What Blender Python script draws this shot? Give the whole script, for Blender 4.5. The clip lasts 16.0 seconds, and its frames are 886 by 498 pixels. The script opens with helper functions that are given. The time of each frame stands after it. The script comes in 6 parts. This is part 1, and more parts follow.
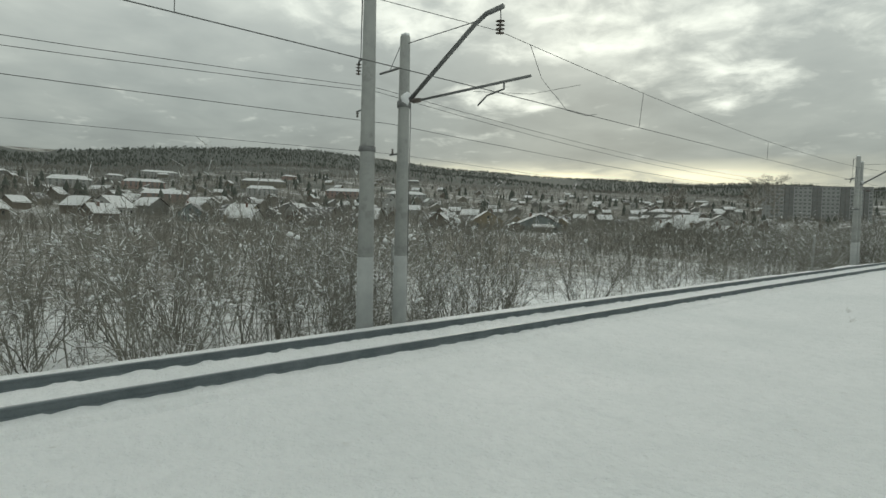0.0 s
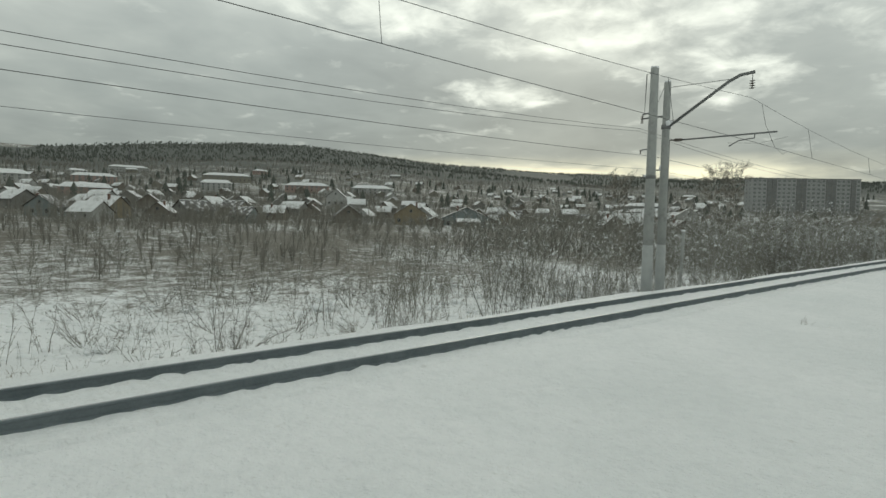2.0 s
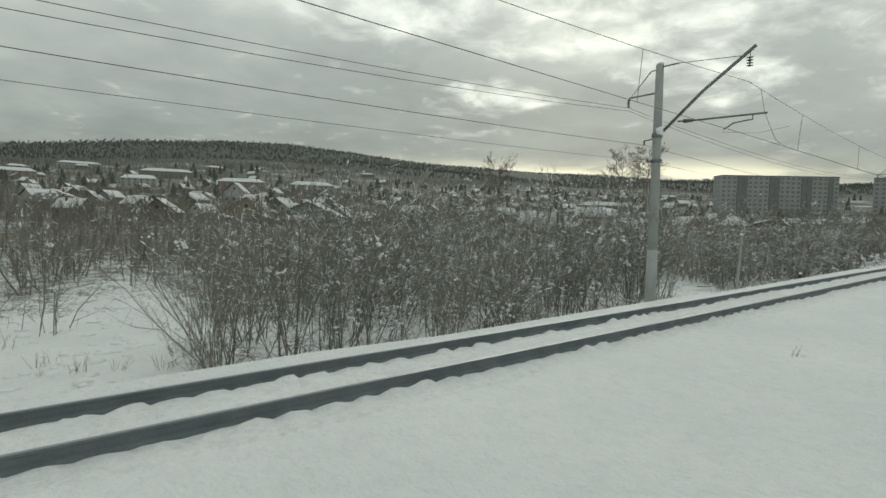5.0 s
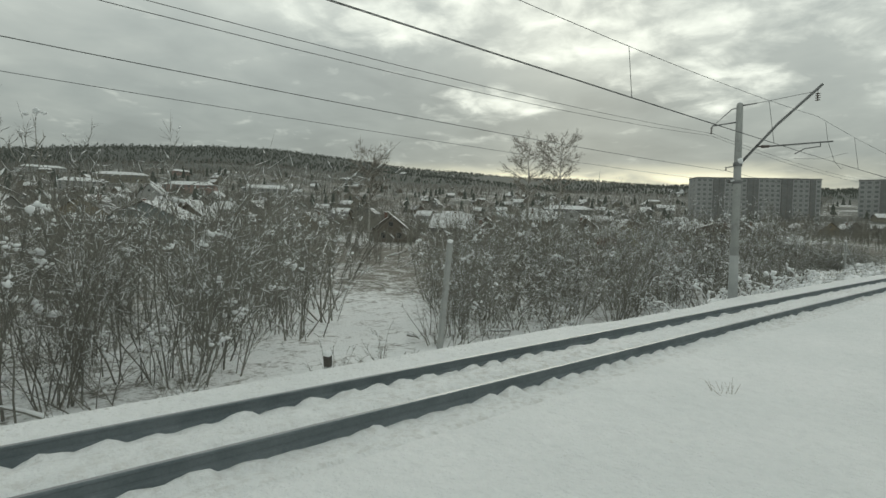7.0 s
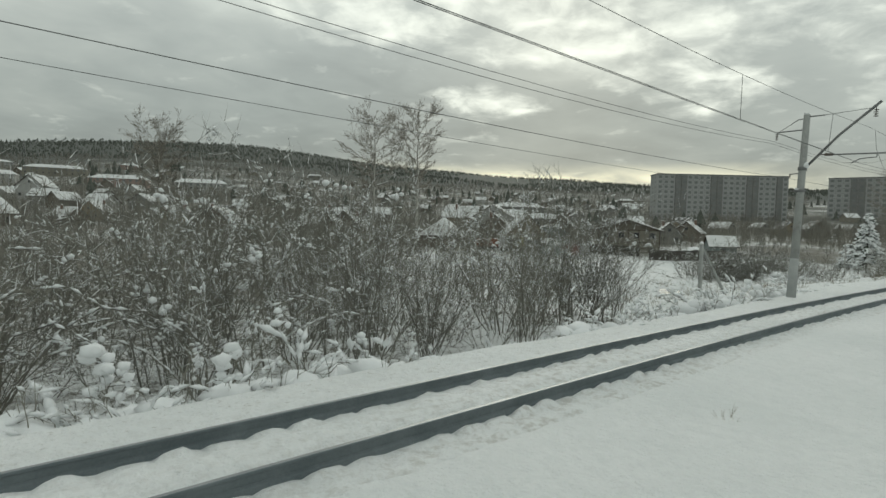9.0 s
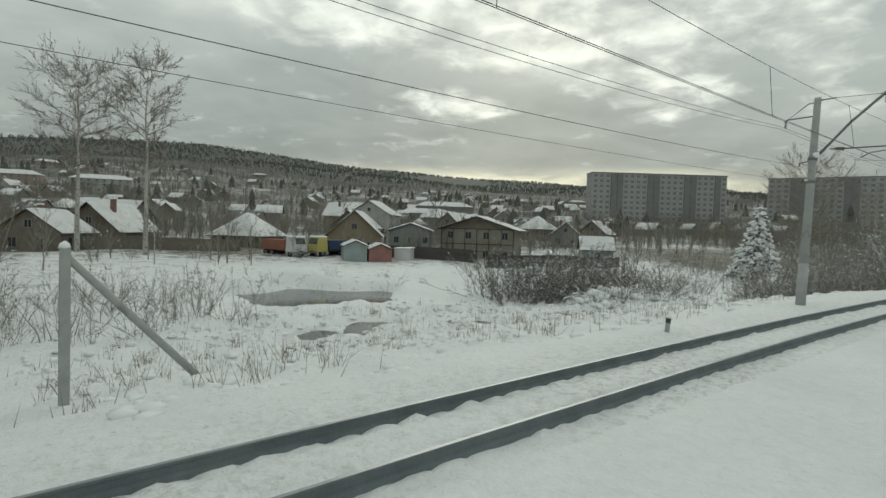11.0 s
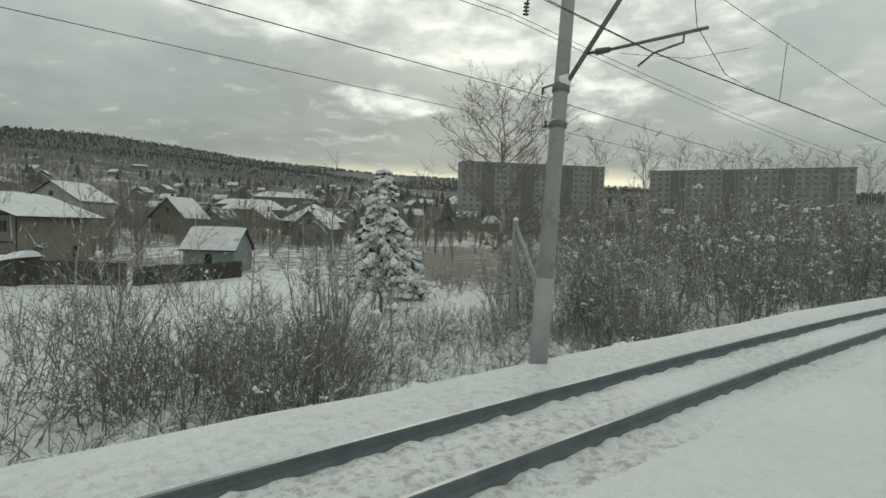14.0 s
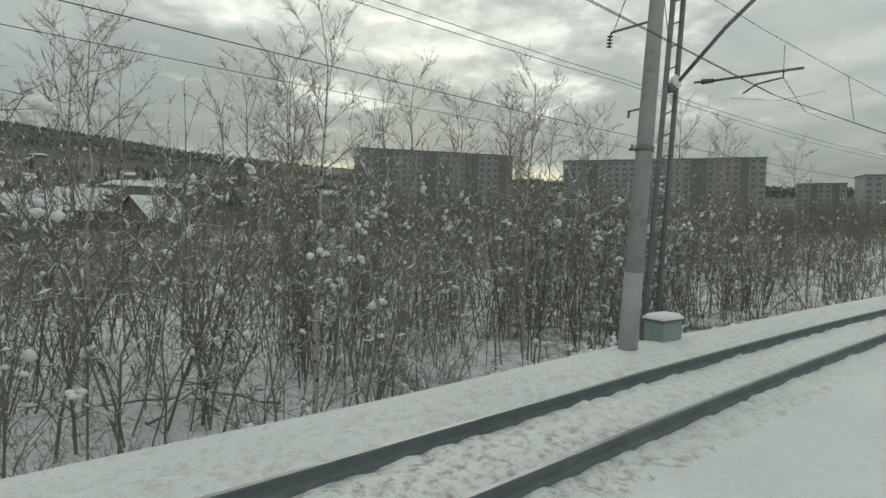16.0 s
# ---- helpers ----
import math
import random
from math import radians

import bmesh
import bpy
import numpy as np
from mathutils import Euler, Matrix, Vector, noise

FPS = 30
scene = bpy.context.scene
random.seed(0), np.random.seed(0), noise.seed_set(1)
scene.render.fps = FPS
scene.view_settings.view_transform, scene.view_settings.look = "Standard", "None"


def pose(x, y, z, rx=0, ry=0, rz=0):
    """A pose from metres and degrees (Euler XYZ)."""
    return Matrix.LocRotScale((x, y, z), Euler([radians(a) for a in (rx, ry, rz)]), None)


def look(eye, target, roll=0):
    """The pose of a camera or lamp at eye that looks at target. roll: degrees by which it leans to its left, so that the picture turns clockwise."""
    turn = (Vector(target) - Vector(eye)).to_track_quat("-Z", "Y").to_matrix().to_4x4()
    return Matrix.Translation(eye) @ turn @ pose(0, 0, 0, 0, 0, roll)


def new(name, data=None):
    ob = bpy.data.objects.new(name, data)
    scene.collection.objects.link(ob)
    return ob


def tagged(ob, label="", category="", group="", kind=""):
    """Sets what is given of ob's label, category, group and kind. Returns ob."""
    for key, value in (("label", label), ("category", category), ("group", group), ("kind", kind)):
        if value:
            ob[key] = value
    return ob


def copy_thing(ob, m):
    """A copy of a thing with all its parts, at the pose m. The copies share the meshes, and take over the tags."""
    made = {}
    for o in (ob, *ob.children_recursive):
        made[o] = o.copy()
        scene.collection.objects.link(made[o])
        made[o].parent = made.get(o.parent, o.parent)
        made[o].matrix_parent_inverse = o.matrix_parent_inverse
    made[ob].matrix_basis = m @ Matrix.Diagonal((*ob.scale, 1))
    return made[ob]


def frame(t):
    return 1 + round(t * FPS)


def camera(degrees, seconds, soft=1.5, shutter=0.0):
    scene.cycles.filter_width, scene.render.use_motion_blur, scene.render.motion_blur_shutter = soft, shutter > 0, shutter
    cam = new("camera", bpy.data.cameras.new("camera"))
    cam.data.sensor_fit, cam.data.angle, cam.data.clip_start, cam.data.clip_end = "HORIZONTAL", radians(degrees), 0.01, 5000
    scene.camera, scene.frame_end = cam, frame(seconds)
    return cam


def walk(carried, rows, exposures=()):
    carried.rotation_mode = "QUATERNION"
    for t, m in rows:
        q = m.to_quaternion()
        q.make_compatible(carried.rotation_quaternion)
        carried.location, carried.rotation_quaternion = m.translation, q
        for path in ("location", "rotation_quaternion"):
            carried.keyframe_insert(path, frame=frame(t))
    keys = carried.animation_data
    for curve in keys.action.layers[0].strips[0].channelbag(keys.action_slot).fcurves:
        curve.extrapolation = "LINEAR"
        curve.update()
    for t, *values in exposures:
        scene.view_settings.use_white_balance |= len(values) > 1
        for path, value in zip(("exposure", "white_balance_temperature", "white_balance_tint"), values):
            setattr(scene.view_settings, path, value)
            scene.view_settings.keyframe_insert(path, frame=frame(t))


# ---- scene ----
# the camera, at a train window, and its way: seconds, x, y, z, yaw, pitch, roll
cam = camera(77.3, 16.0)
PATH = [
    (0.0, -0.00, -0.00, 2.72, -42.64, -2.69, 1.22),
    (0.5, 9.25, -0.01, 2.72, -42.70, -2.75, 1.15),
    (1.0, 18.51, -0.04, 2.72, -42.73, -2.75, 1.14),
    (1.5, 27.76, -0.09, 2.72, -42.81, -2.86, 1.24),
    (2.0, 37.02, -0.16, 2.72, -42.79, -3.08, 1.06),
    (2.5, 46.27, -0.25, 2.72, -42.90, -2.91, 1.20),
    (3.0, 55.52, -0.36, 2.72, -42.91, -2.71, 1.26),
    (3.5, 64.78, -0.48, 2.72, -42.86, -2.59, 1.51),
    (4.0, 74.03, -0.62, 2.72, -42.85, -2.93, 1.68),
    (4.5, 83.28, -0.76, 2.72, -42.90, -3.08, 1.25),
    (5.0, 92.54, -0.90, 2.72, -42.99, -2.99, 1.29),
    (5.5, 101.79, -1.04, 2.72, -43.04, -2.90, 1.34),
    (6.0, 111.05, -1.16, 2.72, -43.06, -2.81, 1.38),
    (6.5, 120.30, -1.27, 2.72, -43.16, -2.53, 1.23),
    (7.0, 129.55, -1.37, 2.72, -43.16, -2.36, 1.24),
    (7.5, 138.81, -1.46, 2.72, -43.18, -2.28, 1.23),
    (8.0, 148.06, -1.57, 2.72, -43.53, -2.31, 1.34),
    (8.5, 157.31, -1.69, 2.72, -43.72, -2.52, 1.77),
    (9.0, 166.57, -1.86, 2.72, -44.37, -2.40, 1.53),
    (9.5, 175.82, -2.12, 2.72, -44.99, -2.44, 1.62),
    (10.0, 185.06, -2.51, 2.72, -45.73, -2.32, 1.64),
    (10.5, 194.30, -3.04, 2.72, -46.61, -2.20, 1.66),
    (11.0, 203.53, -3.74, 2.72, -47.54, -2.08, 1.68),
    (11.5, 212.74, -4.62, 2.72, -48.60, -2.41, 1.98),
    (12.0, 221.94, -5.67, 2.72, -49.74, -2.24, 1.83),
    (12.5, 231.11, -6.92, 2.72, -50.78, -2.51, 1.90),
    (13.0, 240.25, -8.36, 2.72, -52.08, -1.86, 1.67),
    (13.5, 249.35, -10.01, 2.72, -53.19, -2.04, 1.56),
    (14.0, 258.42, -11.87, 2.72, -54.40, -2.14, 1.62),
    (14.5, 267.44, -13.94, 2.72, -55.77, -2.31, 1.68),
    (15.0, 276.40, -16.23, 2.72, -56.99, -2.60, 1.89),
    (15.5, 285.31, -18.74, 2.72, -58.19, -2.68, 1.59),
    (16.0, 294.16, -21.45, 2.72, -59.35, -2.58, 1.44),
]


def carried_pose(x, y, z, yaw, pitch, roll):
    a, p = radians(yaw), radians(pitch)
    ahead = Vector((-math.sin(a) * math.cos(p), math.cos(a) * math.cos(p), math.sin(p)))
    return look((x, y, z), Vector((x, y, z)) + ahead, roll)


walk(cam, [(row[0], carried_pose(*row[1:])) for row in PATH], [(0, -0.15, 6540, 1), (16, -0.15, 6540, 1)])

# ---- world and light: a low winter sun behind broken cloud ----
SUN_AZ, SUN_EL = 56.0, 21.0  # degrees clockwise from +y, above the horizon
sun_way = Vector((math.sin(radians(SUN_AZ)) * math.cos(radians(SUN_EL)), math.cos(radians(SUN_AZ)) * math.cos(radians(SUN_EL)), math.sin(radians(SUN_EL))))


def nd(tree, kind, **values):
    n = tree.nodes.new(kind)
    for key, value in values.items():
        if key in n.inputs:
            n.inputs[key].default_value = value
    return n


def ramp(tree, source, stops):
    r = tree.nodes.new("ShaderNodeValToRGB")
    el = r.color_ramp.elements
    while len(el) < len(stops):
        el.new(0.5)
    for e, (p, c) in zip(el, stops):
        e.position, e.color = p, (*c, 1) if len(c) == 3 else c
    tree.links.new(source, r.inputs[0])
    return r


def calc(tree, op, a, b=None, clamp=False):
    m = tree.nodes.new("ShaderNodeMath")
    m.operation, m.use_clamp = op, clamp
    for slot, v in zip(m.inputs, (a, b)):
        if v is None:
            continue
        if isinstance(v, (int, float)):
            slot.default_value = v
        else:
            tree.links.new(v, slot)
    return m.outputs[0]


def blend(tree, fac, a, b, mode="MIX"):
    m = tree.nodes.new("ShaderNodeMix")
    m.data_type, m.blend_type = "RGBA", mode
    for slot, v in ((m.inputs[0], fac), (m.inputs[6], a), (m.inputs[7], b)):
        if isinstance(v, (int, float)):
            slot.default_value = v
        elif isinstance(v, tuple):
            slot.default_value = (*v, 1)
        else:
            tree.links.new(v, slot)
    return m.outputs[2]


world = bpy.data.worlds.new("winter_sky")
scene.world = world
world.use_nodes = True
wt = world.node_tree
wt.nodes.clear()
coord = wt.nodes.new("ShaderNodeTexCoord").outputs["Generated"]
sep = wt.nodes.new("ShaderNodeSeparateXYZ")
wt.links.new(coord, sep.inputs[0])
height = calc(wt, "MAXIMUM", sep.outputs[2], 0.0)
flat = calc(wt, "ADD", height, 0.17)
px, py = calc(wt, "DIVIDE", sep.outputs[0], flat), calc(wt, "DIVIDE", sep.outputs[1], flat)
comb = wt.nodes.new("ShaderNodeCombineXYZ")
wt.links.new(px, comb.inputs[0]), wt.links.new(py, comb.inputs[1])
big = nd(wt, "ShaderNodeTexNoise", Scale=0.62, Detail=4.0, Roughness=0.5, Distortion=0.25)
small = nd(wt, "ShaderNodeTexNoise", Scale=1.9, Detail=5.0, Roughness=0.52, Distortion=0.3)
fine = nd(wt, "ShaderNodeTexNoise", Scale=4.6, Detail=5.0, Roughness=0.52, Distortion=0.5)
for n in (big, small, fine):
    wt.links.new(comb.outputs[0], n.inputs["Vector"])
dot = wt.nodes.new("ShaderNodeVectorMath")
dot.operation = "DOT_PRODUCT"
wt.links.new(coord, dot.inputs[0])
dot.inputs[1].default_value = sun_way
lumps = calc(wt, "ADD", calc(wt, "MULTIPLY", big.outputs[0], 0.52), calc(wt, "ADD", calc(wt, "MULTIPLY", small.outputs[0], 0.32), calc(wt, "MULTIPLY", fine.outputs[0], 0.16)))
grey = ramp(wt, height, [(0.0, (0.41, 0.425, 0.41)), (0.08, (0.40, 0.415, 0.405)), (0.18, (0.455, 0.475, 0.465)), (0.34, (0.60, 0.62, 0.61)), (0.48, (0.62, 0.64, 0.635)), (0.7, (0.73, 0.75, 0.745)), (1.0, (0.78, 0.80, 0.795))]).outputs[0]
shade = ramp(wt, lumps, [(0.38, (0.80, 0.81, 0.815)), (0.47, (0.95, 0.96, 0.96)), (0.54, (1.08, 1.08, 1.07)), (0.62, (1.35, 1.34, 1.31))]).outputs[0]
light = blend(wt, 1.0, grey, shade, "MULTIPLY")
# thin places in the cloud that the sun shines through: azimuth, elevation, half width, half height, strength
THIN = [(57, 18.2, 5.5, 1.5, 1.0), (38, 20.3, 6, 1.8, 0.9), (52, 22.5, 12, 2.0, 0.85), (48, 12.4, 3.6, 0.9, 0.8), (69, 13.6, 2.8, 1.5, 0.85), (65, 15.6, 3.6, 1.2, 0.7), (74, 17.5, 5, 1.3, 0.55), (45, 8.9, 2.2, 0.7, 0.4), (60, 30, 20, 5, 0.55), (82, 13, 4, 1.0, 0.35), (64, 19.8, 7, 2.0, 0.8), (72, 21.5, 8, 2.2, 0.7)]
glow = None
azim = calc(wt, "ARCTAN2", sep.outputs[0], sep.outputs[1])
elev = calc(wt, "ARCSINE", sep.outputs[2])
for az, el, wide, tall, power in THIN:
    qx = calc(wt, "MULTIPLY", calc(wt, "SUBTRACT", azim, radians(az)), 0.62 / radians(wide))
    qy = calc(wt, "MULTIPLY", calc(wt, "SUBTRACT", elev, radians(el)), 0.62 / radians(tall))
    far2 = calc(wt, "ADD", calc(wt, "MULTIPLY", qx, qx), calc(wt, "MULTIPLY", qy, qy))
    spot = calc(wt, "MULTIPLY", calc(wt, "SUBTRACT", 1.0, calc(wt, "MULTIPLY", far2, 0.42), True), power)
    glow = spot if glow is None else calc(wt, "MAXIMUM", glow, spot)
ragged = nd(wt, "ShaderNodeTexNoise", Scale=6.5, Detail=5.0, Roughness=0.58, Distortion=0.4)
wt.links.new(comb.outputs[0], ragged.inputs["Vector"])
tear = calc(wt, "SUBTRACT", calc(wt, "ADD", calc(wt, "MULTIPLY", fine.outputs[0], 0.5), calc(wt, "MULTIPLY", ragged.outputs[0], 0.5)), 0.575)
glow = calc(wt, "MULTIPLY", calc(wt, "ADD", calc(wt, "MULTIPLY", glow, 0.43), calc(wt, "MULTIPLY", tear, 1.5)), 2.4, True)
glow = ramp(wt, glow, [(0.0, (0, 0, 0)), (0.35, (0.22, 0.22, 0.22)), (1.0, (1, 1, 1))]).outputs[0]
light = blend(wt, calc(wt, "MULTIPLY", glow, 0.92, True), light, (1.26, 1.26, 1.18))
# the clear strip under the cloud edge, towards the sun
strip = ramp(wt, sep.outputs[2], [(0.04, (0, 0, 0)), (0.062, (0.8, 0.8, 0.8)), (0.085, (1, 1, 1)), (0.098, (0.45, 0.45, 0.45)), (0.115, (0, 0, 0))]).outputs[0]
wob = calc(wt, "MULTIPLY", strip, ramp(wt, small.outputs[0], [(0.34, (0.35, 0.35, 0.35)), (0.55, (1, 1, 1))]).outputs[0])
side = ramp(wt, dot.outputs["Value"], [(0.86, (0, 0, 0)), (0.945, (1, 1, 1))]).outputs[0]
light = blend(wt, calc(wt, "MULTIPLY", wob, side, True), light, (1.38, 1.28, 0.98))
sky = wt.nodes.new("ShaderNodeTexSky")
sky.sky_type, sky.sun_disc = "NISHITA", False
sky.sun_elevation, sky.sun_rotation = radians(SUN_EL), radians(SUN_AZ)
above = nd(wt, "ShaderNodeBackground", Strength=0.004)
cloud = nd(wt, "ShaderNodeBackground", Strength=0.92)
wt.links.new(sky.outputs[0], above.inputs[0]), wt.links.new(light, cloud.inputs[0])
both = wt.nodes.new("ShaderNodeAddShader")
wt.links.new(above.outputs[0], both.inputs[0]), wt.links.new(cloud.outputs[0], both.inputs[1])
wt.links.new(both.outputs[0], wt.nodes.new("ShaderNodeOutputWorld").inputs[0])

sun = new("sun", bpy.data.lights.new("sun", "SUN"))
sun.data.energy, sun.data.angle, sun.data.color = 0.42, radians(35), (1.0, 0.95, 0.87)
sun.rotation_euler = (-sun_way).to_track_quat("-Z", "Y").to_euler()


# ---- materials ----
def material(name, colour, other, rough=0.8, scale=3.0, fine=40.0, bump=0.3, depth=0.02, metal=0.0, island=0.0, spots=None, spec=0.3):
    """A surface whose colour drifts between two tones at two scales, with fine relief; spots: (colour, low, high, scale) for dirt or snow."""
    m = bpy.data.materials.new(name)
    m.use_nodes = True
    t = m.node_tree
    bsdf = t.nodes["Principled BSDF"]
    at = t.nodes.new("ShaderNodeTexCoord").outputs["Object"]
    wide, tight = nd(t, "ShaderNodeTexNoise", Scale=scale, Detail=4.0, Roughness=0.6), nd(t, "ShaderNodeTexNoise", Scale=fine, Detail=3.0, Roughness=0.7)
    for n in (wide, tight):
        t.links.new(at, n.inputs["Vector"])
    fac = calc(t, "ADD", calc(t, "MULTIPLY", wide.outputs[0], 0.65), calc(t, "MULTIPLY", tight.outputs[0], 0.35))
    out = blend(t, ramp(t, fac, [(0.36, (0, 0, 0)), (0.64, (1, 1, 1))]).outputs[0], colour, other)
    if spots:
        patch = nd(t, "ShaderNodeTexNoise", Scale=spots[3], Detail=5.0, Roughness=0.62)
        t.links.new(at, patch.inputs["Vector"])
        out = blend(t, ramp(t, patch.outputs[0], [(spots[1], (0, 0, 0)), (spots[2], (1, 1, 1))]).outputs[0], out, spots[0])
    if island:
        rnd = t.nodes.new("ShaderNodeObjectInfo").outputs["Random"]
        hsv = t.nodes.new("ShaderNodeHueSaturation")
        t.links.new(calc(t, "ADD", calc(t, "MULTIPLY", rnd, island), 1 - island / 2), hsv.inputs["Value"])
        t.links.new(out, hsv.inputs["Color"])
        out = hsv.outputs[0]
    t.links.new(out, bsdf.inputs["Base Color"])
    bsdf.inputs["Roughness"].default_value, bsdf.inputs["Metallic"].default_value = rough, metal
    bsdf.inputs["Specular IOR Level"].default_value = spec
    if bump:
        b = nd(t, "ShaderNodeBump", Strength=bump, Distance=depth)
        t.links.new(fac, b.inputs["Height"]), t.links.new(b.outputs[0], bsdf.inputs["Normal"])
    return m


SNOW = material("snow", (0.78, 0.80, 0.80), (0.84, 0.85, 0.85), 0.65, 1.3, 22, 0.5, 0.03)
SNOW_CLUMP = material("clinging_snow", (0.76, 0.78, 0.78), (0.84, 0.85, 0.86), 0.7, 3.0, 30, 0.4, 0.02)
BARK = material("twig_bark", (0.162, 0.157, 0.135), (0.262, 0.254, 0.219), 0.9, 2.0, 30, 0.0, island=0.5)
BARK_DARK = material("wet_bark", (0.148, 0.145, 0.126), (0.238, 0.233, 0.203), 0.9, 2.0, 30, 0.0, island=0.4)
BIRCH_TWIG = material("birch_twigs", (0.22, 0.202, 0.172), (0.31, 0.288, 0.25), 0.9, 2.0, 30, 0.0)
BIRCH = material("birch_bark", (0.50, 0.49, 0.45), (0.36, 0.35, 0.32), 0.8, 4.0, 30, 0.2, 0.01, spots=((0.05, 0.045, 0.04), 0.56, 0.62, 5.0))
NEEDLES = material("spruce_needles", (0.022, 0.040, 0.022), (0.045, 0.065, 0.035), 0.85, 3.0, 25, 0.0)
# distant conifers: aerial haze is put into the colour, paler than needles
HAZED_WOOD = material("far_forest", (0.090, 0.100, 0.086), (0.118, 0.127, 0.110), 0.95, 0.05, 0.5, 0.0)
FAR_TWIG = material("far_bare_trees", (0.19, 0.182, 0.16), (0.28, 0.268, 0.236), 0.95, 0.06, 0.6, 0.0)
ROOF_SNOW = material("roof_snow", (0.60, 0.615, 0.61), (0.76, 0.77, 0.77), 0.75, 0.5, 8, 0.5, 0.06, spots=((0.33, 0.325, 0.31), 0.60, 0.70, 0.45))
STRAW = material("dry_grass", (0.17, 0.145, 0.10), (0.27, 0.235, 0.165), 0.9, 3.0, 30, 0.0, island=0.4)
CONCRETE = material("pole_concrete", (0.30, 0.31, 0.30), (0.40, 0.41, 0.39), 0.85, 1.5, 30, 0.4, 0.01, spots=((0.22, 0.22, 0.21), 0.55, 0.7, 1.2))
LIME = material("limewashed_concrete", (0.33, 0.345, 0.34), (0.41, 0.425, 0.415), 0.85, 2.0, 30, 0.4, 0.01)
STEEL = material("galvanised_steel", (0.16, 0.165, 0.165), (0.24, 0.245, 0.24), 0.55, 4.0, 40, 0.2, 0.005, metal=0.6)
RAIL_SIDE = material("rail_steel", (0.125, 0.150, 0.160), (0.190, 0.218, 0.228), 0.6, 2.0, 25, 0.3, 0.004, metal=0.15)
RAIL_TOP = material("worn_rail_head", (0.26, 0.27, 0.28), (0.36, 0.37, 0.38), 0.34, 1.0, 12, 0.1, 0.002, metal=0.9)
PORCELAIN = material("insulator", (0.075, 0.062, 0.052), (0.12, 0.10, 0.085), 0.35, 5.0, 40, 0.0, spec=0.5)
WIRE = material("wire", (0.09, 0.095, 0.093), (0.13, 0.135, 0.13), 0.6, 1.0, 10, 0.0, metal=0.4)
WATER = material("creek_water", (0.030, 0.036, 0.034), (0.050, 0.056, 0.052), 0.12, 0.4, 3.0, 0.15, 0.02, spec=0.5)
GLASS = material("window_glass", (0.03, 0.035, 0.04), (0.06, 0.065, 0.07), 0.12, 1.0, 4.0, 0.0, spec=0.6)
# window glass of the distant blocks, with haze put into its paler colour
HAZED_GLASS = material("hazed_window_glass", (0.17, 0.18, 0.178), (0.23, 0.24, 0.235), 0.3, 0.2, 4.0, 0.0, spec=0.5)
FRAME_WHITE = material("white_window_frame", (0.24, 0.245, 0.235), (0.32, 0.32, 0.305), 0.6, 2.0, 20, 0.0)
LOG = material("weathered_log_wall", (0.155, 0.138, 0.116), (0.235, 0.21, 0.175), 0.9, 1.0, 14, 0.5, 0.03)
TAN = material("ochre_board_wall", (0.24, 0.205, 0.14), (0.31, 0.265, 0.19), 0.85, 1.0, 16, 0.4, 0.02)
BEIGE = material("beige_panel_wall", (0.23, 0.218, 0.182), (0.30, 0.284, 0.24), 0.85, 0.8, 14, 0.3, 0.02)
WHITEWALL = material("white_plaster_wall", (0.36, 0.365, 0.35), (0.47, 0.47, 0.45), 0.85, 0.6, 10, 0.3, 0.02)
GREYWALL = material("grey_board_wall", (0.20, 0.20, 0.19), (0.28, 0.28, 0.26), 0.9, 0.8, 14, 0.4, 0.02)
BLUEWALL = material("pale_blue_wall", (0.21, 0.245, 0.245), (0.27, 0.305, 0.30), 0.85, 0.8, 14, 0.3, 0.02)
PINKWALL = material("faded_red_brick_wall", (0.33, 0.25, 0.22), (0.40, 0.31, 0.28), 0.85, 0.5, 8, 0.3, 0.02)
PANEL = material("concrete_panel", (0.36, 0.368, 0.362), (0.43, 0.436, 0.43), 0.85, 0.15, 4, 0.3, 0.02)
PANEL_DARK = material("dark_panel_and_loggia_shade", (0.20, 0.205, 0.20), (0.26, 0.26, 0.25), 0.85, 0.3, 4, 0.2, 0.02)
TRIM = material("dark_brown_trim", (0.055, 0.042, 0.032), (0.09, 0.07, 0.055), 0.8, 1.5, 20, 0.2, 0.01)
ROOF_DARK = material("old_slate_roof", (0.10, 0.10, 0.095), (0.16, 0.155, 0.15), 0.9, 1.0, 14, 0.4, 0.02, spots=((0.7, 0.71, 0.71), 0.5, 0.6, 0.6))
BRICK = material("chimney_brick", (0.17, 0.11, 0.09), (0.23, 0.15, 0.12), 0.9, 3.0, 20, 0.4, 0.02)
RED_STEEL = material("red_painted_steel", (0.24, 0.125, 0.11), (0.31, 0.165, 0.145), 0.6, 1.0, 12, 0.2, 0.01)
GREY_STEEL = material("grey_green_painted_steel", (0.24, 0.29, 0.28), (0.31, 0.36, 0.35), 0.6, 1.0, 12, 0.2, 0.01)
DARK_WOOD = material("black_weathered_boards", (0.055, 0.052, 0.047), (0.10, 0.094, 0.082), 0.9, 1.5, 16, 0.4, 0.02)
TRUCK_WHITE = material("white_truck_paint", (0.52, 0.53, 0.53), (0.60, 0.60, 0.60), 0.4, 1.0, 10, 0.0, spec=0.5)
TRUCK_YELLOW = material("yellow_truck_paint", (0.40, 0.36, 0.10), (0.48, 0.43, 0.14), 0.4, 1.0, 10, 0.0, spec=0.5)
TRUCK_BLUE = material("dark_blue_truck_paint", (0.03, 0.05, 0.10), (0.05, 0.07, 0.13), 0.5, 1.0, 10, 0.0)
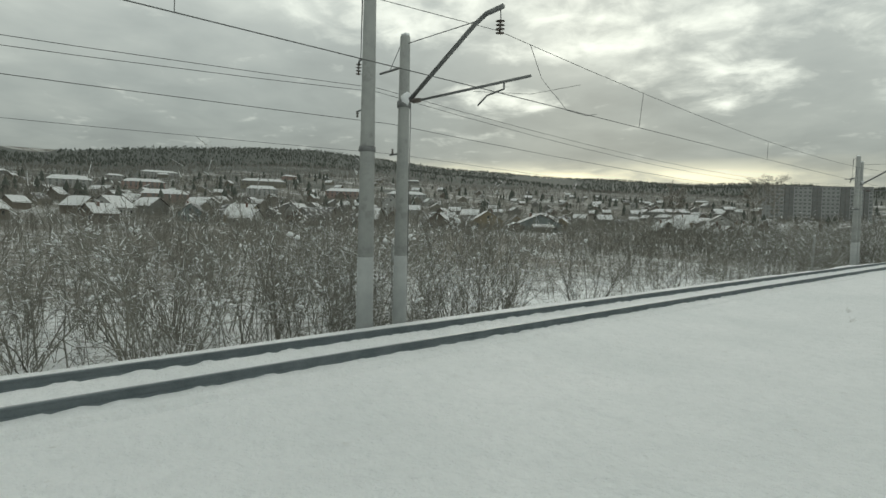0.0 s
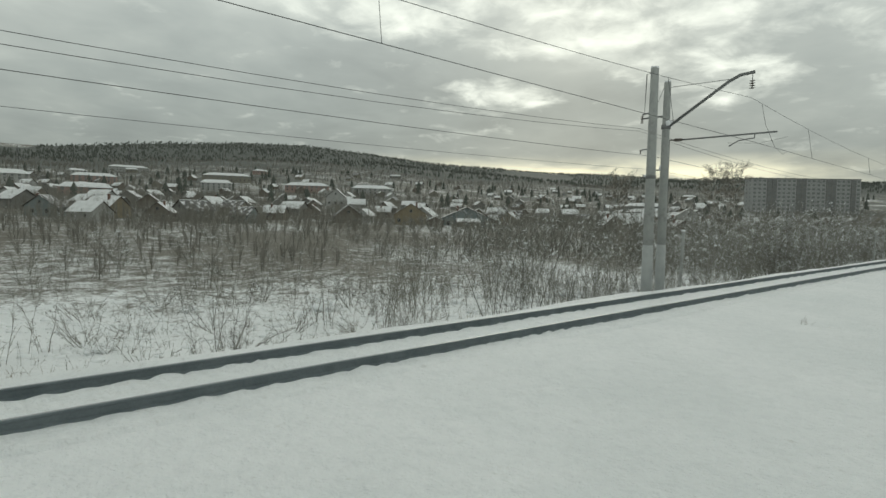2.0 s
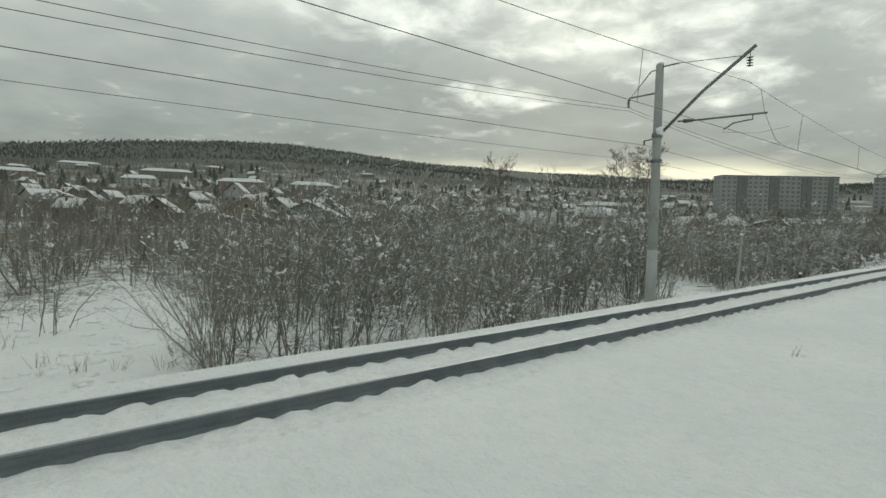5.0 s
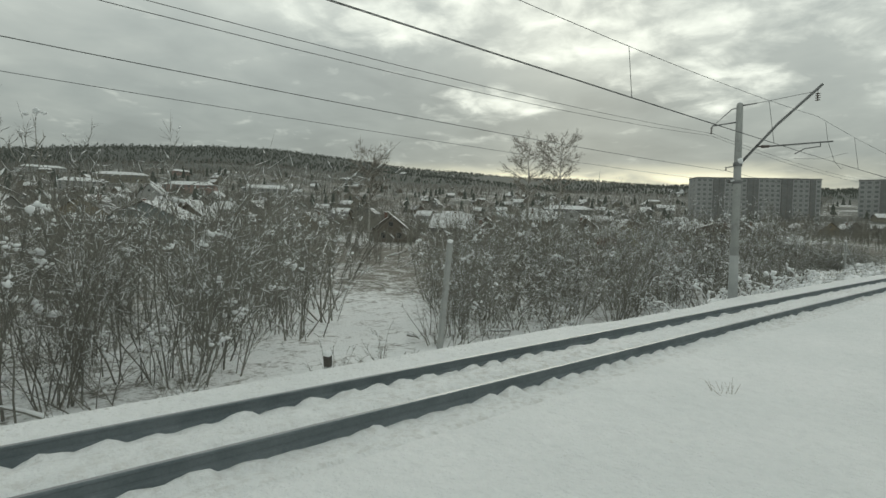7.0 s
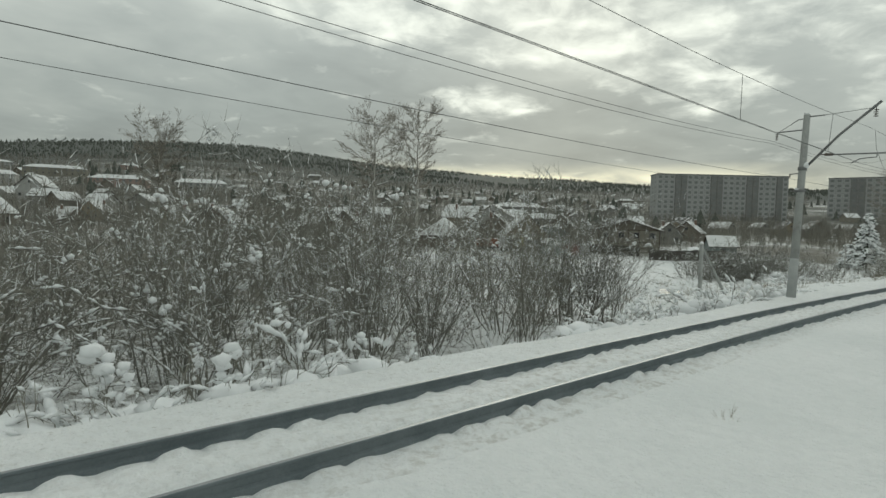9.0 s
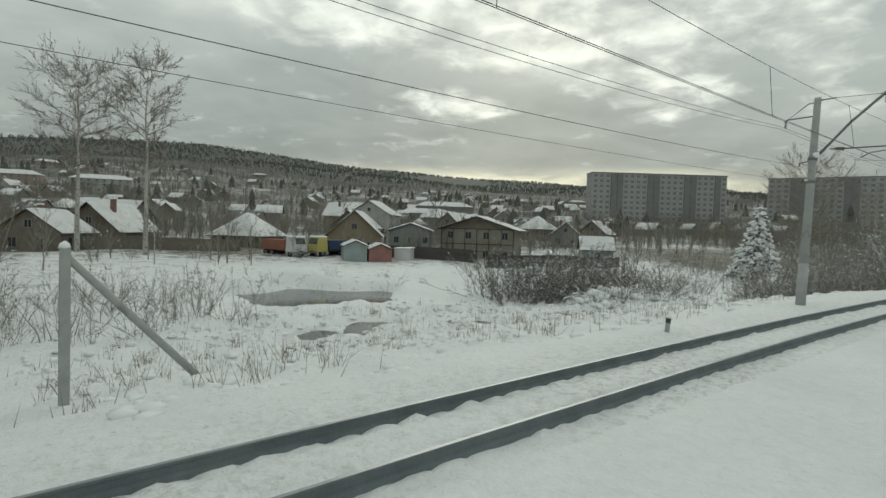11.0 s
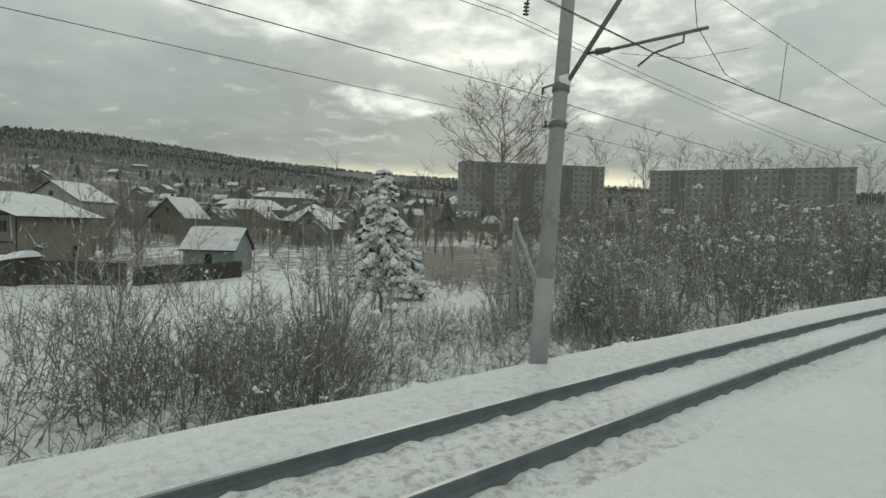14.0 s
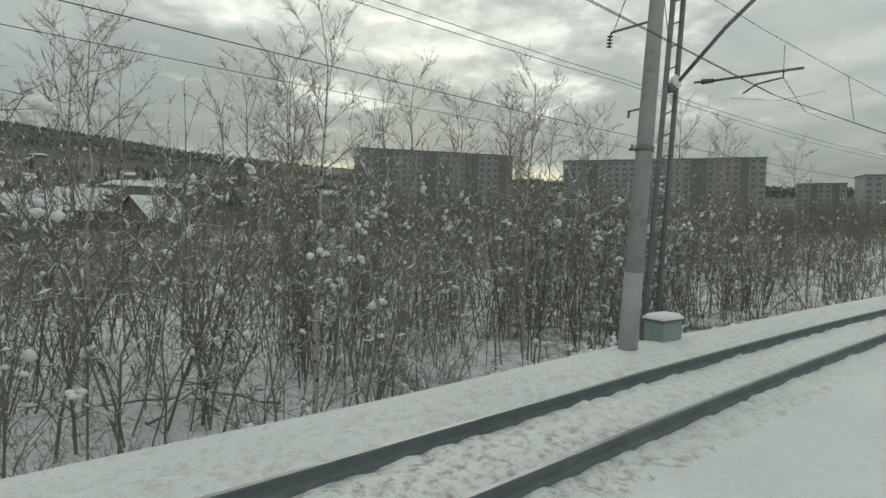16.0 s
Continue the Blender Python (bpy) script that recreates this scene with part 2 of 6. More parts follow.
RUST_RED = material("rust_red_tipper_body", (0.22, 0.10, 0.065), (0.28, 0.13, 0.09), 0.7, 1.0, 12, 0.2, 0.01)
RUBBER = material("tyre_rubber", (0.015, 0.015, 0.015), (0.03, 0.03, 0.03), 0.85, 3.0, 30, 0.0)


def ground_material():
    """Snow, with dead grass and twigs showing in the field and dark woodland on the far slopes, by the sheet's own cover values."""
    m = bpy.data.materials.new("snowy_ground")
    m.use_nodes = True
    t = m.node_tree
    bsdf = t.nodes["Principled BSDF"]
    at = t.nodes.new("ShaderNodeTexCoord").outputs["Object"]
    cover = t.nodes.new("ShaderNodeAttribute")
    cover.attribute_name = "cover"
    rgb = t.nodes.new("ShaderNodeSeparateColor")
    t.links.new(cover.outputs["Color"], rgb.inputs[0])

    def noise_at(scale, detail=5.0, rough=0.6):
        n = nd(t, "ShaderNodeTexNoise", Scale=scale, Detail=detail, Roughness=rough)
        t.links.new(at, n.inputs["Vector"])
        return n.outputs[0]

    crust, grain, drift = noise_at(1.6), noise_at(14.0), noise_at(0.25)
    snow = blend(t, ramp(t, drift, [(0.35, (0, 0, 0)), (0.65, (1, 1, 1))]).outputs[0], (0.77, 0.79, 0.79), (0.85, 0.86, 0.86))
    snow = blend(t, ramp(t, noise_at(3.2, 6.0, 0.7), [(0.64, (0, 0, 0)), (0.76, (0.55, 0.55, 0.55))]).outputs[0], snow, (0.50, 0.48, 0.43))
    # grey mottling at random puts the shade of small pits into the snow colour
    snow = blend(t, ramp(t, noise_at(3.8, 7.0, 0.72), [(0.46, (0, 0, 0)), (0.66, (0.26, 0.26, 0.26))]).outputs[0], snow, (0.64, 0.66, 0.665))
    scrub = blend(t, noise_at(0.9), (0.11, 0.103, 0.087), (0.21, 0.195, 0.16))
    # how much bare scrub and dark pillow creases show, from the sheet's red value
    thr = calc(t, "ADD", calc(t, "MULTIPLY", noise_at(0.5, 7.0, 0.75), 0.55), calc(t, "MULTIPLY", noise_at(3.4, 5.0, 0.75), 0.45))
    show = calc(t, "MULTIPLY", calc(t, "SUBTRACT", calc(t, "ADD", thr, rgb.outputs[0]), 0.98), 9.0, True)
    out = blend(t, show, snow, scrub)
    # woodland floor, toned to match the haze-lightened far conifers
    wood = blend(t, noise_at(0.02), (0.072, 0.079, 0.069), (0.090, 0.097, 0.085))
    far = calc(t, "ADD", calc(t, "MULTIPLY", noise_at(0.018, 5.0, 0.6), 0.6), calc(t, "MULTIPLY", noise_at(0.09, 4.0, 0.6), 0.4))
    woods = calc(t, "MULTIPLY", calc(t, "SUBTRACT", calc(t, "ADD", far, rgb.outputs[1]), 0.98), 8.0, True)
    out = blend(t, woods, out, wood)
    # twigs and grit caught in the crust on the field side
    fleck = calc(t, "MULTIPLY", cover.outputs["Alpha"], ramp(t, noise_at(7.5, 7.0, 0.78), [(0.57, (0, 0, 0)), (0.67, (0.7, 0.7, 0.7))]).outputs[0])
    out = blend(t, fleck, out, (0.36, 0.345, 0.30))
    # trodden, dirty strip along the rails
    dirt = calc(t, "MULTIPLY", rgb.outputs[2], ramp(t, noise_at(5.0, 6.0, 0.72), [(0.48, (0, 0, 0)), (0.64, (1, 1, 1))]).outputs[0])
    out = blend(t, dirt, out, (0.40, 0.375, 0.33))
    t.links.new(out, bsdf.inputs["Base Color"])
    bsdf.inputs["Roughness"].default_value = 0.7
    bsdf.inputs["Specular IOR Level"].default_value = 0.25
    hgt = calc(t, "ADD", calc(t, "MULTIPLY", crust, 0.5), calc(t, "ADD", calc(t, "MULTIPLY", noise_at(4.5, 4.0, 0.6), 0.3), calc(t, "MULTIPLY", grain, 0.2)))
    b = nd(t, "ShaderNodeBump", Strength=1.0, Distance=0.24)
    t.links.new(hgt, b.inputs["Height"]), t.links.new(b.outputs[0], bsdf.inputs["Normal"])
    return m


# ---- the line of the railway: station s along the train's way, d to its left ----
BEND_S = [0, 55.5, 111, 148, 185, 222, 259, 333, 420]
BEND = [-0.24, -0.21, 0.21, -0.18, -1.84, -2.24, -2.59, -2.57, 0.0]
line_s = np.arange(-60.0, 470.0, 1.0)
line_k = np.interp(line_s, BEND_S, BEND, left=-0.24, right=0.0) * 1e-3
line_a = np.concatenate([[0], np.cumsum((line_k[1:] + line_k[:-1]) / 2)])
line_a -= np.interp(0.0, line_s, line_a)
line_x = np.concatenate([[0], np.cumsum(np.cos((line_a[1:] + line_a[:-1]) / 2))])
line_y = np.concatenate([[0], np.cumsum(np.sin((line_a[1:] + line_a[:-1]) / 2))])
line_x -= np.interp(0.0, line_s, line_x)
line_y -= np.interp(0.0, line_s, line_y)
GAUGE = 1.59


def along(s):
    """x, y and heading of the train's way at station s."""
    s = np.asarray(s, float)
    a = np.interp(s, line_s, line_a)
    over = s - np.clip(s, line_s[0], line_s[-1])
    return np.interp(s, line_s, line_x) + over * np.cos(a), np.interp(s, line_s, line_y) + over * np.sin(a), a


def lay(s, d):
    x, y, a = along(s)
    side_a = np.where(np.asarray(d) >= -9, a, -0.3 * np.clip((np.asarray(s, float) - 150) / 300, 0, 1))
    return x - np.sin(a) * np.maximum(d, -9) - np.sin(side_a) * np.minimum(d + 9, 0), y + np.cos(a) * np.maximum(d, -9) + np.cos(side_a) * np.minimum(d + 9, 0)


def station(x, y):
    """The station and the distance to the left of a place."""
    x, y = np.atleast_1d(np.asarray(x, float)), np.atleast_1d(np.asarray(y, float))
    long_s = np.concatenate([np.arange(-3000, -60, 20.0), line_s[::4], np.arange(470, 4000, 20.0)])
    lx, ly, la = along(long_s)
    i = np.array([np.argmin((lx - a) ** 2 + (ly - b) ** 2) for a, b in zip(x, y)])
    ox, oy = x - lx[i], y - ly[i]
    return long_s[i] + ox * np.cos(la[i]) + oy * np.sin(la[i]), -ox * np.sin(la[i]) + oy * np.cos(la[i])


def near_rail(s):
    s = np.asarray(s, float)
    return sum(np.interp(s + o, [0, 74, 120, 167, 213, 259, 296, 407], [9.79, 8.01, 6.80, 5.96, 5.18, 4.41, 4.05, 2.9]) for o in (-18, -12, -6, 0, 6, 12, 18)) / 7


def rail_z(s):
    s = np.asarray(s, float)
    return sum(np.interp(s + o, [0, 74, 120, 167, 213, 259, 296], [0.03, 0.08, 0.05, -0.11, -0.13, -0.02, -0.06]) for o in (-24, -16, -8, 0, 8, 16, 24)) / 7


def wave(x, y, scale, seed=0.0):
    """Smooth bumps between -1 and 1, for whole arrays."""
    x, y = x / scale + seed, y / scale - seed * 1.7
    return (np.sin(x + 1.3 * np.sin(y * 0.9)) + np.sin(y * 1.31 + 1.1 * np.sin(x * 1.17 + 2)) + np.sin((x + y) * 0.73 + 1.7 * np.sin((x - y) * 0.61))) / 3


RISE_R = [18, 45, 70, 100, 130, 160, 200, 260, 350, 500, 870, 1200, 1860, 2300, 4000]
RISE_Z = [-3.4, -4.3, -3.2, -1.0, 0.4, 1.0, 3.5, 8, 15, 30, 75, 118, 238, 250, 230]
SKY_AZ = [-180, -90, -30, 4, 12, 20, 25, 31, 38, 49, 60, 70, 90, 130, 180]
SKY_H = [0.35, 0.4, 0.7, 0.76, 0.90, 0.99, 1.0, 0.93, 0.82, 0.72, 0.64, 0.60, 0.5, 0.35, 0.35]


def creek_line(s):
    return np.interp(s, [208, 214, 219, 223, 230, 236, 243, 249, 253.5, 257, 262, 272, 280], [16, 20, 29, 29, 26.5, 24.5, 21, 20.8, 23.2, 27.5, 32, 38, 41])


def pillow_zone(s, d):
    """Where the snow lies in pillows over tussocks."""
    u = d - near_rail(s) - GAUGE
    return np.exp(-(((s - 234) / 30) ** 6 + ((d - 24) / 15) ** 6)) * np.clip((u - 3.5) / 3, 0, 1)


def ground_sd(s, d):
    s, d = np.asarray(s, float), np.asarray(d, float)
    x, y = lay(s, d)
    u = d - near_rail(s) - GAUGE
    rz = rail_z(s)
    z = rz - 0.17 + 0.02 * wave(x, y, 0.9)
    z = np.where((u > -GAUGE) & (u < 0), rz - 0.19 + (0.07 + 0.025 * wave(x, y, 0.45)) * np.exp(-((u + GAUGE / 2) / 0.42) ** 4), z)
    z = np.where(u < -GAUGE, rz - 0.18 + 0.03 * np.clip((-u - GAUGE) / 0.8, 0, 1) + 0.02 * wave(x, y, 0.31, 9) - 0.12 * np.clip((-u - GAUGE - 0.6) / 3, 0, 1) + 0.012 * wave(x, y, 1.7) + 0.010 * wave(x, y, 0.5), z)
    z = z - 0.20 * np.clip((u + GAUGE + 0.78) / 0.25, 0, 1) * np.clip((0.6 - u) / 0.2, 0, 1)
    edge = np.interp(s, [0, 110, 150, 200, 230, 280], [1.5, 1.5, 1.8, 2.2, 2.3, 2.2]) + 0.25 * wave(x, y, 3.1, 2)
    steep = np.interp(s, [0, 190, 208, 245, 262], [0.55, 0.55, 0.20, 0.20, 0.5])
    bank = rz - 0.22 - np.maximum(u - edge, 0) * steep + np.where(u > edge + 1, 0.14 * wave(x, y, 1.3) + 0.06 * wave(x, y, 0.5), 0)
    r = np.hypot(x - 150, y)
    az = np.degrees(np.arctan2(x - 150, y))
    w = np.clip((r - 150) / 350, 0, 1)
    reach = d + (r - d) * w * w * (3 - 2 * w)
    rise = np.interp(reach, RISE_R, RISE_Z)
    rise = np.where(rise > 1.0, 1 + (rise - 1) * np.interp(az, SKY_AZ, SKY_H) * np.clip((d - 40) / 160, 0, 1), rise)
    rise = rise + np.interp(s, [150, 205], [0, 1]) * np.interp(d, [25, 45, 60, 75, 100], [0, 0.5, 1.6, 1.3, 0.0])
    rise = rise + np.clip((d - 18) / 20, 0, 1) * (0.35 * wave(x, y, 6.0, 1) + 0.15 * wave(x, y, 1.9) * np.clip((56 - d) / 12, 0, 1)) + np.clip((r - 300) / 600, 0, 1) * 5 * wave(x, y, 90, 3)
    rise = rise + np.exp(-(((s - 226) / 26) ** 4 + ((d - 28) / 16) ** 4)) * (0.34 * np.abs(wave(x, y, 0.8, 7)) + 0.26 * wave(x, y, 1.9, 8))
    mid = np.where(d < 14, -99, rise)
    z = np.where(u > 0, np.maximum(np.minimum(bank, z + 0.02), mid), z)
    # the creek and its pond
    z = z + pillow_zone(s, d) * (0.52 * np.sqrt(np.abs(wave(x, y, 0.36, 3))) + 0.16 * wave(x, y, 0.75, 6) - 0.27)
    wide = 1.15 + 0.9 * wave(x, y, 1.0, 5)
    cut = np.exp(-(np.abs(d - creek_line(s) - 0.7 * np.sin(s * 1.3)) / np.maximum(wide, 0.25)) ** 3) * (((s > 216.5) & (s < 231)) | ((s > 242) & (s < 259))) * (0.7 + 0.5 * wave(x, y, 0.33, 5))
    pool = np.exp(-(((s - 227.5 - 1.3 * np.sin(d * 0.7)) / 7.0) ** 2 + ((d - 47.5 - 1.6 * np.sin(s * 0.75)) / 6.6) ** 2) ** 4) * (1.5 + 0.35 * wave(x, y, 1.1, 9))
    z = z - np.where(u > 3, np.maximum(cut, pool), 0)
    far_side = np.clip((-d - 9) / 60, 0, 1)
    return z - far_side * 1.5


def ground(x, y):
    s, d = station(x, y)
    return float(ground_sd(s, d)[0])


def mesh_data(name, verts, faces, mats, index=None, smooth=False):
    me = bpy.data.meshes.new(name)
    me.from_pydata(verts, [], faces)
    for m in mats if isinstance(mats, (list, tuple)) else [mats]:
        me.materials.append(m)
    if index is not None:
        me.polygons.foreach_set("material_index", index)
    if smooth:
        me.polygons.foreach_set("use_smooth", [True] * len(faces))
    me.update()
    return me


def part(name, data, parent=None, label="", m=None):
    ob = new(name, data)
    if parent is not None:
        ob.parent = parent
    if m is not None:
        ob.matrix_basis = m
    if label:
        tagged(ob, label)
    return ob


class Shape:
    """Vertices and faces gathered for one mesh."""

    def __init__(self):
        self.v, self.f, self.i = [], [], []

    def add(self, verts, faces, mat=0):
        n = len(self.v)
        self.v.extend(tuple(map(float, p)) for p in verts)
        self.f.extend(tuple(n + k for k in face) for face in faces)
        self.i.extend([mat] * len(faces))
        return self

    def box(self, lo, hi, mat=0, chamfer=0.0, m=None):
        (x0, y0, z0), (x1, y1, z1) = lo, hi
        c = chamfer
        vs = [(x0, y0, z0), (x1, y0, z0), (x1, y1, z0), (x0, y1, z0), (x0, y0, z1 - c), (x1, y0, z1 - c), (x1, y1, z1 - c), (x0, y1, z1 - c)]
        fs = [(3, 2, 1, 0), (0, 1, 5, 4), (1, 2, 6, 5), (2, 3, 7, 6), (3, 0, 4, 7)]
        if c:
            vs += [(x0 + c, y0 + c, z1), (x1 - c, y0 + c, z1), (x1 - c, y1 - c, z1), (x0 + c, y1 - c, z1)]
            fs += [(4, 5, 9, 8), (5, 6, 10, 9), (6, 7, 11, 10), (7, 4, 8, 11), (8, 9, 10, 11)]
        else:
            fs += [(4, 5, 6, 7)]
        if m is not None:
            vs = [m @ Vector(p) for p in vs]
        return self.add(vs, fs, mat)

    def tube(self, pts, radii, sides=6, mat=0, caps=True):
        pts = [Vector(p) for p in pts]
        if isinstance(radii, (int, float)):
            radii = [radii] * len(pts)
        vs, fs = [], []
        for k, p in enumerate(pts):
            way = (pts[min(k + 1, len(pts) - 1)] - pts[max(k - 1, 0)]).normalized()
            one = way.cross(Vector((0.31, 0.17, 0.93)) if abs(way.z) < 0.9 else Vector((1, 0.1, 0))).normalized()
            two = way.cross(one)
            for j in range(sides):
                a = 2 * math.pi * j / sides
                vs.append(p + (one * math.cos(a) + two * math.sin(a)) * radii[k])
        for k in range(len(pts) - 1):
            for j in range(sides):
                a, b = k * sides + j, k * sides + (j + 1) % sides
                fs.append((a, b, b + sides, a + sides))
        if caps:
            fs.append(tuple(range(sides))[::-1])
            fs.append(tuple(range(len(vs) - sides, len(vs))))
        return self.add(vs, fs, mat)

    def pillow(self, at, size, rnd, mat=0, flat=0.6):
        """A rounded, finer heap of snow."""
        a, b = rnd.uniform(0, 6), rnd.uniform(0, 6)
        vs = []
        for p in BALL_V:
            k = 1 + 0.16 * math.sin(3 * p[0] + a) + 0.14 * math.sin(4 * p[1] + b) + 0.12 * math.sin(5 * p[2] + 4 * p[0] + a)
            vs.append((at[0] + p[0] * size * k, at[1] + p[1] * size * k, at[2] + p[2] * size * k * flat))
        return self.add(vs, BALL_F, mat)

    def blob(self, at, size, rnd, mat=0, flat=0.7):
        """A lump of snow: a squashed, uneven twelve-cornered ball."""
        vs = []
        for p in ICO_V:
            k = rnd.uniform(0.7, 1.25)
            vs.append((at[0] + p[0] * size * k, at[1] + p[1] * size * k, at[2] + p[2] * size * k * flat))
        return self.add(vs, ICO_F, mat)

    def data(self, name, mats, smooth=False):
        return mesh_data(name, self.v, self.f, mats, self.i, smooth)


_ico = bmesh.new()
bmesh.ops.create_icosphere(_ico, subdivisions=1, radius=1.0)
ICO_V, ICO_F = [tuple(v.co) for v in _ico.verts], [tuple(v.index for v in f.verts) for f in _ico.faces]
_ico.free()
_ball = bmesh.new()
bmesh.ops.create_icosphere(_ball, subdivisions=2, radius=1.0)
BALL_V, BALL_F = [tuple(v.co) for v in _ball.verts], [tuple(v.index for v in f.verts) for f in _ball.faces]
_ball.free()

# ---- ground: one sheet to the horizon ----
grid_s = np.concatenate([np.arange(-3500, -700, 200.0), np.arange(-700, -100, 25.0), np.arange(-100, -16, 3.0), np.arange(-16, 205, 0.8), np.arange(205, 282, 0.5), np.arange(282, 345, 0.8), np.arange(345, 480, 2.5), np.arange(480, 1000, 20.0), np.arange(1000, 4000, 120.0)])
grid_d = np.concatenate([[-3000, -1500, -700, -300, -120, -50, -25, -14, -9, -5], np.arange(-2, 1.5, 1.0), np.arange(1.8, 18, 0.38), np.arange(18, 36, 0.55), np.arange(36, 58, 0.9), np.arange(58, 150, 4.0), np.arange(150, 400, 11.0), np.arange(400, 2600, 45.0), [2800, 3300, 4000]])
gs, gd = np.meshgrid(grid_s, grid_d, indexing="ij")
gx, gy = lay(gs, gd)
gz = ground_sd(gs, gd)
ns, ndd = gs.shape
idx = np.arange(ns * ndd).reshape(ns, ndd)
quads = np.stack([idx[:-1, :-1], idx[1:, :-1], idx[1:, 1:], idx[:-1, 1:]], -1).reshape(-1, 4)
me = bpy.data.meshes.new("ground")
me.vertices.add(ns * ndd)
me.vertices.foreach_set("co", np.stack([gx, gy, gz], -1).ravel())
me.loops.add(quads.size)
me.loops.foreach_set("vertex_index", quads.ravel())
me.polygons.add(len(quads))
me.polygons.foreach_set("loop_start", np.arange(0, quads.size, 4))
me.polygons.foreach_set("loop_total", np.full(len(quads), 4))
me.polygons.foreach_set("use_smooth", np.ones(len(quads), bool))
me.update(), me.validate()
gu = gd - near_rail(gs) - GAUGE
g_r = np.hypot(gx - 150, gy)
open_field = np.exp(-(((gs - 224) / 27) ** 4 + ((gd - 32) / 34) ** 4))
clear_a = np.exp(-(((gs - gd * 0.35 - 24 + 2.2 * wave(gx, gy, 3.0, 2)) / 5.5) ** 2)) * np.clip((54 - gd) / 14, 0, 1) + np.exp(-(((gs - gd * 0.3 - 88 + 2.5 * wave(gx, gy, 3.4, 6)) / 6.5) ** 2)) * np.clip((64 - gd) / 14, 0, 1)
red = np.clip((gu - 3.2) / 4, 0, 1) * (0.485 - 0.03 * np.exp(-(((gs - 62) / 38) ** 4)) * np.clip((70 - gd) / 20, 0, 1) + 0.07 * wave(gx, gy, 11, 4) + 0.10 * np.clip((gd - 38) / 15, 0, 1)) + 0.05 * np.exp(-(((gs - gd * 0.1 - 74) / 9) ** 4)) - 0.17 * open_field - 0.16 * np.clip(clear_a, 0, 1)
# creases between the snow pillows, darkened in colour through the scrub value
crease = np.exp(-(wave(gx, gy, 0.36, 3) / 0.06) ** 2) * (wave(gx, gy, 2.1, 4) > -0.1)
red = red - 0.2 * np.exp(-(((gs - 270) / 24) ** 4 + ((gd - 44) / 15) ** 4)) + 0.36 * crease * pillow_zone(gs, gd)
green = np.interp(g_r, [110, 160, 350, 800, 1150, 1300], [0.14, 0.50, 0.52, 0.56, 0.62, 1.1]) * np.clip((gd - 90) / 60, 0, 1)
green = green - 1.2 * np.exp(-(((gx - 184) / 60) ** 2 + ((gy - 1841) / 150) ** 2) ** 2)
green = np.where((gs > 470) & (gd > 20), np.maximum(green, 0.55), green)
blue = np.exp(-((gu + 0.8) / 0.75) ** 4) * 0.8 + np.exp(-((gu - 1.0) / 0.8) ** 4) * np.interp(gs, [150, 215], [0.08, 0.4])
blue = blue * np.interp(gs, [60, 120, 220, 240], [0.35, 0.6, 0.8, 1.0])
cover = me.color_attributes.new("cover", "FLOAT_COLOR", "POINT")
cover.data.foreach_set("color", np.stack([np.clip(red, 0, 1), np.clip(green, 0, 1), np.clip(blue, 0, 1), 0.1 + 0.9 * np.clip((gu - 0.4) / 0.8, 0, 1)], -1).ravel())
GROUND = ground_material()
me.materials.append(GROUND)
tagged(new("ground", me), "snow-covered ground with dead scrub and wooded slopes", "ground", kind="structure")

# creek water lying in its cut
cs = np.arange(211, 260, 1.5)
strip_v = []
for s in cs:
    mid_z = np.mean([float(ground_sd(s, creek_line(s) + o)) for o in (-3.2, -2.6, 2.6, 3.2)]) - 0.34
    for d in (-1.9, 1.9):
        x, y = lay(s, creek_line(s) + d)
        strip_v.append((float(x), float(y), mid_z))
tagged(part("creek_water", mesh_data("creek_water", strip_v, [(2 * k, 2 * k + 2, 2 * k + 3, 2 * k + 1) for k in range(len(cs) - 1)], WATER)), "dark still creek water between snowy edges", "water", kind="structure")
px_, py_ = lay(227.5, 47.5)
pond_v = [(float(px_) + math.cos(a) * 9.5, float(py_) + math.sin(a) * 9.5, -4.05) for a in np.linspace(0, 2 * math.pi, 24, endpoint=False)]
tagged(part("pond_water", mesh_data("pond_water", pond_v, [tuple(range(24))], WATER)), "dark open pond water in the snow", "water", kind="structure")

# ---- the neighbouring track ----
track = tagged(new("railway_track"), "snowed-in railway track with two dark steel rails", "railway track", kind="structure")
# the foot is added deeper than a real rail's, widening the dark band
RAIL_CUT = [(-0.085, -0.27), (0.085, -0.27), (0.075, -0.165), (0.012, -0.145), (0.010, -0.05), (0.036, -0.036), (0.037, -0.006), (0.030, 0.0), (-0.030, 0.0), (-0.037, -0.006), (-0.036, -0.036), (-0.010, -0.05), (-0.012, -0.145), (-0.075, -0.165)]
rail_s = np.concatenate([np.arange(-60, -10, 5.0), np.arange(-10, 345, 1.5), np.arange(345, 470, 4.0), [520, 700, 1000]])
for off in (0.0, GAUGE):
    vs, fs, mi = [], [], []
    for s in rail_s:
        for cx, cz in RAIL_CUT:
            x, y = lay(s, near_rail(s) + off + cx)
            vs.append((float(x), float(y), float(rail_z(s)) + cz))
    n = len(RAIL_CUT)
    for k in range(len(rail_s) - 1):
        for j in range(n):
            fs.append((k * n + j, (k + 1) * n + j, (k + 1) * n + (j + 1) % n, k * n + (j + 1) % n))
            mi.append(1 if j == 7 else 0)
    part("rail", mesh_data("rail", vs, fs, [RAIL_SIDE, RAIL_TOP], mi), track)


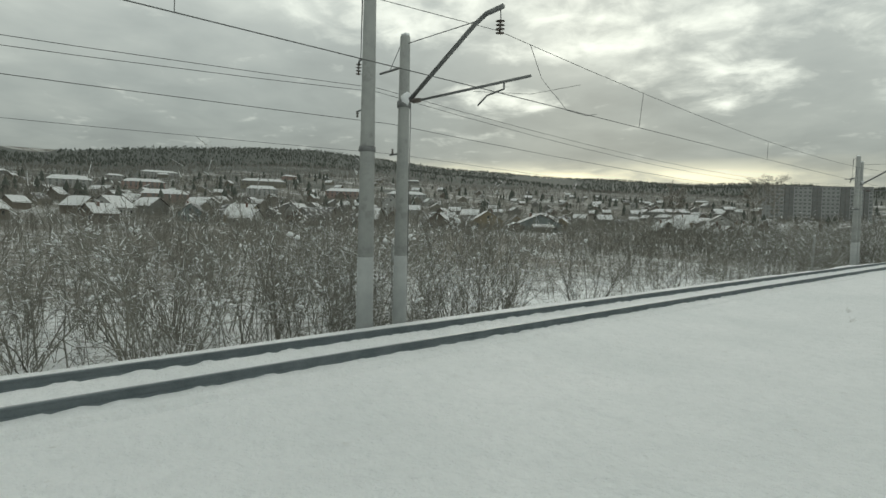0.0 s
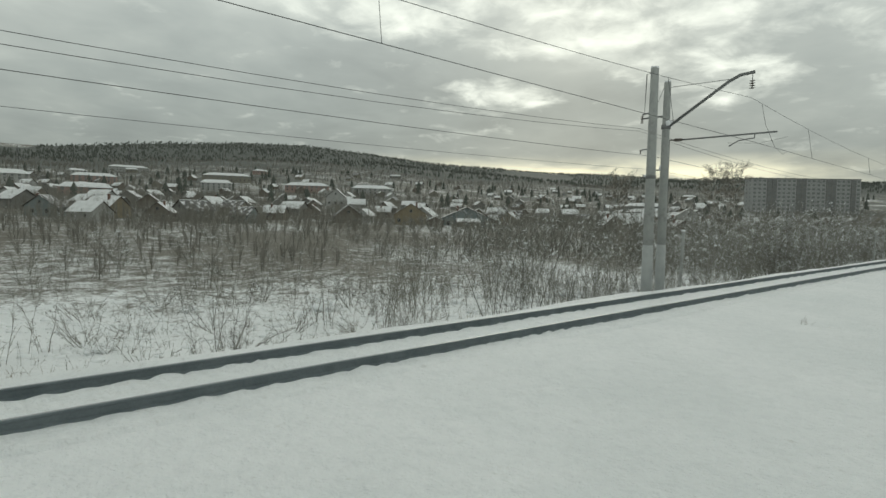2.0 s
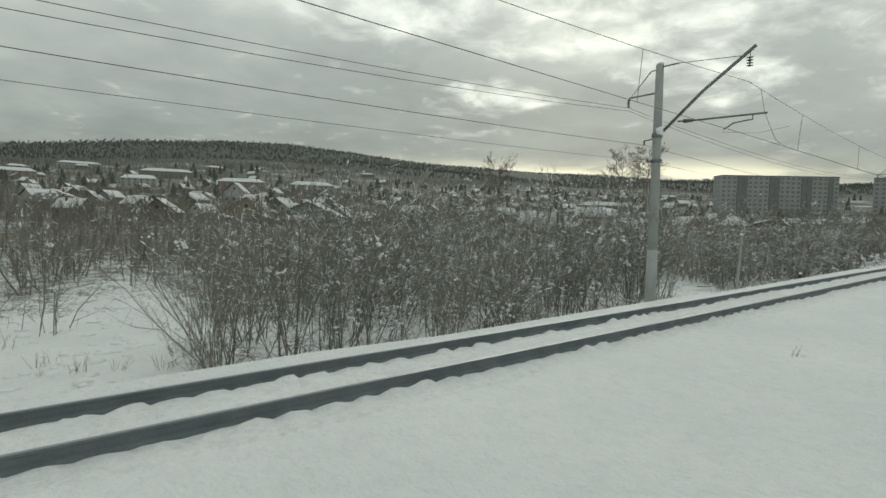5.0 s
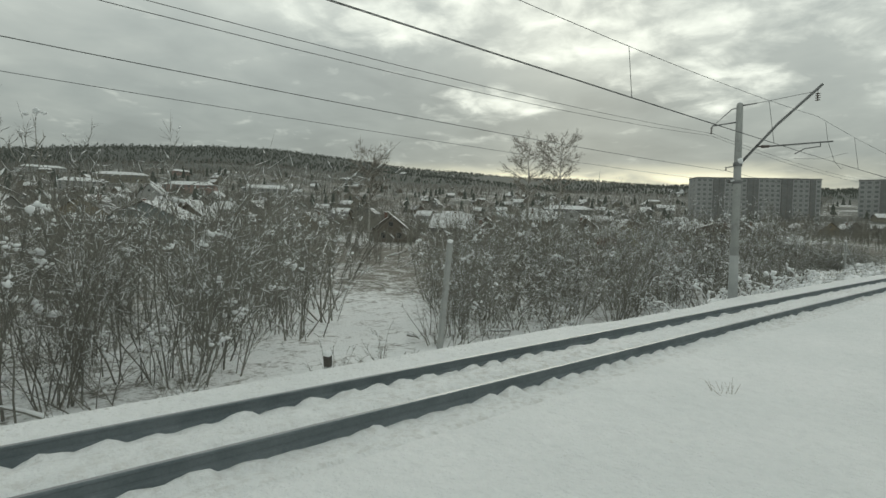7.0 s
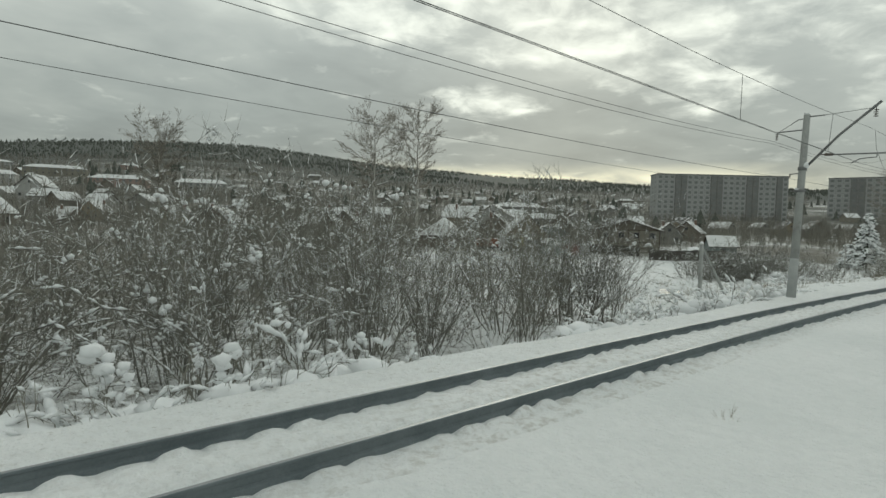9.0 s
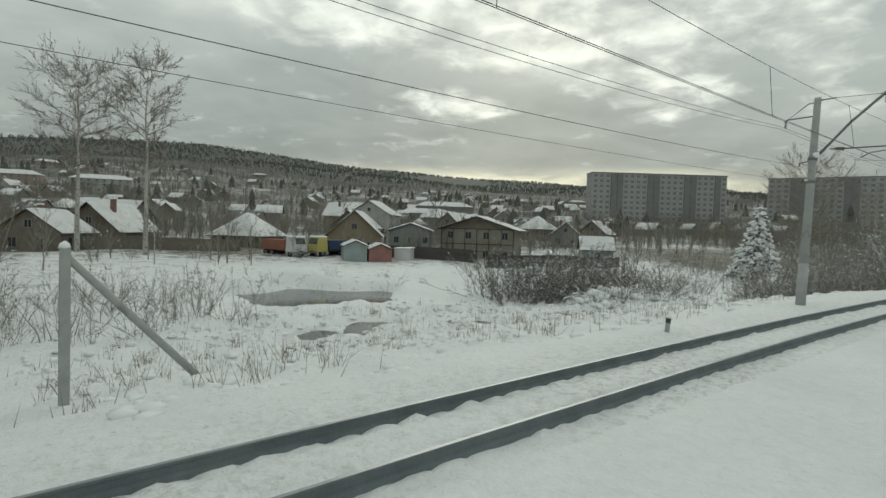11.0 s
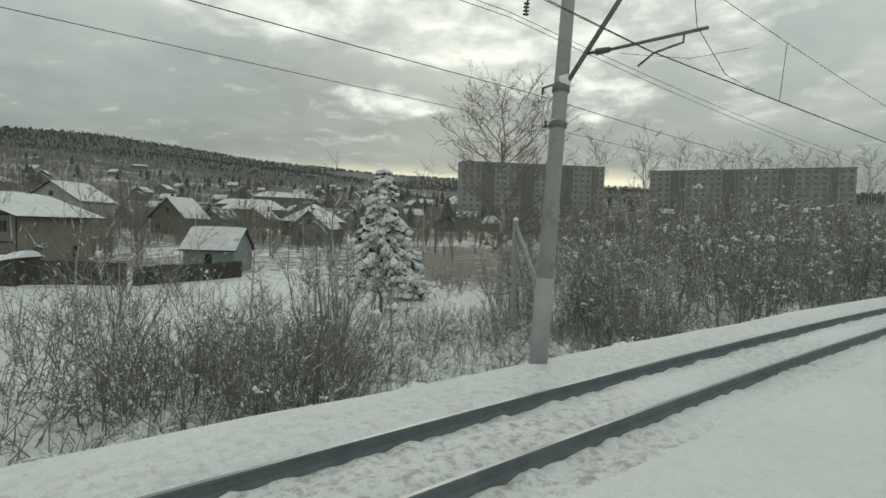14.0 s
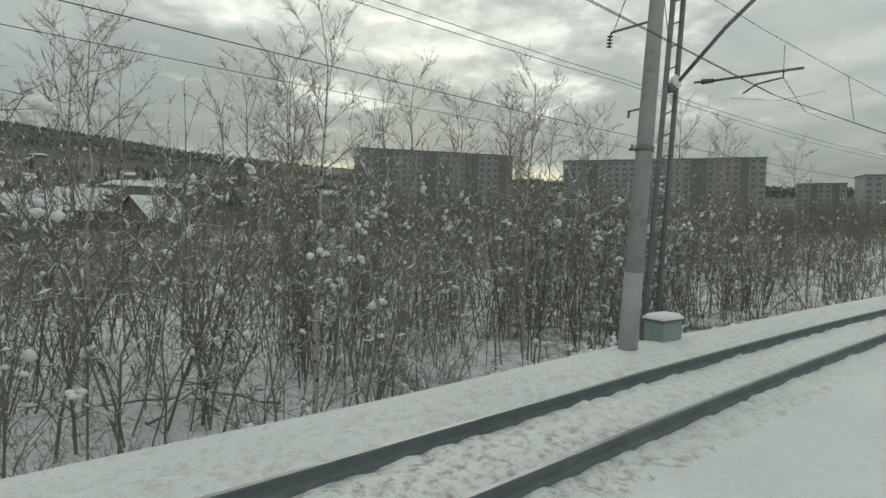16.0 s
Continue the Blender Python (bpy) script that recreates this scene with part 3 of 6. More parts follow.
# snow packed between and against the rails, in bites at every sleeper
bed_s = np.arange(-12, 335, 0.12)
bed_u = np.concatenate([np.arange(-GAUGE - 0.95, -GAUGE - 0.3, 0.16), np.arange(-GAUGE - 0.3, -GAUGE + 0.32, 0.075), np.arange(-GAUGE + 0.34, -0.32, 0.12), np.arange(-0.3, 0.32, 0.075), np.arange(0.36, 0.75, 0.13)])
bs, bu = np.meshgrid(bed_s, bed_u, indexing="ij")
bd = bu + near_rail(bs) + GAUGE
bx_, by_ = lay(bs, bd)
bed_rng = np.random.default_rng(12)
heap_near, heap_far = (np.repeat(bed_rng.uniform(0.3, 1.0, (len(bed_s) // 5 + 1, 1)), 5, 0)[: len(bed_s)] for _ in range(2))
beat = np.abs(np.sin(math.pi * bs / 0.6 + 0.4 * wave(bx_, by_, 0.3, 2))) ** 0.7
bite = np.interp(bs, [0, 70, 110, 175, 215, 300], [0.05, 0.07, 0.15, 0.14, 0.10, 0.10])
gap_a, gap_b = np.abs(bu + GAUGE), np.abs(bu)
rough = 0.022 * wave(bx_, by_, 0.09, 3) + 0.018 * wave(bx_, by_, 0.05, 5) + 0.02 * wave(bx_, by_, 0.23, 8)
heap = bite * beat * (heap_near * np.exp(-((gap_a - 0.17) / 0.13) ** 2) + heap_far * np.exp(-((gap_b - 0.17) / 0.13) ** 2))
middle = np.exp(-((bu + GAUGE / 2) / 0.5) ** 4)
bz = rail_z(bs) - np.interp(bs, [0, 70, 110, 300], [0.185, 0.20, 0.255, 0.245]) + heap + rough * np.clip(np.minimum(gap_a, gap_b) / 0.12, 0.25, 1) + middle * (np.interp(bs, [0, 70, 110, 300], [0.05, 0.06, 0.11, 0.10]) + 0.03 * beat * np.interp(bs, [90, 120, 200, 220], [0, 1, 1, 0.3]))
edge_drop = np.clip((bed_u[0] + 0.2 - bu) / 0.2, 0, 1) + np.clip((bu - bed_u[-1] + 0.16) / 0.16, 0, 1)
bz = bz - 0.12 * edge_drop + 0.05 * np.clip((np.minimum(gap_a, gap_b) - 0.3) / 0.3, 0, 1) * (1 - middle)
bn, bm_ = bs.shape
bi = np.arange(bn * bm_).reshape(bn, bm_)
bed = mesh_data("snow_bed", np.stack([bx_, by_, bz], -1).reshape(-1, 3).tolist(), np.stack([bi[:-1, :-1], bi[1:, :-1], bi[1:, 1:], bi[:-1, 1:]], -1).reshape(-1, 4).tolist(), GROUND, smooth=True)
soil = np.clip(np.interp(bs, [60, 120, 205, 235], [0.15, 0.45, 0.6, 1.0]) * (0.55 + 0.6 * wave(bx_, by_, 2.2, 3)), 0, 1)
bed.color_attributes.new("cover", "FLOAT_COLOR", "POINT").data.foreach_set("color", np.stack([np.zeros_like(bs), np.zeros_like(bs), soil, 0.35 + 0.3 * (bs > 200)], -1).ravel())
part("snow_bed", bed, track, "rough dirty snow packed between the rails")


# ---- poles of the overhead line ----
def insulator(sh, at, length, mat, r=0.055):
    """A string of three sheds, hanging."""
    p = Vector(at)
    pts, rad = [], []
    for k in range(4):
        z = -length * k / 3.2
        pts += [p + Vector((0, 0, z)), p + Vector((0, 0, z - length * 0.06)), p + Vector((0, 0, z - length * 0.16))]
        rad += [0.02, r, 0.02]
    return sh.tube(pts, rad, 8, mat)


def rod(name, pts, r, mat, parent, label="", sides=6):
    return part(name, Shape().tube(pts, r, sides).data(name, mat, True), parent, label)


def shaft_parts(root, split, top, rm, r, foot):
    rod("shaft", [(0, 0, split), (0, 0, top - 0.05), (0, 0, top)], [rm, r[1], r[1] * 0.8], CONCRETE, root, sides=14)
    rod("base", [(0, 0, foot), (0, 0, split)], [r[0] + 0.004, rm + 0.004], LIME, root, "pale limewashed foot of the pole", sides=14)


def line_pole(s, d, top, lean=(0.0, 0.0), arm=0.0, bracket=True, feeder=7.4, single=6.0, low=4.9, wash=2.0, r=(0.21, 0.145), lattice=False, foot_z=6.5, tip_z=8.46, tube_z=6.42, straight=False, feeder_reach=1.26):
    """A conical concrete pole beside the track. arm: how far its cantilever reaches towards the rails; local y points away from them."""
    x, y = (float(v) for v in lay(s, d))
    foot = float(ground_sd(s, d)) - 0.15
    root = tagged(new("line_pole"), "round grey concrete overhead-line pole beside the snowy track", "utility pole", "poles of the overhead line")
    root.matrix_basis = pose(x, y, 0, -lean[1], lean[0], math.degrees(float(along(s)[2])))
    rz = float(rail_z(s))
    split = rz + wash - 0.3
    rm = r[0] + (r[1] - r[0]) * (split - foot) / (top - foot)
    if lattice:
        tagged(root, "dark steel lattice pole with rungs beside the track")
        for k in (-1, 1):
            rod("leg", [(k * 0.36, 0, foot), (k * 0.28, 0, top)], 0.085, STEEL, root)
        for k in range(16):
            f = (k + 0.5) / 16
            w, zz = 0.36 - 0.08 * f, foot + (top - foot) * f
            rod("rung", [(-w, 0, zz), (w, 0, zz + 0.28)], 0.024, STEEL, root)
    else:
        shaft_parts(root, split, top, rm, r, foot)
    rnd = random.Random(int(s))
    cap = Shape()
    cap.blob((0, 0, top), r[1] * 1.05, rnd, 0, 0.5)
    part("snow_cap", cap.data("snow_cap", SNOW_CLUMP, True), root)
    if arm:
        # slanted bracket, its stay, the insulated cantilever tube and the steady arm
        if straight:
            rod("bracket", [(0, -0.1, foot_z), (0, -arm * 0.5, foot_z + (tip_z - foot_z) * 0.52), (0, -arm - 0.1, tip_z)], 0.06, STEEL, root)
            rod("stay_rod", [(0, 0, top - 0.12), (0, -0.75, top - 0.1)], 0.03, STEEL, root)
            rod("stay_wire", [(0, -0.75, top - 0.1), (0, -arm + 0.25, tip_z - 0.28)], 0.012, STEEL, root)
            at = 0.24 * arm
            hang = tip_z - 0.1
        else:
            rod("bracket", [(0, -0.15, foot_z), (0, -arm + 0.95, tip_z - 0.21), (0, -arm + 0.55, tip_z - 0.04), (0, -arm, tip_z)], 0.066, STEEL, root)
            rod("stay_rod", [(0, 0, top - 0.25), (0, -arm + 0.9, tip_z - 0.14)], 0.013, STEEL, root)
            at, hang = 0.2, tip_z - 0.06
        rod("hanger", [(0, -arm + 0.08, hang), (0.02, -arm + 0.08, hang - 0.28)], 0.014, STEEL, root)
        part("insulator", insulator(Shape(), (0, -arm + 0.08, hang - 0.26), 0.30, 0, 0.115).data("insulator", PORCELAIN, True), root)
        rod("cantilever_insulator", [(0, -at, tube_z + 0.03), (0, -at - 0.2, tube_z + 0.02), (0, -at - 0.22, tube_z + 0.02), (0, -at - 0.55, tube_z)], [0.03, 0.03, 0.075, 0.06], PORCELAIN, root)
        rod("cantilever_tube", [(0, -at - 0.5, tube_z), (0, -arm - (0.55 if straight else 0.9), tube_z - 0.03)], 0.034, STEEL, root)
        rod("steady_arm", [(0, -arm - 0.1, tube_z - 0.02), (0, -arm - 0.1, tube_z - 0.2), (0.05, -arm + 0.1, tube_z - 0.2), (0.1, -arm + 0.55, tube_z - 0.24), (0.15, -arm + 0.9, tube_z - 0.42)], 0.024, STEEL, root)
        rod("clamp_band", [(0, 0, foot_z - 0.12), (0, 0, foot_z + 0.06)], [r[1] + 0.055] * 2, STEEL, root, sides=14)
        ledge = Shape()
        ledge.blob((0, -0.12, foot_z + 0.12), 0.19, rnd, 0, 1.1)
        part("ledge_snow", ledge.data("ledge_snow", SNOW_CLUMP, True), root)
    if bracket:
        fr = feeder_reach
        rod("feeder_arm", [(0, 0, feeder + 0.42), (0, fr - 0.03, feeder + 0.38), (0, fr, feeder + 0.25)], 0.032, STEEL, root)
        rod("feeder_stay", [(0, 0.1, top - 0.2), (0, 0.35, top - 0.22), (0, fr - 0.1, feeder + 0.4)], [0.03, 0.025, 0.01], STEEL, root)
        part("feeder_insulator", insulator(Shape(), (0, fr, feeder + 0.3), 0.28, 0, 0.085).data("feeder_insulator", PORCELAIN, True), root)
        rod("side_arm", [(0, 0, single + 0.22), (0, 0.55, single + 0.16)], 0.025, STEEL, root)
        part("side_insulator", insulator(Shape(), (0, 0.52, single + 0.17), 0.15, 0, 0.05).data("side_insulator", PORCELAIN, True), root)
        rod("low_arm", [(0.0, -0.25, low + 0.1), (0, 0.42, low + 0.1)], 0.03, STEEL, root)
        part("low_insulator", insulator(Shape(), (0, 0.35, low + 0.22), 0.14, 0, 0.05).data("low_insulator", PORCELAIN, True), root)
        rod("low_band", [(0, 0, low + 0.02), (0, 0, low + 0.16)], [r[1] + 0.06] * 2, STEEL, root, sides=14)
        sn = Shape()
        sn.blob((0, 0.1, low + 0.17), 0.2, rnd, 0, 0.35)
        part("snow", sn.data("snow", SNOW_CLUMP, True), root)
    return root


POLES = [  # station, left of the way, top, lean along and away, cantilever reach, feeder, single, low wire
    (-44.0, 15.0, 9.0, (0, 0), 4.0, 7.0, 5.9, 4.9),
    (10.05, 12.8, 8.1, (0.3, 0), 3.75, 6.8, 5.62, 4.62),
    (60.87, 11.83, 8.95, (0.2, 0), 3.55, 7.05, 5.72, 5.0),
    (113.2, 10.55, 8.9, (0, 0), 3.3, 7.4, 5.85, 5.1),
    (157.4, 10.0, 8.78, (0.4, 0.4), 3.2, 7.5, 5.65, 5.0),
    (197.4, 8.85, 8.6, (1.0, -1.5), 2.8, 7.45, 5.55, 4.8),
    (232.55, 8.45, 9.3, (4.2, -0.3), 2.7, 8.05, 6.15, 5.3),
    (269.0, 7.95, 8.85, (3.2, -0.9), 2.7, 7.95, 5.9, 5.05),
    (311.4, 8.5, 9.6, (2.0, -1.5), 2.9, 7.35, 5.45, 4.95),
    (350.0, 7.4, 9.0, (0, 0), 2.8, 7.6, 5.8, 5.0),
    (392.0, 7.0, 9.0, (0, 0), 2.8, 7.6, 5.8, 5.0),
]
# foot and tip of the bracket, cantilever, contact and messenger heights at each pole
ARMS = [(6.5, 8.46, 6.4, 6.05, 7.8), (6.15, 7.93, 6.15, 5.95, 7.35), (7.0, 8.75, 6.35, 5.95, 7.75), (6.2, 8.9, 6.6, 5.97, 7.7), (5.95, 9.1, 6.65, 5.93, 7.75),
        (6.0, 8.9, 6.6, 6.05, 7.7), (6.5, 9.4, 6.85, 6.12, 7.85), (6.0, 9.1, 6.6, 6.2, 7.9), (6.9, 9.6, 6.9, 6.15, 7.8), (6.1, 9.1, 6.6, 6.1, 7.8), (6.1, 9.1, 6.6, 6.1, 7.8)]
for k, (s, d, top, lean, arm, feeder, single, low) in enumerate(POLES):
    pole = line_pole(s, d, top, lean, arm, k not in (1, 2, 8), feeder, single, low, lattice=k == 8, foot_z=ARMS[k][0], tip_z=ARMS[k][1], tube_z=ARMS[k][2], straight=k > 2)
    if k in (1, 2):
        rod("low_arm", [(0.0, -0.1, low + 0.1), (0, 0.62, low + 0.1)], 0.03, STEEL, pole)
        part("low_insulator", insulator(Shape(), (0, 0.5, low + 0.26), 0.16, 0, 0.05).data("low_insulator", PORCELAIN, True), pole)
        ledge = Shape()
        ledge.blob((0, 0.05, low + 0.2), 0.19, random.Random(k), 0, 0.9)
        part("snow", ledge.data("snow", SNOW_CLUMP, True), pole)
        rod("feeder_stay", [(0, 0.1, top - 0.1), (0, 0.7, feeder + 0.45)], 0.012, STEEL, pole)
        rod("feeder_arm", [(0, 0, feeder + 0.42), (0, 1.2, feeder + 0.42)], 0.035, STEEL, pole)
        rod("ground_lead", [(0.16, -0.12, foot_z_lead) for foot_z_lead in (6.4, 4.0, 1.4, -0.3)], 0.012, STEEL, pole)
# the tall feeder poles that stand beside line poles
for s, d, top, lean, feeder, single in ((8.75, 12.7, 9.6, (0.2, 0), 6.8, 5.62), (59.72, 11.85, 9.35, (0.2, 0), 7.05, 5.72), (308.5, 7.4, 10.2, (2.0, -1.6), 7.4, 5.5)):
    line_pole(s, d, top, lean, 0, True, feeder, single, 4.6, r=(0.235, 0.165), feeder_reach=0.5 if s < 100 else 1.26)


# ---- wires ----
def span_points(a, b, sag, n=14):
    out = []
    for k in range(n + 1):
        t = k / n
        p = Vector(a).lerp(Vector(b), t)
        p.z -= 4 * sag * t * (1 - t)
        out.append(p)
    return out


def wire_run(name, hooks, sag, r, label):
    pts = []
    for a, b in zip(hooks[:-1], hooks[1:]):
        pts += span_points(a, b, sag * ((Vector(b) - Vector(a)).length / 54) ** 2)[: -1 if b is not hooks[-1] else None]
    ob = part(name, Shape().tube(pts, r, 5).data(name, WIRE, True))
    return tagged(ob, label, "overhead wire", "overhead wires")


def hook(s, d, z):
    x, y = lay(s, d)
    return (float(x), float(y), z)


far_s = [470.0, 540.0]
mid_track = lambda s: float(near_rail(s)) + GAUGE / 2
hooks_feeder = [hook(s, d + 1.26, f) for s, d, t, l, a, f, g, w in POLES] + [hook(s, 8.5, 7.6) for s in far_s]
wire_run("feeder_wire", hooks_feeder, 0.95, 0.008, "thin dark feeder wire strung from pole to pole")
wire_run("feeder_wire", [(x, y, z - 0.12) for x, y, z in hooks_feeder], 1.1, 0.008, "thin dark feeder wire strung from pole to pole")
wire_run("side_wire", [hook(s, d + 0.52, g) for s, d, t, l, a, f, g, w in POLES] + [hook(s, 7.6, 6.0) for s in far_s], 0.5, 0.0085, "thin dark wire strung below the feeder")
wire_run("low_wire", [hook(s, d + 0.35, w + 0.1) for s, d, t, l, a, f, g, w in POLES] + [hook(s, 7.5, 5.0) for s in far_s], 0.42, 0.0055, "thin grey low wire along the poles")
hooks_top = [hook(p[0], p[1] - p[4] + 0.08, q[4]) for p, q in zip(POLES, ARMS)] + [hook(s, 3.8, 7.8) for s in far_s]
messenger = wire_run("messenger_wire", hooks_top, 0.95, 0.0075, "messenger wire carrying the contact wire by droppers")
hooks_low = [hook(s, d - a + (0.25 if k % 2 else -0.2), ARMS[k][3]) for k, (s, d, t, l, a, f, g, w) in enumerate(POLES)] + [hook(s, 3.8, 6.05) for s in far_s]
contact = wire_run("contact_wire", hooks_low, 0.05, 0.008, "double contact wire hung over the track")
part("second_wire", Shape().tube([p + Vector((0.0, 0.07, 0.03)) for a, b in zip(hooks_low[:-1], hooks_low[1:]) for p in span_points(a, b, 0.05)], 0.0075, 5).data("second_wire", WIRE), contact)
for a, b, c, e in zip(hooks_top[:-1], hooks_top[1:], hooks_low[:-1], hooks_low[1:]):
    up, dn = span_points(a, b, 0.95 * ((Vector(b) - Vector(a)).length / 54) ** 2, 60), span_points(c, e, 0.05, 60)
    for k in (8, 21, 39, 52):
        part("dropper", Shape().tube([up[k], dn[k]], 0.008, 4).data("dropper", WIRE), messenger)


for k, (s, d, t, l, a, f, g, w) in enumerate(POLES):
    up, dn = Vector(hook(s + 1.2, d - a + 0.08, ARMS[k][4] - 0.06)), Vector(hook(s + 4.2, d - a, ARMS[k][3] + 0.03))
    loop = [up, up + Vector((0.5, 0, -0.75)), up.lerp(dn, 0.5) + Vector((0.1, 0, -0.75)), dn + Vector((-0.5, 0, -0.12)), dn]
    part("jumper", Shape().tube(loop, 0.008, 4).data("jumper", WIRE, True), contact)
    part("pull_off", Shape().tube([hook(s, d - a + 0.9, ARMS[k][3] + 0.1), hook(s + 1.4, d - a + 0.2, ARMS[k][3] + 0.16), hook(s + 2.6, d - a - 0.5, ARMS[k][3] + 0.5)], 0.006, 4).data("pull_off", WIRE, True), contact)


# ---- old posts on the field side ----
def old_post(s, d, foot, top, lean, strut=None, mat=CONCRETE, r=0.12):
    x, y = (float(v) for v in lay(s, d))
    root = tagged(new("old_post"), "leaning bare concrete post without wires in the snowy scrub" if strut is None else "bare concrete post propped by a slanting strut", "post", "old posts in the scrub")
    root.matrix_basis = pose(x, y, 0, lean[1], lean[0], math.degrees(float(along(s)[2])))
    sh = Shape().box((-r, -r * 0.8, foot - 0.3), (r, r * 0.8, top), 0, 0.03)
    part("shaft", sh.data("shaft", mat), root)
    sn = Shape()
    sn.blob((0, 0, top + 0.03), 0.16, random.Random(int(s)), 0, 0.8)
    part("snow_cap", sn.data("snow_cap", SNOW_CLUMP, True), root)
    if strut:
        rod("strut", [(strut[0], strut[1], float(ground_sd(s + strut[0], d + strut[1])) - 0.3), (0.02, 0.02, top - 0.25)], [r * 0.95, r * 0.85], mat, root, sides=8)


old_post(17.42, 22.84, -2.80, 1.62, (0, 0), mat=LIME, r=0.1)
old_post(82.0, 20.6, -2.9, 2.1, (4.5, 0))
old_post(147.7, 19.5, -3.6, 1.95, (6.0, 0))
old_post(206.07, 17.6, -3.3, 1.95, (0.2, 0), (3.6, -0.4))
old_post(282.45, 21.81, -2.50, 3.32, (0, 0), (0.39, -3.41), r=0.13)


def picket(s, d, tall, label="short black and white marker post in the snow"):
    x, y = (float(v) for v in lay(s, d))
    z = float(ground_sd(s, d))
    root = tagged(new("marker_post"), label, "marker post")
    root.matrix_basis = pose(x, y, z, 5, -9, 20)
    part("shaft", Shape().box((-0.07, -0.07, -0.2), (0.07, 0.07, tall * 0.55)).data("shaft", LIME), root)
    part("band", Shape().box((-0.073, -0.073, tall * 0.55), (0.073, 0.073, tall * 0.85)).data("band", DARK_WOOD), root)
    part("snow_cap", Shape().box((-0.08, -0.08, tall * 0.85), (0.08, 0.08, tall), 0, 0.05).data("snow_cap", SNOW_CLUMP), root)


picket(220.4, 8.3, 0.55)
picket(136.6, 11.7, 0.9)
# equipment box at the foot of the far pole pair
bx, by = (float(v) for v in lay(310.4, 7.55))
box_root = tagged(new("equipment_box"), "grey steel trackside equipment box with snow on its lid", "equipment box")
box_root.matrix_basis = pose(bx, by, -0.25, 0, 0, -24) @ Matrix.Scale(0.8, 4)
part("body", Shape().box((-0.55, -0.35, -0.3), (0.55, 0.35, 0.62), 0, 0.03).data("body", GREY_STEEL), box_root)
part("lid", Shape().box((-0.6, -0.4, 0.623), (0.6, 0.4, 0.68)).data("lid", STEEL), box_root)
part("snow", Shape().box((-0.6, -0.4, 0.684), (0.6, 0.4, 0.86), 0, 0.12).data("snow", SNOW_CLUMP, True), box_root)


# ---- bare shrubs and trees ----
def cone(sh, b, t, r):
    """A twig: a thin three-sided spike."""
    way = t - b
    one = way.cross(Vector((0.3, 0.2, 0.93)) if abs(way.z) < 0.9 * way.length else Vector((1, 0.1, 0))).normalized() * r
    two = way.cross(one).normalized() * r
    sh.add([b + one, b - one * 0.5 + two * 0.87, b - one * 0.5 - two * 0.87, t], [(0, 1, 3), (1, 2, 3), (2, 0, 3)])


LUMP_V = [(1, 0, 0), (-1, 0, 0), (0, 1, 0), (0, -1, 0), (0, 0, 1), (0, 0, -0.6)]
LUMP_F = [(0, 2, 4), (2, 1, 4), (1, 3, 4), (3, 0, 4), (2, 0, 5), (1, 2, 5), (3, 1, 5), (0, 3, 5)]


def lump(sh, at, along_way, size, long, rnd):
    """A bit of snow lying along a branch."""
    w = along_way.normalized()
    u = w.cross(Vector((0, 0, 1)))
    u = u.normalized() if u.length > 0.1 else Vector((1, 0, 0))
    n = u.cross(w)
    vs = []
    for p in LUMP_V:
        k = rnd.uniform(0.7, 1.3)
        vs.append(at + w * (p[0] * size * long * k) + u * (p[1] * size * k) + n * (p[2] * size * 0.8 * k))
    sh.add(vs, LUMP_F)


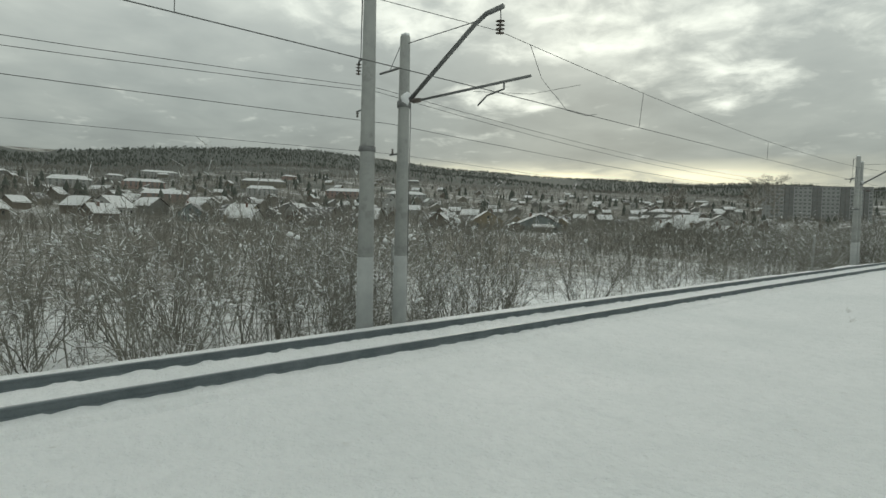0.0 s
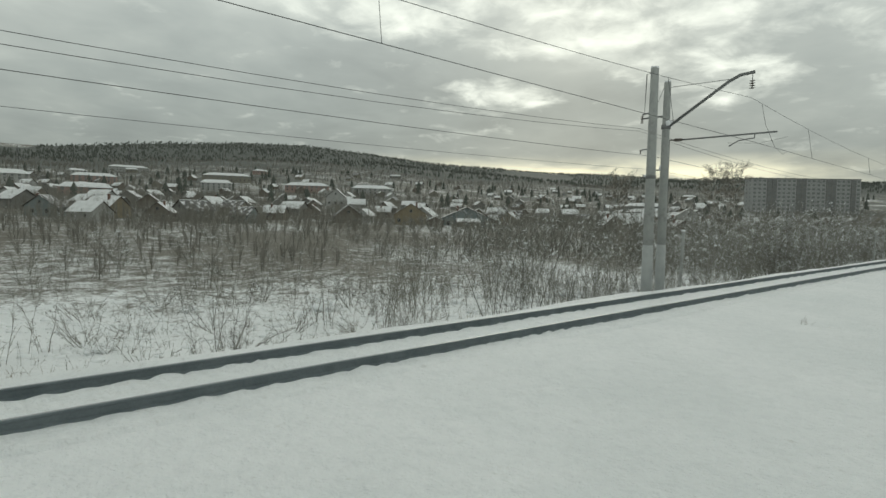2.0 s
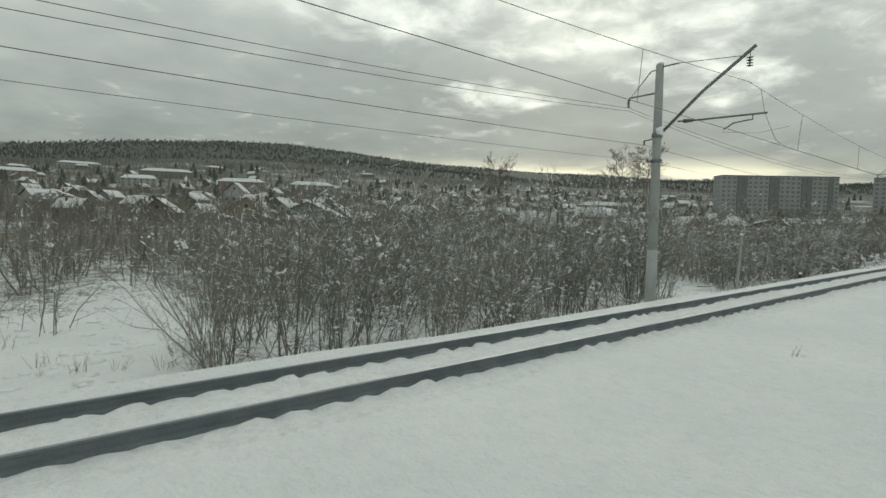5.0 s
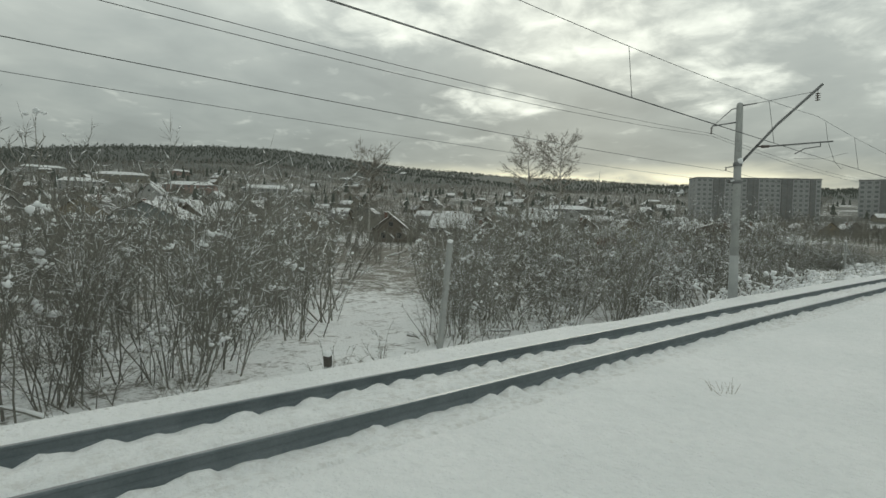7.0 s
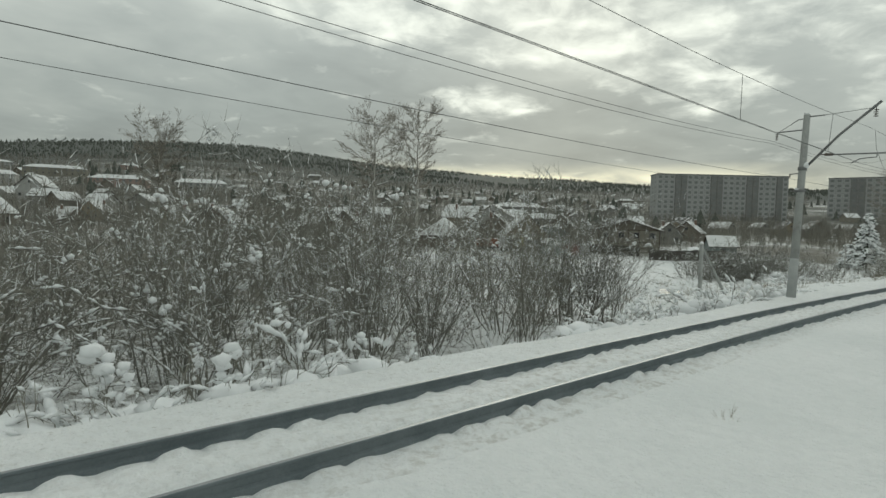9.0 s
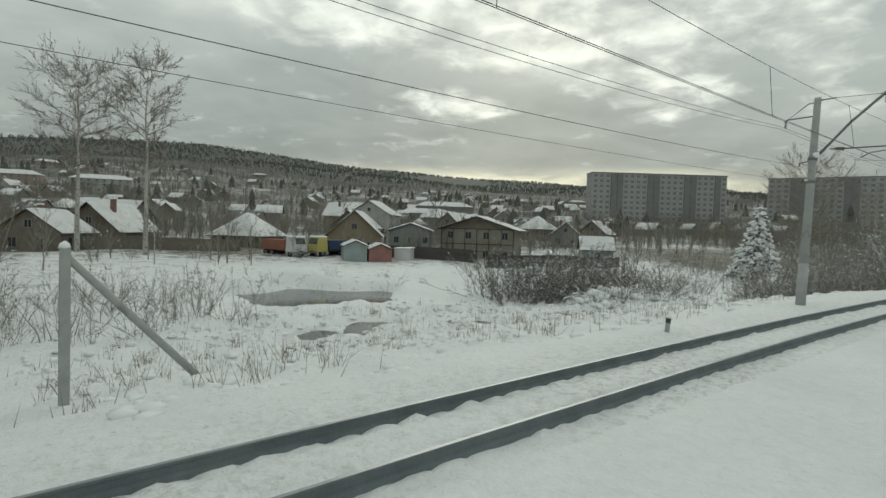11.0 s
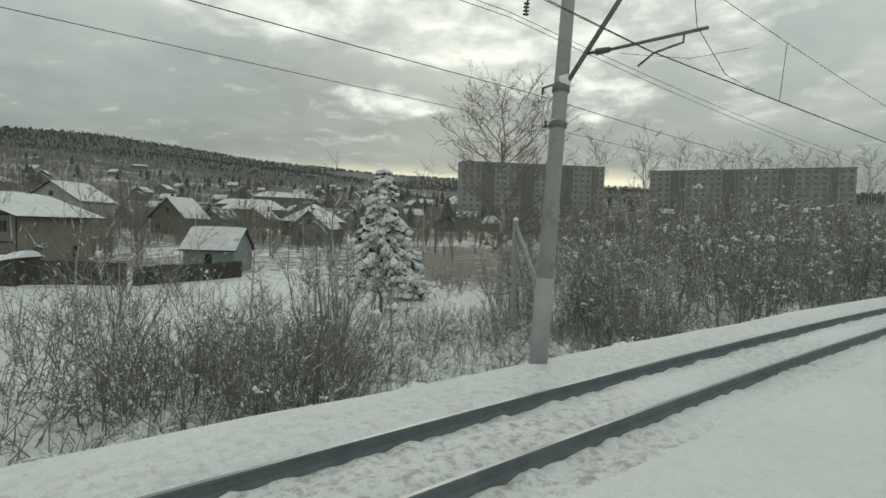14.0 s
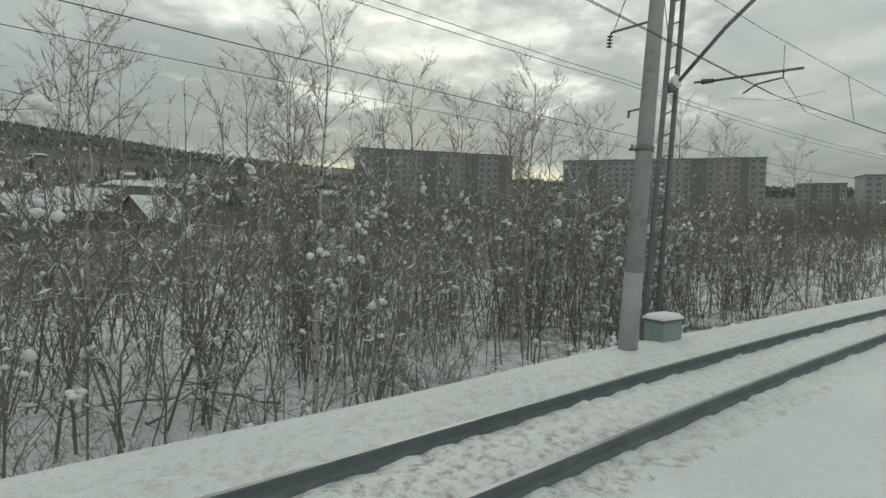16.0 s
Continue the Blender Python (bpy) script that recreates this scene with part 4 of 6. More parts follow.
def grow(rnd, stems, tall, fan, bow, branches, twigs, sub, base=0.5, thick=0.03, snow=60, snow_size=0.06, clumps=3, low=0.25, lite=False, fine=0.0078, frost=0.2, spread=1.0):
    """A leafless shrub: stems fanning out of one foot, forked into branches and twigs, and the snow on them, as two shapes."""
    wood, cling = Shape(), Shape()
    spots = []

    def stray(w, much):
        return (w + Vector((rnd.gauss(0, much), rnd.gauss(0, much), rnd.gauss(0, much)))).normalized()

    for _ in range(stems):
        a, r = rnd.uniform(0, 2 * math.pi), base * math.sqrt(rnd.random())
        p = Vector((r * math.cos(a), r * math.sin(a), -0.25))
        b = a + rnd.gauss(0, 0.7)
        lean = radians(fan) * rnd.uniform(0.08, 1.0) ** 0.8
        out = Vector((math.cos(b), math.sin(b), 0))
        w = out * math.sin(lean) + Vector((0, 0, math.cos(lean)))
        h = tall * rnd.uniform(0.66, 1.0)
        heavy = bow * rnd.choice((0.0, 0.15, 0.5, 1.0))
        pts, n = [p], 4 if lite else 6
        for k in range(n):
            w = stray(w + Vector((0, 0, 0.06 - heavy * 0.22 * k * 6 / n)) + out * heavy * 0.1, 0.13)
            pts.append(pts[-1] + w * (h / n))
        t = thick * rnd.uniform(0.55, 1.4)
        wood.tube(pts, [t * (1 - 0.8 * k / n) for k in range(n + 1)], 3, caps=False)
        for _ in range(branches):
            f = (low + (1 - low) * rnd.random()) * n
            k = min(int(f), n - 1)
            q = pts[k].lerp(pts[k + 1], f - k)
            run = (pts[k + 1] - pts[k]).normalized()
            w1 = stray(run + Vector((0, 0, 0.08 - heavy * 0.5)), 0.55)
            ln = h * rnd.uniform(0.14, 0.36) * (1.15 - 0.55 * f / n) * spread
            mid = q + w1 * ln * 0.5
            tip = mid + stray(w1 + Vector((0, 0, 0.2 - heavy * 0.6)), 0.2) * ln * 0.5
            t1 = max(t * 0.42 * (1 - 0.4 * f / n), fine * 1.25)
            if lite or rnd.random() < 0.6:
                mid = q.lerp(tip, 0.5)
                cone(wood, q, tip, t1)
            else:
                wood.tube([q, mid, tip], [t1, t1 * 0.7, t1 * 0.3], 3, caps=False)
            spots.append((q.lerp(mid, rnd.random()), w1)), spots.append((mid.lerp(tip, rnd.random()), w1)), spots.append((tip, w1))
            for _ in range(twigs):
                g = rnd.uniform(0.1, 1.0)
                q2 = q.lerp(mid, g * 2) if g < 0.5 else mid.lerp(tip, g * 2 - 1)
                w2 = stray(w1 + Vector((0, 0, 0.05)), 0.75)
                l2 = ln * rnd.uniform(0.25, 0.6)
                e2 = q2 + w2 * l2
                cone(wood, q2, e2, max(t1 * 0.5, fine))
                if rnd.random() < frost:
                    g0 = rnd.uniform(0.0, 0.4)
                    lift = Vector((0, 0, fine * 1.5))
                    cone(cling, q2.lerp(e2, g0) + lift, q2.lerp(e2, rnd.uniform(0.7, 1.05)) + lift, fine * rnd.uniform(1.1, 2.0))
                spots.append((q2.lerp(e2, rnd.random()), w2))
                for _ in range(sub):
                    q3 = q2.lerp(e2, rnd.uniform(0.2, 0.9))
                    cone(wood, q3, q3 + stray(w2, 0.55) * l2 * rnd.uniform(0.35, 0.7), max(t1 * 0.34, 0.0045))
        for k in range(2, n):
            spots.append((pts[k].lerp(pts[k + 1], rnd.random()), pts[k + 1] - pts[k]))
            if heavy > 0.3:
                for _ in range(3):
                    lump(cling, pts[k].lerp(pts[k + 1], rnd.random()) + Vector((0, 0, 0.04)), pts[k + 1] - pts[k], rnd.uniform(0.05, 0.085), 2.8, rnd)
    for _ in range(snow):
        at, w = rnd.choice(spots)
        size = snow_size * rnd.uniform(0.4, 1.2)
        lump(cling, at + Vector((0, 0, size * 0.4)), w, size, rnd.uniform(1.0, 3.2), rnd)
    for _ in range(clumps):
        at, w = rnd.choice(spots)
        big = rnd.uniform(0.7, 1.5)
        for _ in range(rnd.randint(3, 6)):
            size = snow_size * rnd.uniform(0.9, 2.0) * big
            cling.blob((at.x + rnd.gauss(0, 0.11 * big), at.y + rnd.gauss(0, 0.11 * big), at.z + rnd.gauss(0, 0.08 * big)), size, rnd, 0, rnd.uniform(0.55, 1.0))
    return wood, cling


def mound(rnd, plain=False):
    """Brushwood flattened under a quilt of snow."""
    wood, cling = grow(rnd, 8 if plain else 12, 1.7, 55, 0.6, 3 if plain else 4, 2 if plain else 3, 0, 1.0, 0.014, 12 if plain else 30, 0.06, 1 if plain else 3, lite=True)
    for _ in range(5 if plain else 9):
        a, r = rnd.uniform(0, 6.28), 1.0 * math.sqrt(rnd.random())
        cling.pillow(Vector((r * math.cos(a), r * math.sin(a), rnd.uniform(0.0, 0.55) * (1.2 - r))), rnd.uniform(0.26, 0.48), rnd, 0, rnd.uniform(0.5, 0.75))
    for _ in range(12):
        a, r = rnd.uniform(0, 6.28), 1.2 * math.sqrt(rnd.random())
        at = Vector((r * math.cos(a), r * math.sin(a), rnd.uniform(0.1, 0.8) * (1.3 - r)))
        lump(cling, at + Vector((0, 0, 0.12)), Vector((rnd.gauss(0, 1), rnd.gauss(0, 1), rnd.gauss(0, 0.4))), rnd.uniform(0.05, 0.1), 3.0, rnd)
    return wood, cling


def hash_of(word):
    return sum(ord(c) * (i + 3) for i, c in enumerate(word))


PROTOS, SOLID = {}, {}


def proto(kind, k, near, away):
    """Keeps a full shrub for the near rows and a thinner one for those joined behind."""
    mat = BARK_DARK if kind in ("thicket", "stand", "backdrop", "bush") else BARK
    PROTOS.setdefault(kind, []).append((near[0].data(kind, mat), near[1].data(kind + "_snow", SNOW_CLUMP, True)))
    tri = lambda sh: np.array([(f[0], f[i], f[i + 1]) for f in sh.f for i in range(1, len(f) - 1)], int).reshape(-1, 3)
    SOLID.setdefault(kind, []).append((np.array(away[0].v), tri(away[0]), np.array(away[1].v), tri(away[1])))


STOCK = {
    "willow": dict(stems=13, tall=8.4, fan=30, bow=0.25, branches=9, twigs=8, sub=0, base=0.5, thick=0.029, snow=60, snow_size=0.042, clumps=5, low=0.12),
    "sapling": dict(spread=0.75, stems=5, tall=5.4, fan=11, bow=0.06, branches=15, twigs=7, sub=0, base=1.0, thick=0.019, snow=12, snow_size=0.034, clumps=0, low=0.12, fine=0.0062, frost=0.16),
    "thicket": dict(stems=15, tall=8.7, fan=18, bow=0.2, branches=9, twigs=8, sub=0, base=1.3, thick=0.029, snow=70, snow_size=0.05, clumps=9, low=0.1, frost=0.3),
    "stand": dict(spread=0.6, stems=9, tall=9.2, fan=9, bow=0.05, branches=21, twigs=6, sub=0, base=1.7, thick=0.036, snow=70, snow_size=0.054, clumps=9, low=0.14, frost=0.3),
    "arching": dict(stems=12, tall=8.6, fan=40, bow=0.8, branches=9, twigs=7, sub=0, base=0.6, thick=0.036, snow=130, snow_size=0.055, clumps=11, frost=0.38),
    "bush": dict(stems=14, tall=3.6, fan=60, bow=0.1, branches=9, twigs=8, sub=0, base=1.0, thick=0.022, snow=30, snow_size=0.036, clumps=2, low=0.1, fine=0.0072, frost=0.28),
    "backdrop": dict(stems=7, tall=5.4, fan=34, bow=0.1, branches=6, twigs=3, sub=0, base=1.4, thick=0.040, snow=5, snow_size=0.07, clumps=0, low=0.08, lite=True, fine=0.022, frost=0.1),
    "brush": dict(stems=6, tall=1.5, fan=50, bow=0.15, branches=3, twigs=1, sub=0, base=0.9, thick=0.014, snow=1, snow_size=0.06, clumps=0, low=0.05, lite=True, fine=0.008, frost=0.25),
}
LIGHT = {"willow": (8, 7, 4), "sapling": (4, 9, 3), "thicket": (9, 7, 4), "stand": (7, 12, 4), "arching": (8, 6, 4), "bush": (8, 5, 3)}
for kind, how in STOCK.items():
    for k in range(5):
        seed = hash_of(kind) + k
        away = how
        if kind in LIGHT:
            a, b, c = LIGHT[kind]
            away = dict(how, stems=a, branches=b, twigs=c, sub=0, snow=how["snow"] // 4, clumps=how["clumps"] // 2, thick=how["thick"] * 1.25, lite=True, fine=0.0145)
        proto(kind, k, grow(random.Random(seed), **how), grow(random.Random(seed + 50), **away))
for k in range(5):
    full = mound(random.Random(500 + k))
    proto("low", k, full, mound(random.Random(520 + k), True))
LABELS = {
    "willow": "leafless willow shrub with snow lumps on its twigs", "sapling": "thin leafless sapling clump rising from the snow", "thicket": "dense dark leafless thicket dusted with snow", "stand": "stand of slim upright leafless stems dusted with snow",
    "arching": "leafless shrub bent over under heavy snow", "low": "low brushwood half buried in clinging snow", "backdrop": "dark leafless bushes at the back of the field", "brush": "low leafless brush poking through the snow", "bush": "round twiggy leafless bush in the snow"}
PLANTS = []


def bare(s, d):
    """Clearings, paths and open snow."""
    if 203 < s < 242 and d < 52:
        return True
    if abs(s - d * 0.35 - 25 + 2 * math.sin(d * 0.31)) < 4.3 and d < 48:
        return True
    if abs(s - d * 0.3 - 89 + 2 * math.sin(d * 0.27 + 1)) < 5.2 and d < 55:
        return True
    if d > 17 and 0.60 < (s - 129.5) / (d + 1) < 0.84 and 140 < s < 215:
        return True
    if 139 < s < 147.5 and 15 < d < 26:
        return True
    if 238 < s < 262 and d < 26:
        return True
    if s > 256 and d > 12.6 and s < 262 + 0.85 * d and not (s < 270 and d < 24):
        return True
    return False


def scatter(kinds, s0, s1, d0, d1, step, size, seed, anywhere=False, clump=0.0):
    rnd = random.Random(seed)
    s = s0
    while s < s1:
        d = d0 + rnd.uniform(0, step)
        while d < d1:
            a, b = s + rnd.uniform(-0.8, 0.8) * step, d + rnd.uniform(-0.7, 0.7) * step
            if (anywhere or not bare(a, b)) and b > d0 - 0.3 and rnd.random() < 0.9 and not (clump and float(wave(a, b, clump, seed)) < 0.0):
                kind = rnd.choices([k for k, w in kinds], [w for k, w in kinds])[0]
                PLANTS.append((b, kind, a, rnd.uniform(*size) * rnd.choice((0.7, 0.9, 1, 1.05)), rnd.uniform(0, 360), rnd.uniform(-5, 5), rnd.uniform(-5, 5), rnd.randrange(12)))
            d += step * (1 + 0.03 * (d - d0))
        s += step


scatter([("willow", 4), ("arching", 1.6), ("thicket", 3), ("bush", 1.5)], -18, 27, 17.5, 46, 2.6, (0.85, 1.05), 11)
scatter([("sapling", 6), ("bush", 1.3), ("low", 0.8), ("thicket", 0.3)], 30, 94, 18.5, 44, 2.3, (0.7, 1.15), 12, clump=2.6)
scatter([("sapling", 3), ("bush", 1), ("thicket", 0.5)], 28, 98, 42, 62, 3.2, (0.6, 0.95), 31, clump=3.4)
scatter([("bush", 3), ("sapling", 3), ("low", 1), ("thicket", 0.4)], 71, 87, 18, 44, 2.1, (0.6, 1.0), 45)
scatter([("low", 2), ("bush", 2)], 26, 92, 16.5, 36, 3.0, (0.3, 0.7), 25)
scatter([("backdrop", 2), ("bush", 1)], 20, 104, 60, 96, 5.4, (0.5, 0.85), 13)
scatter([("thicket", 3), ("willow", 4), ("arching", 2), ("bush", 1)], 98, 121, 18.0, 46, 2.6, (0.88, 1.12), 14)
scatter([("stand", 4), ("thicket", 4), ("willow", 2), ("bush", 1)], 121, 151, 19.0, 46, 2.45, (1.0, 1.2), 43)
scatter([("bush", 3), ("low", 0.6)], 99, 203, 17.5, 31, 3.0, (0.45, 0.85), 46)
scatter([("bush", 3), ("low", 0.6)], -10, 26, 17.5, 31, 3.0, (0.45, 0.85), 47)
scatter([("willow", 5), ("arching", 3), ("thicket", 2), ("bush", 1)], 151, 201, 17.5, 44, 2.6, (0.98, 1.2), 15)
scatter([("low", 3)], 160, 201, 10.8, 16.5, 1.7, (0.8, 1.35), 16)
scatter([("bush", 1)], 240.5, 252, 31, 38, 1.6, (1.35, 1.85), 17, True)
scatter([("backdrop", 1)], 98, 204, 44, 72, 4.2, (1.5, 2.0), 41)
scatter([("bush", 2), ("sapling", 1.5)], 206, 219, 33, 52, 1.9, (0.6, 1.05), 39, True)
scatter([("bush", 1)], 231, 236, 42, 55, 4.0, (0.4, 0.6), 40, True)
scatter([("bush", 3), ("sapling", 1)], 250, 264, 29, 42, 1.9, (0.7, 1.15), 35, True)
scatter([("low", 2), ("bush", 0.6)], 244, 258, 26, 31, 2.2, (0.6, 1.0), 26, True)
scatter([("bush", 3), ("sapling", 2), ("low", 0.6)], 259, 272, 14.5, 24, 1.6, (0.85, 1.2), 18, True)
scatter([("bush", 3), ("sapling", 2), ("willow", 1.0), ("low", 0.6)], 263, 288, 13.5, 28, 1.42, (0.75, 1.08), 44, True)
scatter([("arching", 1)], 263, 285, 17, 26, 5.0, (0.35, 0.48), 32, True)
scatter([("low", 2), ("bush", 2), ("sapling", 0.8)], 266, 300, 13, 30, 2.4, (0.45, 0.8), 33, True)
scatter([("bush", 3), ("backdrop", 1)], 266, 300, 35, 62, 2.9, (0.5, 0.95), 36, True)
scatter([("stand", 4), ("thicket", 3), ("willow", 1), ("arching", 0.4), ("bush", 1)], 270, 345, 14.0, 36, 2.9, (0.95, 1.25), 19)
scatter([("low", 2), ("bush", 1)], 266, 335, 10.4, 13.4, 1.9, (0.4, 0.8), 20, True)
scatter([("bush", 3), ("sapling", 2)], 24, 100, 36, 64, 3.0, (0.5, 0.9), 48, clump=4.0)
scatter([("backdrop", 1)], 20, 206, 98, 150, 6.5, (0.5, 0.8), 49)
scatter([("backdrop", 1)], 345, 440, 10.5, 60, 6.4, (1.2, 1.7), 21)
scatter([("backdrop", 1)], -70, 206, 66, 140, 8.0, (0.6, 1.0), 22)
scatter([("backdrop", 1)], 282, 345, 37, 66, 4.4, (0.8, 1.15), 23)
scatter([("backdrop", 1)], 262, 345, 66, 130, 6.2, (0.6, 1.0), 34)
scatter([("backdrop", 1)], 205, 262, 66, 120, 6.0, (0.5, 0.8), 38, True)
scatter([("backdrop", 1)], -70, -18, 16, 60, 5.0, (0.9, 1.15), 24)
scatter([("brush", 1)], 22, 104, 15.5, 46, 2.4, (0.5, 1.3), 27)
scatter([("brush", 1)], 100, 204, 14, 24, 3.4, (0.6, 1.2), 28)
scatter([("brush", 1)], 256, 345, 10, 34, 2.4, (0.5, 1.1), 29, True)
scatter([("bush", 3), ("low", 1), ("sapling", 1)], 265, 288, 12.5, 27, 1.35, (0.36, 0.62), 42, True)
scatter([("bush", 4), ("low", 1)], 280, 299, 14.5, 30, 1.25, (0.3, 0.47), 52, True)
for s, d, size in ((244.8, 29.2, 1.7), (247.4, 29.8, 1.8), (249.6, 29.4, 1.3), (242.6, 28.6, 1.2)):
    PLANTS.append((d, "low", s, size, s * 40, 0, 0, int(s)))
for s, d, size in ((141.6, 16.2, 0.62), (143.2, 17.6, 0.7), (140.6, 18.4, 0.6), (224.6, 49.5, 0.7), (230.4, 47.2, 0.65), (226.0, 53.4, 0.6)):
    PLANTS.append((d, "bush", s, size, s * 40, 0, 0, int(s)))
for s, d, size in ((306.6, 16.2, 1.2), (308.4, 16.6, 1.35), (310.1, 15.8, 1.1), (156.2, 18.6, 1.3), (163.6, 16.6, 1.5), (166.2, 17.4, 1.4)):
    PLANTS.append((d, "low", s, size, s * 40, 0, 0, int(s)))
PLANTS.sort()
joined, count, small = {}, 0, 0
for d, kind, s, size, turn, tip_a, tip_b, k in PLANTS:
    x, y = (float(v) for v in lay(s, d))
    z = float(ground_sd(s, d))
    if z < -5.2:
        continue
    # an open view towards the spruces
    high = {"sapling": 5.4, "bush": 2.6}.get(kind, 0.0 if kind in ("low", "brush") else 8.5) * size
    if 12 < d < 33 and 267 + 0.26 * d < s < 267 + (0.66 if d > 21.5 else 0.95) * d and high > 2.7:
        continue
    if 10 < d < 18 and 277.6 + 0.17 * d < s < 277.9 + 0.30 * d and high > 1.3 or 17 < d < 22 and 277.6 + 0.17 * d < s < 277.6 + 0.25 * d and high > 0.8:
        continue
    if 268 < s < 297 and high > 6.0:
        size *= 0.82
    if 146 < s < 161 and d < 25 and high > 6.5:
        size *= 6.5 / high
    m = pose(x, y, z, tip_a, tip_b, turn) @ Matrix.Diagonal((size, size, size, 1))
    k %= len(PROTOS[kind])
    tall_one = kind in ("willow", "thicket", "stand", "arching", "sapling")
    if -12 < s < 342 and (tall_one and count < 215 or kind in ("low", "bush") and (d < 22 and small < 75 or 239 < s < 256 and d < 40)):
        count, small = count + tall_one, small + (not tall_one)
        ob = tagged(new("shrub", PROTOS[kind][k][0]), LABELS[kind], "shrub", "shrubs beside the railway")
        ob.matrix_basis = m
        tagged(part("clinging_snow", PROTOS[kind][k][1], ob), kind="stuff")
        continue
    mm = np.array(m)
    wv, wf, cv, cf = SOLID[kind][k]
    bag = joined.setdefault("dark" if kind in ("thicket", "stand", "backdrop", "bush") else "brown", [[], [], [], 0])
    for v, f, mat in ((wv, wf, 0), (cv, cf, 1)):
        bag[0].append(v @ mm[:3, :3].T + mm[:3, 3]), bag[1].append(f + bag[3]), bag[2].append(np.full(len(f), mat))
        bag[3] += len(v)
for tone, (vs, fs, ms, n) in joined.items():
    vs, fs, ms = np.concatenate(vs), np.concatenate(fs), np.concatenate(ms)
    me = bpy.data.meshes.new("shrubs")
    me.vertices.add(len(vs)), me.vertices.foreach_set("co", vs.ravel())
    me.loops.add(fs.size), me.loops.foreach_set("vertex_index", fs.ravel())
    me.polygons.add(len(fs)), me.polygons.foreach_set("loop_start", np.arange(0, fs.size, 3)), me.polygons.foreach_set("loop_total", np.full(len(fs), 3))
    me.materials.append(BARK_DARK if tone == "dark" else BARK), me.materials.append(SNOW_CLUMP)
    me.polygons.foreach_set("material_index", ms)
    me.update()
    tagged(new("shrubland", me), "dense %s leafless shrubs across the snowy field" % tone, "shrubs", kind="stuff")


def branchy(rnd, tall, trunk, crown_from, wide, order=3, white=True, droop=0.0, n1=12, n2=7, n3=5, n4=4, rise=0.4, least=0.006, lift=0.25):
    """A leafless tree: trunk, limbs, branches and twigs."""
    stem, limbs = Shape(), Shape()
    pts, n = [], 8
    for k in range(n + 1):
        f = k / n
        pts.append(Vector((rnd.uniform(-0.12, 0.12) * f * 2, rnd.uniform(-0.12, 0.12) * f * 2, tall * f - 0.3)))
    stem.tube(pts, [trunk * (1 - 0.88 * k / n) for k in range(n + 1)], 7, caps=False)

    def twig(b, w, length, r, level):
        mid = b + w * length * 0.5 + Vector((0, 0, length * 0.05))
        tip = b + (w + Vector((rnd.gauss(0, 0.12), rnd.gauss(0, 0.12), 0.22 - droop))).normalized() * length
        if level < order:
            limbs.tube([b, mid, tip], [r, r * 0.7, r * 0.35], 4 if level < 2 else 3, caps=False)
        else:
            cone(limbs, b, tip, r)
        if level >= order:
            return
        for _ in range((n2, n3, n4)[level - 1]):
            g = rnd.uniform(0.12, 1.0)
            q = b.lerp(mid, g * 2) if g < 0.5 else mid.lerp(tip, g * 2 - 1)
            w2 = (w + Vector((rnd.gauss(0, 0.65), rnd.gauss(0, 0.65), rnd.gauss(lift - droop, 0.45)))).normalized()
            twig(q, w2, length * rnd.uniform(0.28, 0.58), max(r * 0.5, least), level + 1)

    for k in range(n1):
        f = crown_from + (1 - crown_from) * (k + rnd.random() * 0.6) / n1
        b = pts[min(int(f * n), n - 1)].lerp(pts[min(int(f * n) + 1, n)], f * n - int(f * n))
        a = k * 2.4 + rnd.uniform(-0.5, 0.5)
        up = rise + 1.1 * (f - crown_from)
        shape = math.sin(math.pi * min(1, 0.18 + 0.82 * (1 - f) / (1 - crown_from + 1e-6)) ** 0.9) if wide else 0.5
        twig(b, Vector((math.cos(a), math.sin(a), up)).normalized(), wide * tall * (0.35 + 0.65 * shape) * rnd.uniform(0.8, 1.15), trunk * 0.42 * (1.15 - f), 1)
    return stem, limbs


def tree(x, y, tall, seed, trunk=0.16, crown_from=0.3, wide=0.24, label="", category="tree", white=True, **how):
    rnd = random.Random(seed)
    stem, limbs = branchy(rnd, tall, trunk, crown_from, wide, white=white, **how)
    root = tagged(new("bare_tree"), label, category, "bare trees")
    root.matrix_basis = pose(x, y, ground(x, y), 0, 0, rnd.uniform(0, 360))
    part("trunk", stem.data("trunk", BIRCH if white else BARK, True), root)
    part("crown", limbs.data("crown", BIRCH_TWIG if white else BARK), root)
    return root


tree(300.4, 12.0, 16.3, 3, 0.33, 0.30, 0.34, "tall spreading leafless birch above the thicket", n1=27, n2=10, n3=7, n4=4, order=4, rise=0.12, least=0.0125, lift=0.12)
tree(195.0, 90.3, 16.5, 5, 0.30, 0.45, 0.30, "tall leafless birch with a fine twiggy crown", n1=22, n2=9, n3=7, n4=5, order=4, rise=0.15, least=0.021, lift=0.05)
tree(228.7, 68.3, 22.0, 6, 0.32, 0.45, 0.21, "tall narrow leafless birch", n1=24, n2=9, n3=7, n4=4, order=4, rise=0.25, least=0.021, lift=0.08)
tree(222.5, 72.0, 20.5, 7, 0.32, 0.45, 0.26, "tall leafless birch beside its twin", n1=24, n2=9, n3=7, n4=4, order=4, rise=0.15, least=0.021, lift=0.05)
birch_proto = [tree(*(float(v) for v in lay(318 + 6 * k, 26 + 2 * k)), 14.0 + k, 20 + k, 0.12, 0.3, 0.15, "slender leafless birch in the thicket", n1=18, n2=9, n3=6, least=0.009, lift=0.15) for k in range(3)]
rnd = random.Random(77)
